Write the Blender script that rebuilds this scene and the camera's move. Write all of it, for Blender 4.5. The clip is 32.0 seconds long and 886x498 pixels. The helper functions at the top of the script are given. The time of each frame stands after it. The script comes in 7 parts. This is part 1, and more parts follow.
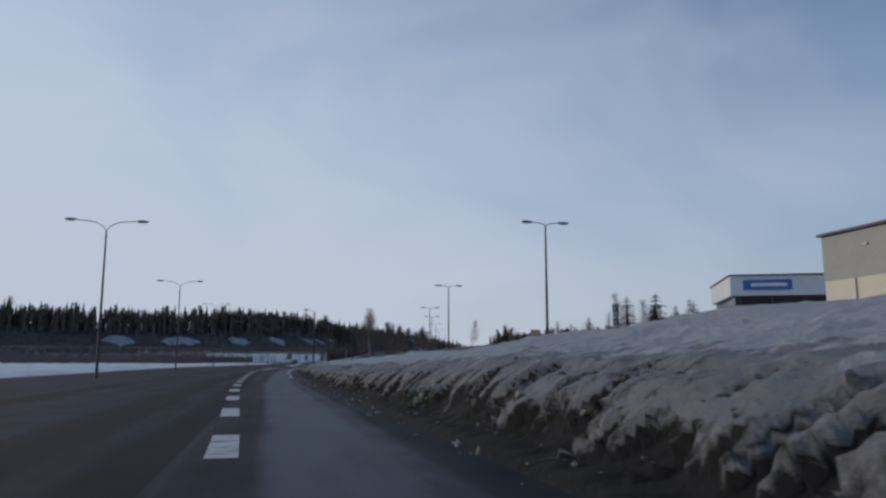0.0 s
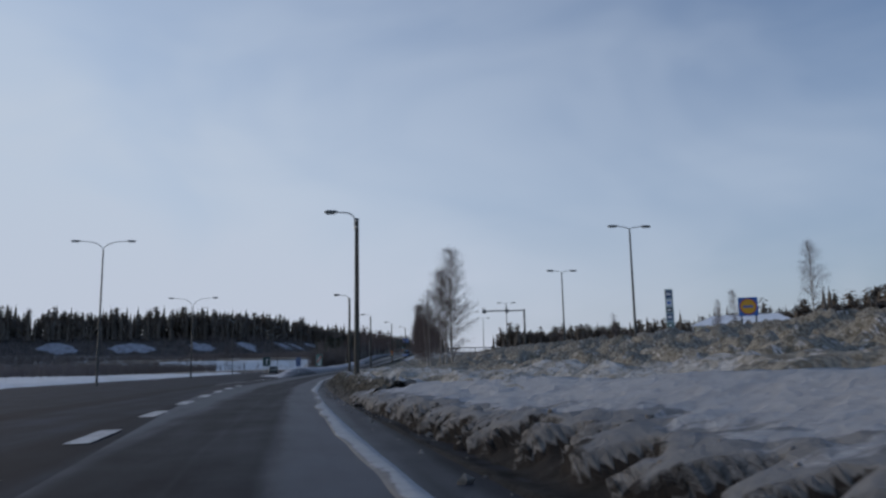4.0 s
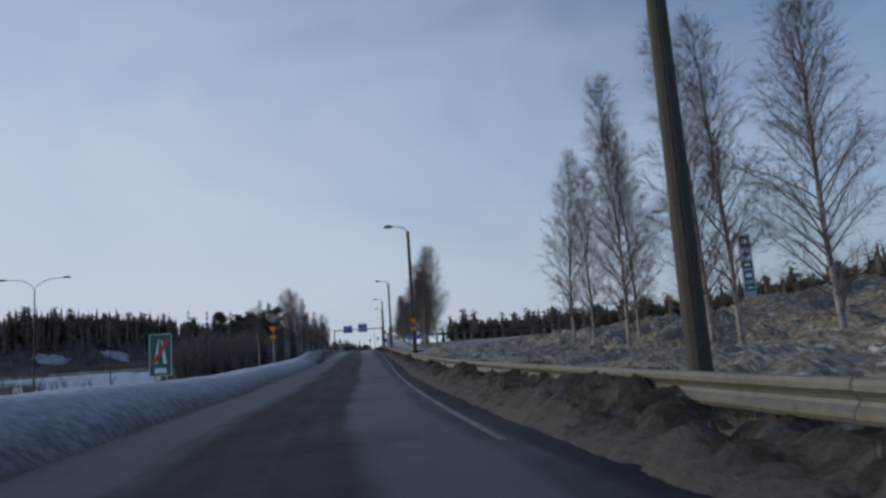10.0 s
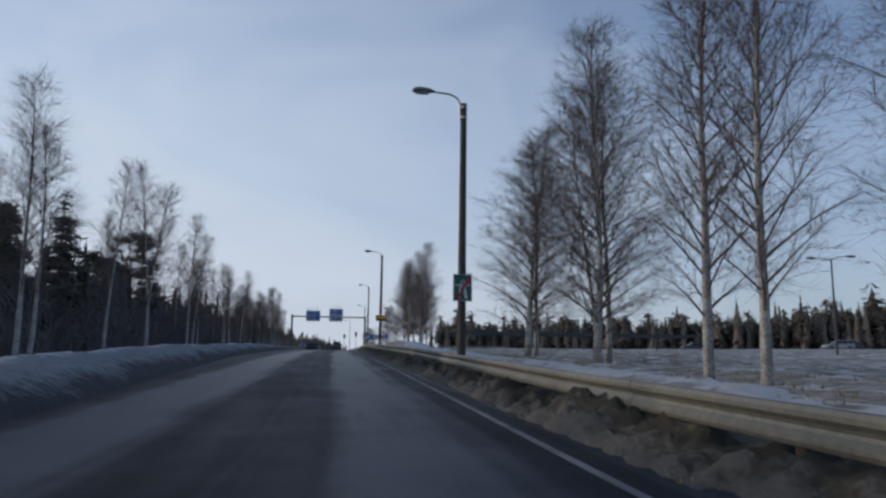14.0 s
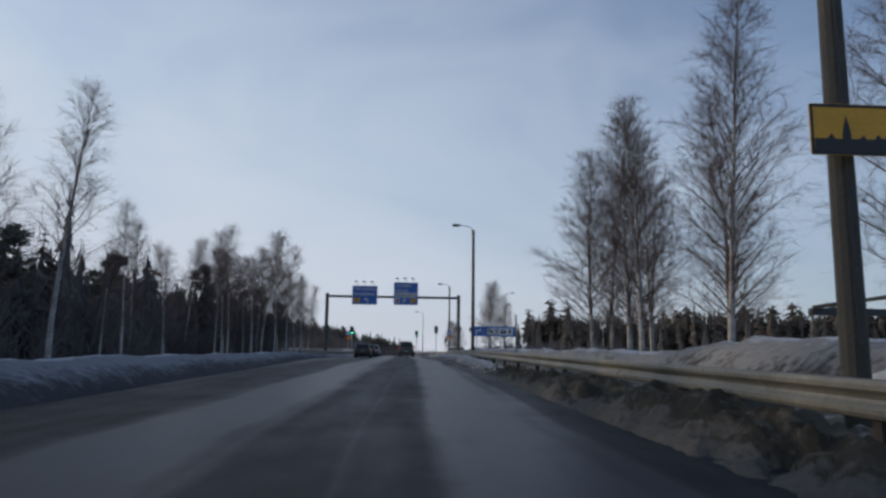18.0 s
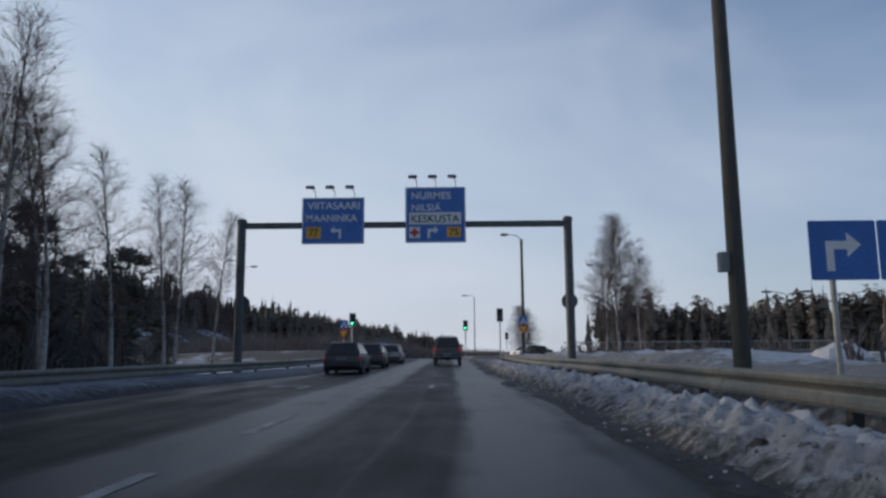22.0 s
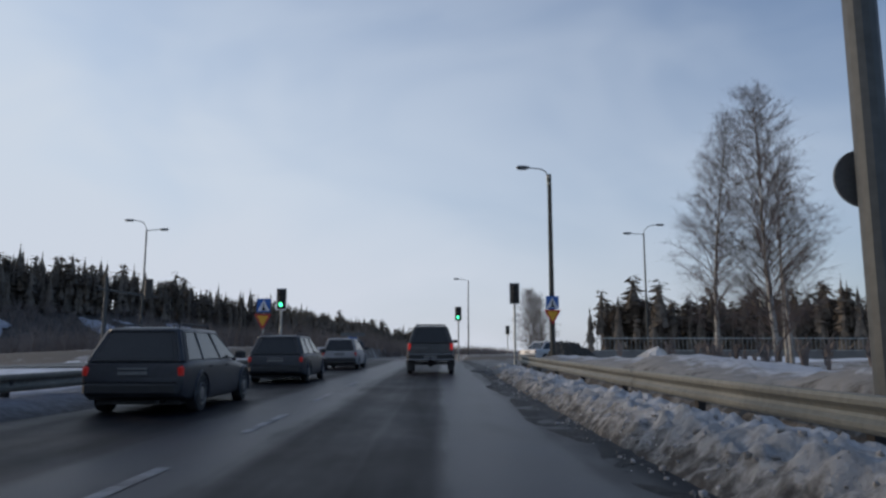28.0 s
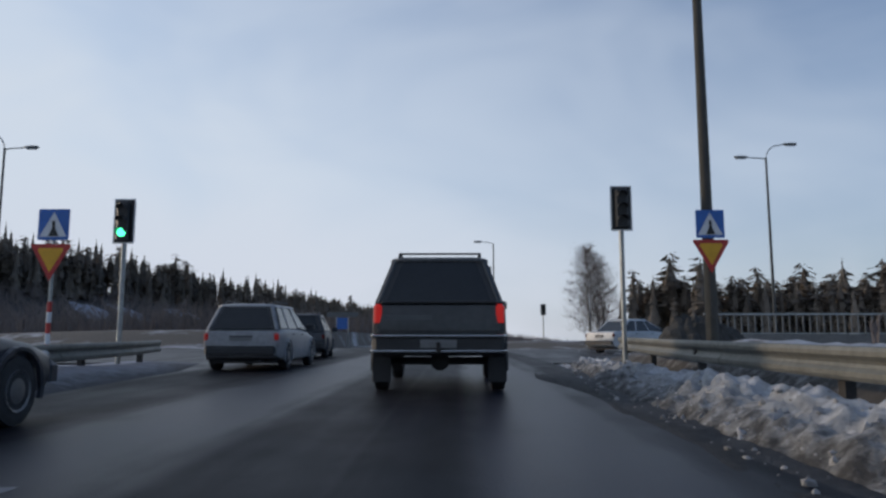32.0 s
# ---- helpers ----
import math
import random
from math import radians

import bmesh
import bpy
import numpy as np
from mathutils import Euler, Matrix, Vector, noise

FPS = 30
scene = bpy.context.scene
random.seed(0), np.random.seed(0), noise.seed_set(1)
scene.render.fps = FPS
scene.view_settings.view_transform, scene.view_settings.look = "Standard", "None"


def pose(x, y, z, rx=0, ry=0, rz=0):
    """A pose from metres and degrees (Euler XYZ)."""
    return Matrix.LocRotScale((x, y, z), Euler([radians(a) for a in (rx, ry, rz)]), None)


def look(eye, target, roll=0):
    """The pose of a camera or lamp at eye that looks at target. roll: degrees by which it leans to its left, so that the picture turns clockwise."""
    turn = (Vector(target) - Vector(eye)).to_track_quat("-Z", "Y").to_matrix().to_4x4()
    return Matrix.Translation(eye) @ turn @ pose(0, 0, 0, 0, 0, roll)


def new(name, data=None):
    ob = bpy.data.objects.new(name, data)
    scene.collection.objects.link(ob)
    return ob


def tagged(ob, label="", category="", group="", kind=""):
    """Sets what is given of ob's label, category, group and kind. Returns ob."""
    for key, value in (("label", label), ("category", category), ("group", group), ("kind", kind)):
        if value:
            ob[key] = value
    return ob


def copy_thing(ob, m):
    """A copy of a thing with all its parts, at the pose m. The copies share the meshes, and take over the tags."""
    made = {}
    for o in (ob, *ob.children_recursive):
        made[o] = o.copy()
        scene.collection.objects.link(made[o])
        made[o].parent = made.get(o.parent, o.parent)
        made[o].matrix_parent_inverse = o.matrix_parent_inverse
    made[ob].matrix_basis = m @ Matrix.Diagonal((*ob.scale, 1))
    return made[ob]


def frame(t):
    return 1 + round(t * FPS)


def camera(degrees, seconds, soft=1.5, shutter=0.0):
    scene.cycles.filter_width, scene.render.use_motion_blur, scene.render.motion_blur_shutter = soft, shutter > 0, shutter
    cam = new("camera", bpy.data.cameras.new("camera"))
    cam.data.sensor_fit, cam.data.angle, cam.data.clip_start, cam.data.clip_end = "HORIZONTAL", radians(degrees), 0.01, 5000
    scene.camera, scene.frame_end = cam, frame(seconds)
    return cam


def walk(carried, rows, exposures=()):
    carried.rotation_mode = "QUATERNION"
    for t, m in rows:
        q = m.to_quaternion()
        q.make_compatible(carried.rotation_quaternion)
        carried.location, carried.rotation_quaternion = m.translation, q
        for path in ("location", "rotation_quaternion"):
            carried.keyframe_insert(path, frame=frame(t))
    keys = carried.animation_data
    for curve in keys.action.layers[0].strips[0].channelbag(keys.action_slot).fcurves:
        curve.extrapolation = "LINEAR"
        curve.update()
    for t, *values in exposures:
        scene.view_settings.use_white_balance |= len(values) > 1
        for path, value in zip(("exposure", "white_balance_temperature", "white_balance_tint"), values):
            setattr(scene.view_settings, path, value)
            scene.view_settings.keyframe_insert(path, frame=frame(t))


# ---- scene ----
cam = camera(61.8, 32.0, soft=2.6, shutter=0.04)
PATH = [
    (0, (39.242, -81.824, 1.228), (39.12, -79.85, 1.525), 0.1),
    (0.5, (36.476, -72.871, 1.175), (36.3, -70.9, 1.464), -0.6),
    (1, (33.934, -63.966, 1.12), (33.588, -62.018, 1.416), -1.9),
    (1.5, (31.388, -55.219, 1.072), (30.981, -53.285, 1.384), -3.0),
    (2, (28.69, -46.42, 1.045), (28.408, -44.473, 1.406), -1.9),
    (2.5, (26.034, -37.599, 1.03), (25.776, -35.652, 1.405), -1.5),
    (4.5, (16.159, 0.011, 1.024), (16.189, 1.989, 1.319), -1.4),
    (5, (13.949, 8.923, 0.986), (14.031, 10.897, 1.297), -1.5),
    (5.5, (12.185, 17.911, 0.95), (12.334, 19.886, 1.226), -0.3),
    (6, (10.486, 26.965, 0.946), (10.632, 28.942, 1.21), -0.5),
    (6.5, (8.536, 35.515, 0.987), (8.674, 37.495, 1.237), -1.2),
    (7, (7.016, 44.536, 0.859), (7.139, 46.519, 1.088), -1.5),
    (7.5, (5.697, 53.766, 0.863), (5.825, 55.744, 1.133), -1.9),
    (8, (4.321, 63.163, 0.847), (4.47, 65.143, 1.085), -1.4),
    (8.5, (3.089, 72.701, 0.844), (3.232, 74.679, 1.102), -2.1),
    (9, (2.134, 81.972, 0.837), (2.327, 83.943, 1.117), -2.8),
    (9.5, (1.368, 91.196, 0.902), (1.582, 93.166, 1.173), -3.5),
    (10, (0.82, 100.345, 0.972), (1.036, 102.311, 1.272), -4.1),
    (10.5, (0.526, 109.463, 1.108), (0.754, 111.426, 1.415), -3.1),
    (11, (0.283, 118.307, 1.159), (0.491, 120.272, 1.471), -2.9),
    (11.5, (0.266, 127.534, 1.53), (0.514, 129.494, 1.844), -1.6),
    (12, (0.24, 136.252, 1.706), (0.50, 138.211, 2.018), -0.6),
    (12.5, (0.220, 144.83, 2.037), (0.474, 146.791, 2.335), 0.6),
    (13, (0.130, 153.216, 2.188), (0.379, 155.177, 2.49), 0.9),
    (13.5, (0.080, 160.882, 2.466), (0.375, 162.835, 2.785), 0.4),
    (14, (0.090, 168.888, 2.842), (0.364, 170.844, 3.154), 0.8),
    (14.5, (0.037, 176.769, 3.217), (0.245, 178.73, 3.552), -0.0),
    (15, (-0.035, 184.372, 3.422), (0.194, 186.33, 3.761), -0.4),
    (17.5, (-0.564, 221.099, 4.468), (-0.422, 223.068, 4.79), 0.6),
    (18, (-0.533, 228.3, 4.663), (-0.428, 230.273, 4.971), 0.7),
    (18.5, (-0.422, 235.163, 4.865), (-0.304, 237.136, 5.176), 0.4),
    (19, (-0.233, 241.639, 5.056), (-0.14, 243.612, 5.372), 0.6),
    (19.5, (-0.081, 247.654, 5.159), (0.035, 249.625, 5.478), 0.9),
    (20, (0.08, 253.169, 5.335), (0.134, 255.139, 5.676), 0.4),
    (20.5, (0.235, 258.3, 5.438), (0.3, 260.271, 5.775), 0.3),
    (21, (0.316, 262.975, 5.542), (0.338, 264.948, 5.869), -0.4),
    (21.5, (0.343, 267.212, 5.648), (0.33, 269.186, 5.973), -1.0),
    (22, (0.302, 271.275, 5.739), (0.281, 273.252, 6.041), -0.4),
    (22.5, (0.336, 274.907, 5.841), (0.324, 276.892, 6.086), -0.1),
    (23, (0.379, 278.146, 5.878), (0.379, 280.133, 6.105), -0.2),
    (23.5, (0.405, 280.954, 5.968), (0.425, 282.939, 6.206), -0.4),
    (24, (0.448, 283.254, 6.007), (0.453, 285.238, 6.261), -0.6),
    (24.5, (0.473, 285.076, 6.043), (0.464, 287.059, 6.300), -0.2),
    (26.5, (0.352, 289.097, 6.109), (0.368, 291.083, 6.348), -0.2),
    (27, (0.362, 289.833, 6.108), (0.379, 291.815, 6.378), -0.3),
    (27.5, (0.390, 290.781, 6.113), (0.380, 292.759, 6.412), -0.4),
    (28, (0.386, 291.983, 6.132), (0.394, 293.961, 6.425), -0),
    (28.5, (0.344, 293.484, 6.084), (0.321, 295.465, 6.356), -0.1),
    (29, (0.337, 295.175, 6.045), (0.337, 297.157, 6.306), -0.1),
    (29.5, (0.41, 297.254, 6.018), (0.41, 299.234, 6.304), 0.1),
    (30, (0.372, 299.643, 5.994), (0.361, 301.623, 6.277), 0.1),
    (30.5, (0.322, 302.273, 6.012), (0.306, 304.253, 6.291), 0.4),
    (31, (0.28, 305.144, 6.032), (0.263, 307.124, 6.317), 0.3),
    (31.5, (0.263, 308.094, 6.106), (0.269, 310.076, 6.375), 0.5),
    (32, (0.227, 311.078, 6.171), (0.196, 313.061, 6.43), 0.0),
]
walk(cam, [(t, look(eye, target, roll)) for t, eye, target, roll in PATH],
     [(0, -0.03, 6500, 10), (5, 0.0, 6500, 10), (13, 0.1, 6450, 10), (15, 0.25, 6800, 10), (18, 0.17, 6800, 10), (21, 0.18, 6750, 10), (28, 0.23, 6850, 10), (32, 0.28, 6850, 10)])

# ---- world and sun ----
SUN_AZ, SUN_EL = 68.0, 13.0      # degrees left of +y, degrees above the horizon
world = bpy.data.worlds.new("winter_sky")
scene.world = world
world.use_nodes = True
wn, wl = world.node_tree.nodes, world.node_tree.links
wn.clear()
w_out = wn.new("ShaderNodeOutputWorld")
w_bg = wn.new("ShaderNodeBackground")
sky = wn.new("ShaderNodeTexSky")
sky.sky_type, sky.sun_disc = "NISHITA", False
sky.sun_elevation, sky.sun_rotation = radians(SUN_EL), radians(-SUN_AZ)
sky.air_density, sky.dust_density, sky.ozone_density = 1.0, 2.0, 1.5
tc = wn.new("ShaderNodeTexCoord")


def cloud_layer(stretch, scale, detail, low, high, twist):
    """A layer of thin cloud over the dome: 0 clear, 1 veiled."""
    mp = wn.new("ShaderNodeMapping")
    mp.inputs["Scale"].default_value = stretch
    mp.inputs["Rotation"].default_value = (0.25, 0.5, 0.35)
    q = wn.new("ShaderNodeTexNoise")
    q.inputs["Scale"].default_value, q.inputs["Detail"].default_value = scale, detail
    q.inputs["Roughness"].default_value, q.inputs["Distortion"].default_value = 0.52, twist
    r = wn.new("ShaderNodeMapRange")
    r.interpolation_type = "SMOOTHSTEP"
    r.inputs["From Min"].default_value, r.inputs["From Max"].default_value = low, high
    r.inputs["To Min"].default_value, r.inputs["To Max"].default_value = -0.5, 0.5
    wl.new(tc.outputs["Generated"], mp.inputs["Vector"])
    wl.new(mp.outputs["Vector"], q.inputs["Vector"])
    wl.new(q.outputs["Fac"], r.inputs["Value"])
    return r.outputs["Result"]


broad = cloud_layer((1.0, 1.0, 1.7), 2.1, 3, 0.32, 0.68, 0.8)
wisps = cloud_layer((1.0, 1.3, 2.2), 4.0, 3, 0.30, 0.70, 0.6)
sep = wn.new("ShaderNodeSeparateXYZ")
hz = wn.new("ShaderNodeMapRange")
hz.inputs["From Min"].default_value, hz.inputs["From Max"].default_value = 0.0, 0.70
hz.inputs["To Min"].default_value, hz.inputs["To Max"].default_value = 0.92, 0.26
side = wn.new("ShaderNodeMapRange")
side.inputs["From Min"].default_value, side.inputs["From Max"].default_value = -0.6, 0.6
side.inputs["To Min"].default_value, side.inputs["To Max"].default_value = 0.22, -0.36
addf = wn.new("ShaderNodeMath")
addf.operation = "ADD"
cl_amt = wn.new("ShaderNodeMath")
cl_amt.operation = "MULTIPLY_ADD"
cl_amt.inputs[1].default_value = 0.19
cl_wisp = wn.new("ShaderNodeMath")
cl_wisp.operation = "MULTIPLY_ADD"
cl_wisp.inputs[1].default_value, cl_wisp.inputs[2].default_value = 0.07, 0.10
addc = wn.new("ShaderNodeMath")
addc.operation = "ADD"
addc.use_clamp = True
veil = wn.new("ShaderNodeMix")
veil.data_type = "RGBA"
sky_s = wn.new("ShaderNodeMix")
sky_s.data_type, sky_s.blend_type = "RGBA", "MULTIPLY"
sky_s.inputs["Factor"].default_value = 1.0
SKY_TINT, VEIL = (0.054, 0.088, 0.132, 1), (0.490, 0.570, 0.69, 1)
sky_s.inputs["B"].default_value = SKY_TINT
low_veil = wn.new("ShaderNodeMix")           # the veil turns faintly rosy towards the horizon
low_veil.data_type = "RGBA"
low_veil.inputs["A"].default_value, low_veil.inputs["B"].default_value = (0.515, 0.565, 0.670, 1), VEIL
rosy = wn.new("ShaderNodeMapRange")
rosy.inputs["From Min"].default_value, rosy.inputs["From Max"].default_value = 0.02, 0.22
wl.new(tc.outputs["Generated"], sep.inputs["Vector"])
wl.new(sep.outputs["Z"], hz.inputs["Value"])
wl.new(sep.outputs["X"], side.inputs["Value"])
wl.new(sep.outputs["Z"], rosy.inputs["Value"])
wl.new(rosy.outputs["Result"], low_veil.inputs["Factor"])
wl.new(low_veil.outputs["Result"], veil.inputs["B"])
wl.new(hz.outputs["Result"], addf.inputs[0])
wl.new(side.outputs["Result"], addf.inputs[1])
wl.new(wisps, cl_wisp.inputs[0])
wl.new(broad, cl_amt.inputs[0])
wl.new(cl_wisp.outputs["Value"], cl_amt.inputs[2])
wl.new(addf.outputs["Value"], addc.inputs[0])
wl.new(cl_amt.outputs["Value"], addc.inputs[1])
wl.new(sky.outputs["Color"], sky_s.inputs["A"])
wl.new(sky_s.outputs["Result"], veil.inputs["A"])
back = wn.new("ShaderNodeMapRange")          # the glow fades round to the side away from the sun
back.inputs["From Min"].default_value, back.inputs["From Max"].default_value = -0.5, 0.35
back.inputs["To Min"].default_value, back.inputs["To Max"].default_value = 0.75, 1.0
wl.new(sep.outputs["Y"], back.inputs["Value"])
thin = wn.new("ShaderNodeMath")
thin.operation, thin.use_clamp = "MULTIPLY", True
wl.new(addc.outputs["Value"], thin.inputs[0])
wl.new(back.outputs["Result"], thin.inputs[1])
wl.new(thin.outputs["Value"], veil.inputs["Factor"])
wl.new(veil.outputs["Result"], w_bg.inputs["Color"])
wl.new(w_bg.outputs["Background"], w_out.inputs["Surface"])
w_bg.inputs["Strength"].default_value = 1.0
sun_data = bpy.data.lights.new("sun", "SUN")
sun_data.energy, sun_data.angle, sun_data.color = 1.35, radians(4), (1.0, 0.83, 0.66)
sun = new("sun", sun_data)
sa, se = radians(SUN_AZ), radians(SUN_EL)
sun.matrix_world = look((-100 * math.sin(sa), 100 * math.cos(sa), 100 * math.tan(se)), (0, 0, 0))

# ---- materials ----
def mat(name, color, rough=0.8, metal=0.0, var=0.25, scale=3.0, bump=0.0, bscale=None, emit=None, spec=0.5, coord="Object", dark=None, randomize=0.0):
    """A surface: base colour varied at two scales, with fine relief."""
    m = bpy.data.materials.new(name)
    m.use_nodes = True
    n, l = m.node_tree.nodes, m.node_tree.links
    b = n["Principled BSDF"]
    b.inputs["Roughness"].default_value, b.inputs["Metallic"].default_value = rough, metal
    b.inputs["Specular IOR Level"].default_value = spec
    t = n.new("ShaderNodeTexCoord")
    a, c = n.new("ShaderNodeTexNoise"), n.new("ShaderNodeTexNoise")
    a.inputs["Scale"].default_value, c.inputs["Scale"].default_value = scale, scale * 9
    a.inputs["Detail"].default_value, c.inputs["Detail"].default_value = 4, 5
    for q in (a, c):
        l.new(t.outputs[coord], q.inputs["Vector"])
    s = n.new("ShaderNodeMath")
    s.operation = "ADD"
    l.new(a.outputs["Fac"], s.inputs[0])
    l.new(c.outputs["Fac"], s.inputs[1])
    r = n.new("ShaderNodeMapRange")
    r.inputs["From Min"].default_value, r.inputs["From Max"].default_value = 0.7, 1.3
    l.new(s.outputs["Value"], r.inputs["Value"])
    mx = n.new("ShaderNodeMix")
    mx.data_type = "RGBA"
    low = dark or tuple(v * (1 - var) for v in color)
    mx.inputs["A"].default_value = (*low, 1)
    mx.inputs["B"].default_value = (*(min(1, v * (1 + var * 0.6)) for v in color), 1)
    l.new(r.outputs["Result"], mx.inputs["Factor"])
    last = mx.outputs["Result"]
    if randomize:
        oi = n.new("ShaderNodeObjectInfo")
        hv = n.new("ShaderNodeHueSaturation")
        rr = n.new("ShaderNodeMapRange")
        rr.inputs["To Min"].default_value, rr.inputs["To Max"].default_value = 1 - randomize, 1 + randomize
        l.new(oi.outputs["Random"], rr.inputs["Value"])
        l.new(rr.outputs["Result"], hv.inputs["Value"])
        l.new(last, hv.inputs["Color"])
        last = hv.outputs["Color"]
    l.new(last, b.inputs["Base Color"])
    if bump:
        bn = n.new("ShaderNodeTexNoise")
        bn.inputs["Scale"].default_value = bscale or scale * 12
        bn.inputs["Detail"].default_value = 6
        l.new(t.outputs[coord], bn.inputs["Vector"])
        bp = n.new("ShaderNodeBump")
        bp.inputs["Strength"].default_value, bp.inputs["Distance"].default_value = bump, 0.03
        l.new(bn.outputs["Fac"], bp.inputs["Height"])
        l.new(bp.outputs["Normal"], b.inputs["Normal"])
    if emit:
        b.inputs["Emission Color"].default_value = (*emit[0], 1)
        b.inputs["Emission Strength"].default_value = emit[1]
    return m


def blend_mat(name, colors, scale, cut, rough=0.85, bump=0.5, soft=0.06, stretch=(1, 1, 1)):
    """Ground cover of two or three colours in patches, each with its own grain."""
    m = bpy.data.materials.new(name)
    m.use_nodes = True
    n, l = m.node_tree.nodes, m.node_tree.links
    b = n["Principled BSDF"]
    b.inputs["Roughness"].default_value = rough
    t = n.new("ShaderNodeTexCoord")
    mp = n.new("ShaderNodeMapping")
    mp.inputs["Scale"].default_value = stretch
    l.new(t.outputs["Object"], mp.inputs["Vector"])
    grain = n.new("ShaderNodeTexNoise")
    grain.inputs["Scale"].default_value, grain.inputs["Detail"].default_value = 14, 6
    l.new(t.outputs["Object"], grain.inputs["Vector"])
    last = None
    for k, c in enumerate(colors):
        g = n.new("ShaderNodeMix")
        g.data_type = "RGBA"
        g.inputs["A"].default_value = (*(v * 0.68 for v in c), 1)
        g.inputs["B"].default_value = (*(min(1, v * 1.25) for v in c), 1)
        l.new(grain.outputs["Fac"], g.inputs["Factor"])
        if last is None:
            last = g.outputs["Result"]
            continue
        pn = n.new("ShaderNodeTexNoise")
        pn.inputs["Scale"].default_value, pn.inputs["Detail"].default_value = scale * (1 + 1.7 * (k - 1)), 7
        pn.inputs["Roughness"].default_value = 0.62
        l.new(mp.outputs["Vector"], pn.inputs["Vector"])
        r = n.new("ShaderNodeMapRange")
        r.inputs["From Min"].default_value, r.inputs["From Max"].default_value = cut[k - 1] - soft, cut[k - 1] + soft
        l.new(pn.outputs["Fac"], r.inputs["Value"])
        mx = n.new("ShaderNodeMix")
        mx.data_type = "RGBA"
        l.new(r.outputs["Result"], mx.inputs["Factor"])
        l.new(last, mx.inputs["A"])
        l.new(g.outputs["Result"], mx.inputs["B"])
        last = mx.outputs["Result"]
    l.new(last, b.inputs["Base Color"])
    bn = n.new("ShaderNodeTexNoise")
    bn.inputs["Scale"].default_value, bn.inputs["Detail"].default_value = 5, 8
    l.new(t.outputs["Object"], bn.inputs["Vector"])
    bp = n.new("ShaderNodeBump")
    bp.inputs["Strength"].default_value, bp.inputs["Distance"].default_value = bump, 0.12
    l.new(bn.outputs["Fac"], bp.inputs["Height"])
    l.new(bp.outputs["Normal"], b.inputs["Normal"])
    return m


def asphalt_mat(name, tracks, pale=(), shade=1.0, gloss=(0.80, 0.55), wet=None, spec=0.5, cool=(1, 1, 1)):
    """Worn winter asphalt: pale salt film, dark wet wheel tracks at the given offsets across the lane, pale bands that
    colour in sky sheen, and wet gloss. UV: metres along, metres across.
    """
    m = bpy.data.materials.new(name)
    m.use_nodes = True
    n, l = m.node_tree.nodes, m.node_tree.links
    b = n["Principled BSDF"]
    b.inputs["Specular IOR Level"].default_value = spec
    uv = n.new("ShaderNodeUVMap")
    sp = n.new("ShaderNodeSeparateXYZ")
    l.new(uv.outputs["UV"], sp.inputs["Vector"])

    def noise_of(sx, sy, detail=5, rough=0.55):
        mp = n.new("ShaderNodeMapping")
        mp.inputs["Scale"].default_value = (sx, sy, 1)
        q = n.new("ShaderNodeTexNoise")
        q.inputs["Scale"].default_value, q.inputs["Detail"].default_value, q.inputs["Roughness"].default_value = 1, detail, rough
        l.new(uv.outputs["UV"], mp.inputs["Vector"])
        l.new(mp.outputs["Vector"], q.inputs["Vector"])
        return q.outputs["Fac"]

    def math_of(op, a, c):
        q = n.new("ShaderNodeMath")
        q.operation = op
        for k, v in enumerate((a, c)):
            if isinstance(v, (int, float)):
                q.inputs[k].default_value = v
            else:
                l.new(v, q.inputs[k])
        return q.outputs["Value"]

    wob = math_of("MULTIPLY", math_of("SUBTRACT", noise_of(0.05, 0.05, 3), 0.5), 0.8)
    across = math_of("ADD", sp.outputs["Y"], wob)
    dark = None
    for c, half in tracks:
        away = math_of("ABSOLUTE", math_of("SUBTRACT", across, c), 0)
        r = n.new("ShaderNodeMapRange")
        r.interpolation_type = "SMOOTHSTEP"
        r.inputs["From Min"].default_value, r.inputs["From Max"].default_value = half * 0.72, half * 1.14
        r.inputs["To Min"].default_value, r.inputs["To Max"].default_value = 1, 0
        l.new(away, r.inputs["Value"])
        dark = r.outputs["Result"] if dark is None else math_of("MAXIMUM", dark, r.outputs["Result"])
    streak = noise_of(0.12, 1.6)
    blot = noise_of(0.5, 0.7, 7, 0.6)
    film = math_of("ADD", math_of("ADD", math_of("MULTIPLY", streak, 0.46), math_of("MULTIPLY", blot, 0.50)), 0.045)
    film = math_of("SUBTRACT", film, math_of("MULTIPLY", dark, 0.20))
    # sky sheen on the wet lane, put in as a paler base colour
    for c, half in pale:
        r = n.new("ShaderNodeMapRange")
        r.interpolation_type = "SMOOTHSTEP"
        r.inputs["From Min"].default_value, r.inputs["From Max"].default_value = half * 0.72, half * 1.14
        r.inputs["To Min"].default_value, r.inputs["To Max"].default_value = 0.16, 0
        l.new(math_of("ABSOLUTE", math_of("SUBTRACT", across, c), 0), r.inputs["Value"])
        film = math_of("ADD", film, r.outputs["Result"])
    cr = n.new("ShaderNodeValToRGB")
    e = cr.color_ramp.elements
    e[0].position, e[0].color = 0.14, (0.018 * shade * cool[0], 0.0185 * shade * cool[1], 0.022 * shade * cool[2], 1)
    e[1].position, e[1].color = 0.72, (0.105 * shade * cool[0], 0.112 * shade * cool[1], 0.130 * shade * cool[2], 1)
    mid = cr.color_ramp.elements.new(0.5)
    mid.color = (0.046 * shade * cool[0], 0.049 * shade * cool[1], 0.058 * shade * cool[2], 1)
    l.new(film, cr.inputs["Fac"])
    fine = noise_of(45, 45, 3)
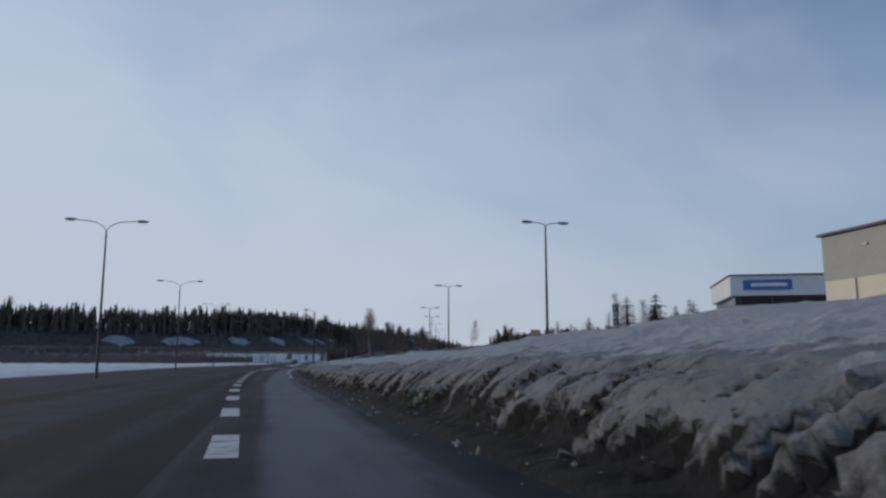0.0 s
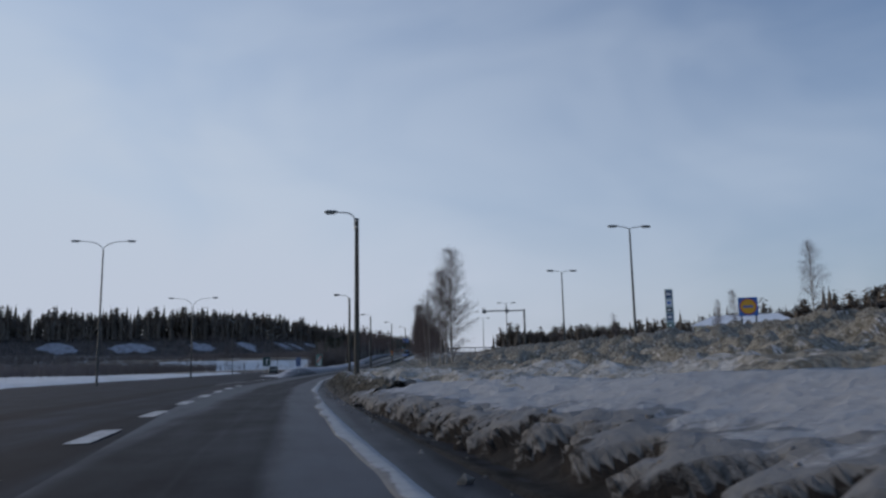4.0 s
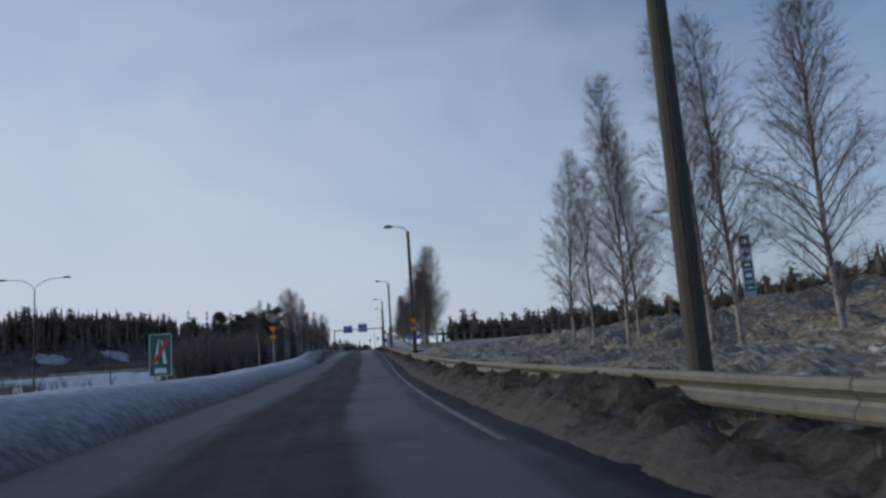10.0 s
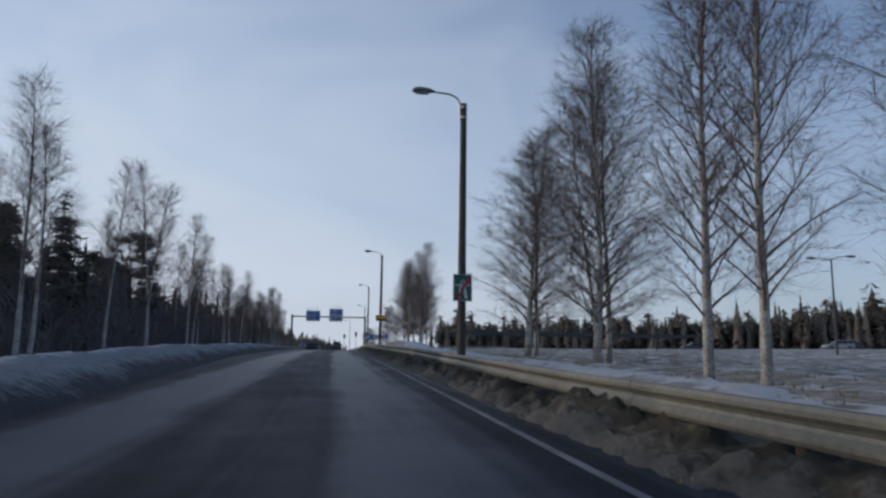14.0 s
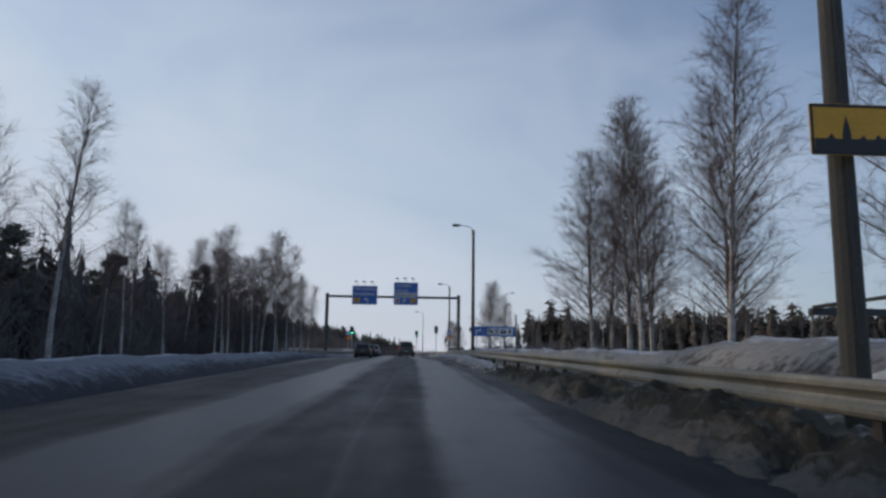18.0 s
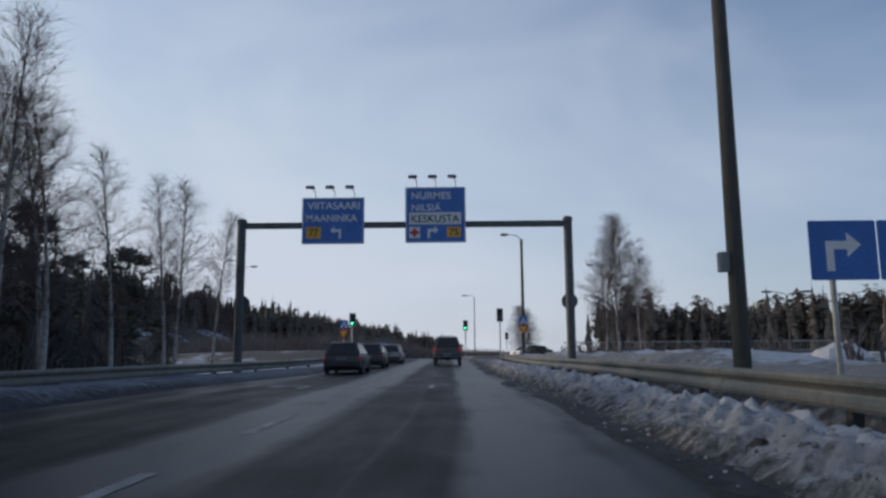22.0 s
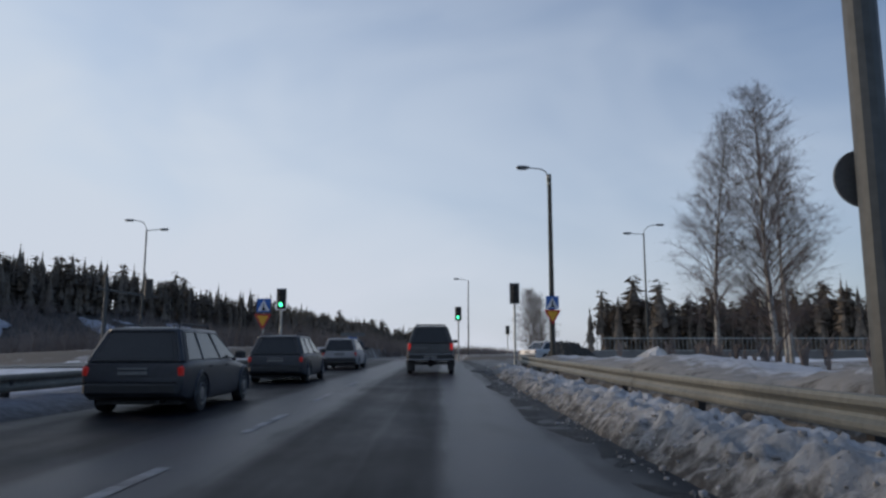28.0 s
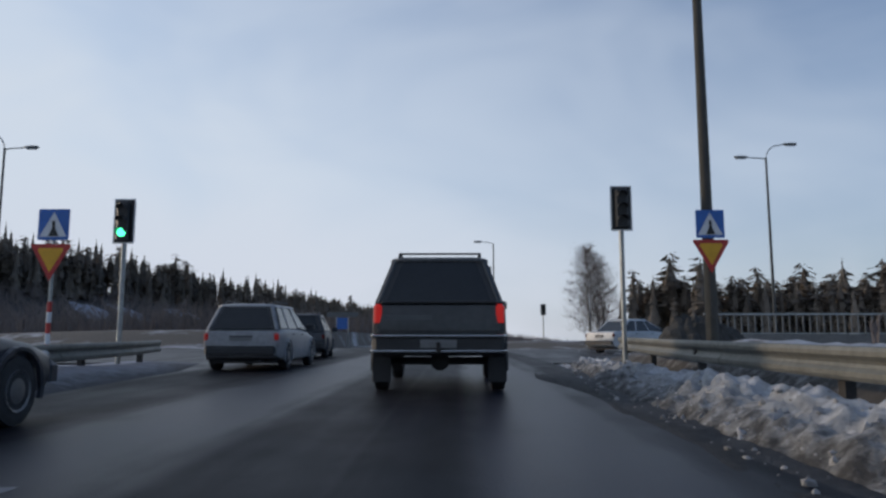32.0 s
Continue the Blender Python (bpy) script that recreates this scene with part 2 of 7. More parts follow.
    mx = n.new("ShaderNodeMix")
    mx.data_type, mx.blend_type = "RGBA", "OVERLAY"
    mx.inputs["Factor"].default_value = 0.5
    l.new(cr.outputs["Color"], mx.inputs["A"])
    l.new(fine, mx.inputs["B"])
    colour = mx.outputs["Result"]
    if wet:
        soak = n.new("ShaderNodeMapRange")
        soak.interpolation_type = "SMOOTHSTEP"
        soak.inputs["From Min"].default_value, soak.inputs["From Max"].default_value = wet
        l.new(math_of("ADD", sp.outputs["X"], math_of("MULTIPLY", blot, 14.0)), soak.inputs["Value"])
        damp = n.new("ShaderNodeMix")
        damp.data_type, damp.blend_type = "RGBA", "MULTIPLY"
        damp.inputs["B"].default_value = (0.40, 0.40, 0.44, 1)
        l.new(soak.outputs["Result"], damp.inputs["Factor"])
        l.new(colour, damp.inputs["A"])
        colour = damp.outputs["Result"]
    l.new(colour, b.inputs["Base Color"])
    rr = n.new("ShaderNodeMapRange")
    rr.inputs["From Min"].default_value, rr.inputs["From Max"].default_value = 0.2, 0.62
    rr.inputs["To Min"].default_value, rr.inputs["To Max"].default_value = gloss
    l.new(film, rr.inputs["Value"])
    if wet:
        l.new(math_of("SUBTRACT", rr.outputs["Result"], math_of("MULTIPLY", soak.outputs["Result"], 0.16)), b.inputs["Roughness"])
    else:
        l.new(rr.outputs["Result"], b.inputs["Roughness"])
    bp = n.new("ShaderNodeBump")
    bp.inputs["Strength"].default_value, bp.inputs["Distance"].default_value = 0.35, 0.01
    l.new(fine, bp.inputs["Height"])
    l.new(bp.outputs["Normal"], b.inputs["Normal"])
    return m


def bank_mat(name, colors, cuts, rough=0.85, bump=0.8, wob=0.22, scale=1.0, stretch=(1, 1), soft=0.06, lean=0.0, dust=0.5):
    """Ploughed banks in layers from the road edge upwards, with ragged, streaky borders. UV: metres along, share of the way across."""
    m = bpy.data.materials.new(name)
    m.use_nodes = True
    n, l = m.node_tree.nodes, m.node_tree.links
    b = n["Principled BSDF"]
    b.inputs["Specular IOR Level"].default_value = 0.15
    b.inputs["Roughness"].default_value = rough
    uv = n.new("ShaderNodeUVMap")
    sp = n.new("ShaderNodeSeparateXYZ")
    l.new(uv.outputs["UV"], sp.inputs["Vector"])
    mp = n.new("ShaderNodeMapping")
    mp.inputs["Scale"].default_value = (scale * stretch[0], scale * stretch[1], 1)
    tilt = n.new("ShaderNodeMath")
    tilt.operation = "MULTIPLY_ADD"
    tilt.inputs[1].default_value = lean
    l.new(sp.outputs["Y"], tilt.inputs[0])
    l.new(sp.outputs["X"], tilt.inputs[2])
    leant = n.new("ShaderNodeCombineXYZ")
    l.new(tilt.outputs["Value"], leant.inputs["X"])
    l.new(sp.outputs["Y"], leant.inputs["Y"])
    l.new(leant.outputs["Vector"], mp.inputs["Vector"])
    t = n.new("ShaderNodeTexCoord")
    grain = n.new("ShaderNodeTexNoise")
    grain.inputs["Scale"].default_value, grain.inputs["Detail"].default_value, grain.inputs["Roughness"].default_value = 5, 8, 0.65
    l.new(t.outputs["Object"], grain.inputs["Vector"])
    pn = n.new("ShaderNodeTexNoise")
    pn.inputs["Scale"].default_value, pn.inputs["Detail"].default_value, pn.inputs["Roughness"].default_value = 1, 6, 0.6
    l.new(mp.outputs["Vector"], pn.inputs["Vector"])
    off = n.new("ShaderNodeMath")
    off.operation = "MULTIPLY_ADD"
    off.inputs[1].default_value, off.inputs[2].default_value = wob * 2, -wob
    l.new(pn.outputs["Fac"], off.inputs[0])
    v = n.new("ShaderNodeMath")
    v.operation = "ADD"
    l.new(sp.outputs["Y"], v.inputs[0])
    l.new(off.outputs["Value"], v.inputs[1])
    g2 = n.new("ShaderNodeMath")
    g2.operation = "MULTIPLY_ADD"
    g2.inputs[1].default_value, g2.inputs[2].default_value = dust, -dust / 2
    l.new(grain.outputs["Fac"], g2.inputs[0])
    v2 = n.new("ShaderNodeMath")
    v2.operation = "ADD"
    l.new(v.outputs["Value"], v2.inputs[0])
    l.new(g2.outputs["Value"], v2.inputs[1])
    last = None
    for k, c in enumerate(colors):
        g = n.new("ShaderNodeMix")
        g.data_type = "RGBA"
        g.inputs["A"].default_value = (*(q * 0.6 for q in c), 1)
        g.inputs["B"].default_value = (*(min(1, q * 1.35) for q in c), 1)
        l.new(grain.outputs["Fac"], g.inputs["Factor"])
        if last is None:
            last = g.outputs["Result"]
            continue
        r = n.new("ShaderNodeMapRange")
        r.inputs["From Min"].default_value, r.inputs["From Max"].default_value = cuts[k - 1] - soft, cuts[k - 1] + soft
        l.new(v2.outputs["Value"], r.inputs["Value"])
        mx = n.new("ShaderNodeMix")
        mx.data_type = "RGBA"
        l.new(r.outputs["Result"], mx.inputs["Factor"])
        l.new(last, mx.inputs["A"])
        l.new(g.outputs["Result"], mx.inputs["B"])
        last = mx.outputs["Result"]
    l.new(last, b.inputs["Base Color"])
    bp = n.new("ShaderNodeBump")
    bp.inputs["Strength"].default_value, bp.inputs["Distance"].default_value = bump, 0.10
    l.new(grain.outputs["Fac"], bp.inputs["Height"])
    l.new(bp.outputs["Normal"], b.inputs["Normal"])
    return m


SNOW = blend_mat("snow", [(0.66, 0.68, 0.72), (0.50, 0.50, 0.50)], 0.35, [0.56], rough=0.7, bump=0.5, soft=0.12)
SNOW_CLEAN = mat("fresh_snow", (0.74, 0.77, 0.82), 0.65, var=0.10, scale=0.8, bump=0.5, bscale=6)
SNOW_DIRTY = blend_mat("ploughed_snow", [(0.52, 0.52, 0.54), (0.26, 0.25, 0.24), (0.10, 0.092, 0.085)], 1.1, [0.50, 0.60], bump=0.9, soft=0.07)
SNOW_LUMPY = blend_mat("lumpy_snow", [(0.62, 0.61, 0.60), (0.40, 0.37, 0.32)], 2.2, [0.58], bump=0.8, soft=0.10)
CLOD_SNOW = blend_mat("dull_snow_clods", [(0.50, 0.50, 0.51), (0.31, 0.30, 0.285), (0.14, 0.132, 0.125)], 1.6, [0.48, 0.56], bump=0.8, soft=0.10)
SAND_SNOW = blend_mat("sanded_snow", [(0.17, 0.155, 0.14), (0.36, 0.34, 0.32), (0.08, 0.072, 0.062)], 1.4, [0.55, 0.60], bump=0.8, soft=0.10)
VERGE = blend_mat("grassy_verge", [(0.13, 0.113, 0.078), (0.19, 0.17, 0.13), (0.46, 0.455, 0.45)], 1.6, [0.50, 0.62], bump=0.9)
SLOPE = blend_mat("slope_snow_and_grass", [(0.47, 0.46, 0.45), (0.235, 0.217, 0.18), (0.11, 0.098, 0.074)], 1.9, [0.41, 0.51], bump=1.0, soft=0.05, stretch=(2.0, 0.7, 1))
FIELD = blend_mat("snowy_field_with_clods", [(0.60, 0.61, 0.64), (0.30, 0.28, 0.25), (0.12, 0.105, 0.085)], 1.0, [0.45, 0.54], bump=1.0, soft=0.07)
SHELF_SNOW = blend_mat("trodden_shelf_snow", [(0.45, 0.445, 0.44), (0.29, 0.275, 0.245), (0.14, 0.127, 0.10)], 2.0, [0.49, 0.58], bump=0.9, soft=0.07, stretch=(1.6, 0.8, 1))
FOREST_FLOOR = blend_mat("forest_floor", [(0.10, 0.085, 0.07), (0.45, 0.46, 0.49)], 0.25, [0.60], bump=0.6)
# near-black tones: road dirt, plus shade in the hollows put into the colour
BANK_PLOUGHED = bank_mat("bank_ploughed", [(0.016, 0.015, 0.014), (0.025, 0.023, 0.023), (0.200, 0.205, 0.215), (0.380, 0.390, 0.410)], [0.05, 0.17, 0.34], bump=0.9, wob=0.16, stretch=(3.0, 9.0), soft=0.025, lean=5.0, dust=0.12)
BANK_GRASSY = bank_mat("bank_grassy", [(0.10, 0.095, 0.09), (0.042, 0.040, 0.034), (0.130, 0.121, 0.102), (0.46, 0.455, 0.45)], [0.12, 0.38, 0.60], bump=1.0, wob=0.62, stretch=(4.0, 9.0), soft=0.05)
BANK_SANDY = bank_mat("bank_sandy", [(0.105, 0.100, 0.092), (0.052, 0.047, 0.037), (0.125, 0.114, 0.090), (0.36, 0.35, 0.33)], [0.24, 0.54, 0.90], bump=1.0, wob=0.50, stretch=(3.0, 8.0), soft=0.06)
BANK_LUMPY = bank_mat("bank_lumpy", [(0.075, 0.072, 0.070), (0.20, 0.198, 0.195), (0.36, 0.362, 0.365), (0.52, 0.53, 0.55)], [0.06, 0.20, 0.46], bump=1.0, wob=0.42, stretch=(6.0, 10.0), soft=0.07)
BANK_BACK = bank_mat("bank_behind_rail", [(0.085, 0.078, 0.070), (0.27, 0.262, 0.25), (0.50, 0.51, 0.535)], [0.12, 0.36], bump=0.8, wob=0.22, stretch=(1.6, 5.0), soft=0.06)
# grimy foot; the road face's bluish shade is coloured in, the crest left paler
BANK_SMOOTH = bank_mat("bank_smooth", [(0.10, 0.10, 0.11), (0.29, 0.308, 0.35), (0.47, 0.49, 0.54)], [0.12, 0.42], rough=0.7, bump=0.25, wob=0.10, stretch=(0.25, 2.0), soft=0.12)
BANK_GRIMY = bank_mat("bank_grimy", [(0.055, 0.056, 0.062), (0.21, 0.22, 0.245), (0.46, 0.475, 0.51)], [0.20, 0.62], rough=0.8, bump=0.7, wob=0.22, stretch=(0.5, 2.5), soft=0.09)
BANK_LOW = bank_mat("bank_low", [(0.06, 0.062, 0.07), (0.17, 0.185, 0.22), (0.33, 0.355, 0.42)], [0.18, 0.60], rough=0.7, bump=0.4, wob=0.2, stretch=(0.4, 2.0), soft=0.12)
# road grime and the shade on the road face share these dark tones
BANK_NOSE = bank_mat("bank_nose", [(0.05, 0.05, 0.055), (0.165, 0.174, 0.195), (0.41, 0.427, 0.47)], [0.18, 0.62], rough=0.8, bump=0.7, wob=0.25, stretch=(0.5, 2.0), soft=0.10)
ICE_EDGE = bank_mat("ice_edge", [(0.15, 0.15, 0.16), (0.36, 0.375, 0.40)], [0.36], rough=0.6, bump=0.5, wob=0.3, stretch=(1.2, 1.0))
ASPHALT = asphalt_mat("asphalt_ramp", [(-0.35, 0.40), (-1.2, 0.55), (-4.6, 1.2), (2.1, 0.4)], [(0.75, 0.62), (-2.65, 0.7)], shade=0.60, wet=(160, 225), spec=0.11, cool=(0.96, 0.98, 1.10))
ASPHALT_MAIN = asphalt_mat("asphalt_main", [(-2.6, 0.6), (-1.0, 0.5), (-6.2, 0.6)], shade=0.38, gloss=(0.9, 0.8), spec=0.14, cool=(0.85, 1.0, 1.3))
FAINT_PAINT = blend_mat("faint_edge_paint", [(0.20, 0.20, 0.21), (0.09, 0.09, 0.10)], 1.2, [0.50], rough=0.75, bump=0.2, soft=0.14)
WORN_PAINT = blend_mat("scuffed_road_paint", [(0.25, 0.25, 0.26), (0.06, 0.06, 0.07)], 2.2, [0.52], rough=0.6, bump=0.2, soft=0.14)
PAINT = blend_mat("worn_road_paint", [(0.50, 0.50, 0.51), (0.16, 0.16, 0.17)], 2.6, [0.60], rough=0.7, bump=0.2, soft=0.09)
STEEL = mat("galvanised_steel", (0.36, 0.37, 0.36), 0.5, 0.75, 0.25, 2.0, 0.1)
RAIL_STEEL = mat("weathered_rail_steel", (0.165, 0.163, 0.140), 0.55, 0.35, 0.3, 1.2, 0.15)
RUST = mat("rusty_post_steel", (0.046, 0.041, 0.037), 0.8, 0.2, 0.35, 6.0, 0.2)
POLE_WOOD = mat("impregnated_pole_wood", (0.062, 0.058, 0.048), 0.8, 0, 0.3, 3.0, 0.3)
DARK_STEEL = mat("dark_painted_steel", (0.055, 0.060, 0.062), 0.55, 0.3, 0.25, 2.0)
GANTRY_STEEL = mat("grey_gantry_steel", (0.085, 0.092, 0.095), 0.6, 0.3, 0.25, 1.0, 0.1)
LAMP_GREY = mat("lamp_housing", (0.17, 0.18, 0.18), 0.5, 0.3, 0.2, 5)
LENS = mat("lamp_lens", (0.30, 0.32, 0.33), 0.2, 0, 0.1, 8)
BIRCH_BARK = mat("birch_bark", (0.52, 0.49, 0.45), 0.75, 0, 0.0, 2.2, 0.2, dark=(0.10, 0.085, 0.075))
BIRCH_TWIG = mat("birch_twigs", (0.145, 0.115, 0.108), 0.9, 0, 0.3, 2.0, spec=0.2)
BARK = mat("conifer_bark", (0.085, 0.062, 0.048), 0.9, 0, 0.3, 4.0, 0.3)
NEEDLE = mat("spruce_needles", (0.098, 0.104, 0.088), 0.9, 0, 0.45, 1.3, randomize=0.3, spec=0.2)
PINE_NEEDLE = mat("pine_needles", (0.110, 0.112, 0.094), 0.9, 0, 0.4, 1.3, randomize=0.25, spec=0.2)
# paler than the near needles: distance haze is mixed into this colour
HAZED_NEEDLE = mat("hazed_far_needles", (0.165, 0.142, 0.120), 1.0, 0, 0.35, 0.12, spec=0.05)
HILL_FLOOR = mat("brown_wooded_slope", (0.105, 0.094, 0.090), 1.0, 0, 0.45, 0.15, 0.4, spec=0.05)
OLD_SNOW = blend_mat("thin_old_snow", [(0.36, 0.39, 0.46), (0.25, 0.26, 0.30), (0.11, 0.10, 0.095)], 0.35, [0.50, 0.62], bump=0.4, soft=0.10)
YOUNG = mat("young_forest_mix", (0.170, 0.150, 0.142), 1.0, 0, 0.4, 0.25, spec=0.05)
SHRUB = mat("bare_shrubs", (0.185, 0.160, 0.152), 1.0, 0, 0.35, 0.2, spec=0.05)
GRASS_DARK = mat("matted_brown_grass", (0.115, 0.104, 0.084), 0.9, 0, 0.5, 1.5)
SLUSH = bank_mat("dark_slush", [(0.026, 0.026, 0.028), (0.044, 0.045, 0.049), (0.14, 0.142, 0.148)], [0.36, 0.90], rough=0.65, bump=0.8, wob=0.55, stretch=(1.2, 2.5), soft=0.07)
GRASS = mat("dry_grass", (0.27, 0.225, 0.125), 0.85, 0, 0.5, 0.8)
BLUE = mat("blue_sign_film", (0.026, 0.125, 0.41), 0.45, 0, 0.18, 2.0)
GREEN = mat("green_sign_film", (0.012, 0.10, 0.075), 0.45, 0, 0.2, 2.0)
# darker white and blue used on the chevron sign only
DIM_WHITE = mat("dim_white_film", (0.27, 0.31, 0.39), 0.6, 0, 0.25, 3.0)
DIM_BLUE = mat("dim_blue_film", (0.022, 0.07, 0.21), 0.6, 0, 0.25, 3.0)
DARK_GREEN = mat("dull_green_sheet", (0.018, 0.05, 0.045), 0.6, 0, 0.3, 2.0)
WHITE = mat("white_sign_film", (0.62, 0.63, 0.64), 0.5, 0, 0.12, 3.0)
YELLOW = mat("yellow_sign_film", (0.66, 0.34, 0.02), 0.5, 0, 0.15, 3.0)
RED = mat("red_sign_film", (0.42, 0.035, 0.03), 0.5, 0, 0.15, 3.0)
BLACK = mat("black_film", (0.015, 0.015, 0.016), 0.5, 0, 0.2, 3.0)
SIGN_BACK = mat("sign_back", (0.14, 0.145, 0.15), 0.55, 0.5, 0.2, 3.0)
TYRE = mat("tyre_rubber", (0.032, 0.032, 0.034), 0.85, 0, 0.3, 8.0, 0.3)
RIM = mat("wheel_rim", (0.20, 0.20, 0.205), 0.45, 0.7, 0.25, 5.0)
GLASS = mat("car_glass", (0.020, 0.023, 0.026), 0.14, 0, 0.2, 3.0)
CHROME = mat("dull_chrome", (0.42, 0.42, 0.42), 0.25, 0.9, 0.2, 3.0)
TRIM = mat("black_plastic", (0.035, 0.035, 0.037), 0.6, 0, 0.2, 5.0)
TAIL = mat("lit_tail_lamp", (0.16, 0.008, 0.008), 0.3, emit=((1.0, 0.035, 0.03), 0.22))
TAIL_DIM = mat("dim_tail_lamp", (0.14, 0.012, 0.010), 0.3, emit=((1.0, 0.035, 0.03), 0.07))
TAIL_OFF = mat("unlit_tail_lamp", (0.12, 0.012, 0.010), 0.25)
GREEN_LAMP = mat("lit_green_lamp", (0.02, 0.3, 0.15), 0.3, emit=((0.05, 1.0, 0.45), 2.6))
PLATE = mat("plate", (0.20, 0.20, 0.20), 0.6)
PUDDLE = mat("wet_meltwater", (0.055, 0.059, 0.066), 0.30, 0, 0.45, 1.2, 0.12, 3.0, spec=0.5)
ROCK = mat("dark_rock", (0.05, 0.048, 0.045), 0.9, 0, 0.4, 1.2, 0.6)

# ---- builders ----
class Build:
    """Collects vertices and faces for one mesh."""
    def __init__(self):
        self.v, self.f, self.mi = [], [], []

    def face(self, pts, m=0):
        k = len(self.v)
        self.v += [tuple(p) for p in pts]
        self.f.append(tuple(range(k, k + len(pts))))
        self.mi.append(m)

    def box(self, c, s, m=0, bevel=0.0, rz=0.0):
        """A box of centre c and full sizes s; bevel chamfers its upright and top edges."""
        hx, hy, hz_ = s[0] / 2, s[1] / 2, s[2] / 2
        co, si = math.cos(rz), math.sin(rz)
        rings = [(-hz_, 0.0), (hz_ - bevel, 0.0), (hz_, bevel)] if bevel else [(-hz_, 0.0), (hz_, 0.0)]
        k = len(self.v)
        for z, inset in rings:
            ax, ay = hx - inset, hy - inset
            e = bevel
            ring = [(-ax + e, -ay), (ax - e, -ay), (ax, -ay + e), (ax, ay - e), (ax - e, ay), (-ax + e, ay), (-ax, ay - e), (-ax, -ay + e)] if bevel else [(-ax, -ay), (ax, -ay), (ax, ay), (-ax, ay)]
            self.v += [(c[0] + x * co - y * si, c[1] + x * si + y * co, c[2] + z) for x, y in ring]
        n_ = 8 if bevel else 4
        for r in range(len(rings) - 1):
            for i in range(n_):
                a, b_ = k + r * n_ + i, k + r * n_ + (i + 1) % n_
                self.f.append((a, b_, b_ + n_, a + n_))
                self.mi.append(m)
        self.f.append(tuple(range(k + n_ - 1, k - 1, -1)))
        self.f.append(tuple(range(k + (len(rings) - 1) * n_, k + len(rings) * n_)))
        self.mi += [m, m]

    def tube(self, pts, radii, sides=8, m=0, caps=True):
        """A tapered tube along points."""
        k = len(self.v)
        P = [Vector(p) for p in pts]
        for i, p in enumerate(P):
            d = (P[min(i + 1, len(P) - 1)] - P[max(i - 1, 0)])
            d = d.normalized() if d.length > 1e-9 else Vector((0, 0, 1))
            a = d.cross(Vector((0, 0, 1)) if abs(d.z) < 0.95 else Vector((1, 0, 0))).normalized()
            b_ = d.cross(a)
            r = radii[i] if hasattr(radii, "__len__") else radii
            for s in range(sides):
                w = 2 * math.pi * s / sides
                self.v.append(tuple(p + a * (r * math.cos(w)) + b_ * (r * math.sin(w))))
        for i in range(len(P) - 1):
            for s in range(sides):
                a0, a1 = k + i * sides + s, k + i * sides + (s + 1) % sides
                self.f.append((a0, a1, a1 + sides, a0 + sides))
                self.mi.append(m)
        if caps and sides > 2:
            self.f.append(tuple(range(k + sides - 1, k - 1, -1)))
            self.f.append(tuple(range(k + (len(P) - 1) * sides, k + len(P) * sides)))
            self.mi += [m, m]

    def ribbon(self, pts, w, side):
        """A thin flat strip along points."""
        k = len(self.v)
        for i, p in enumerate(pts):
            q = w * (1 - .6 * i / (len(pts) - 1))
            self.v += [(p[0] - side[0] * q, p[1] - side[1] * q, p[2] - side[2] * q), (p[0] + side[0] * q, p[1] + side[1] * q, p[2] + side[2] * q)]
        for i in range(len(pts) - 1):
            a = k + 2 * i
            self.f.append((a, a + 1, a + 3, a + 2))
            self.mi.append(0)

    def loft(self, rings, m=0, caps=True, closed=True):
        k, n_ = len(self.v), len(rings[0])
        for r in rings:
            self.v += [tuple(p) for p in r]
        for i in range(len(rings) - 1):
            for s in range(n_ if closed else n_ - 1):
                a0, a1 = k + i * n_ + s, k + i * n_ + (s + 1) % n_
                self.f.append((a0, a1, a1 + n_, a0 + n_))
                self.mi.append(m)
        if caps:
            self.f.append(tuple(range(k + n_ - 1, k - 1, -1)))
            self.f.append(tuple(range(k + (len(rings) - 1) * n_, k + len(rings) * n_)))
            self.mi += [m, m]

    def prism(self, outline, y0, y1, m=0):
        """An outline in x and z, drawn out from y0 to y1."""
        self.loft([[(x, y0, z) for x, z in outline], [(x, y1, z) for x, z in outline]], m)

    def mesh(self, name, mats, smooth=False):
        me = bpy.data.meshes.new(name)
        me.from_pydata(self.v, [], self.f)
        for q in mats if isinstance(mats, (list, tuple)) else [mats]:
            me.materials.append(q)
        if any(self.mi):
            me.polygons.foreach_set("material_index", self.mi)
        if smooth:
            me.polygons.foreach_set("use_smooth", [True] * len(me.polygons))
        me.update()
        if smooth == "edges":
            me.set_sharp_from_angle(angle=radians(38))
        return me


def part(name, b, mats, parent, label="", smooth=False, at=None):
    ob = new(name, b.mesh(name, mats, smooth) if isinstance(b, Build) else b)
    ob.parent = parent
    if at is not None:
        ob.matrix_basis = at
    if label:
        tagged(ob, label)
    return ob


def thing(name, label, category, at=None, group="", kind=""):
    ob = new(name)
    ob.empty_display_size = 0.3
    if at is not None:
        ob.matrix_basis = at
    return tagged(ob, label, category, group, kind)


def solid(name, b, mats, label, category="", group="", kind="", smooth=False, at=None):
    ob = new(name, b.mesh(name, mats, smooth))
    if at is not None:
        ob.matrix_basis = at
    return tagged(ob, label, category, group, kind)


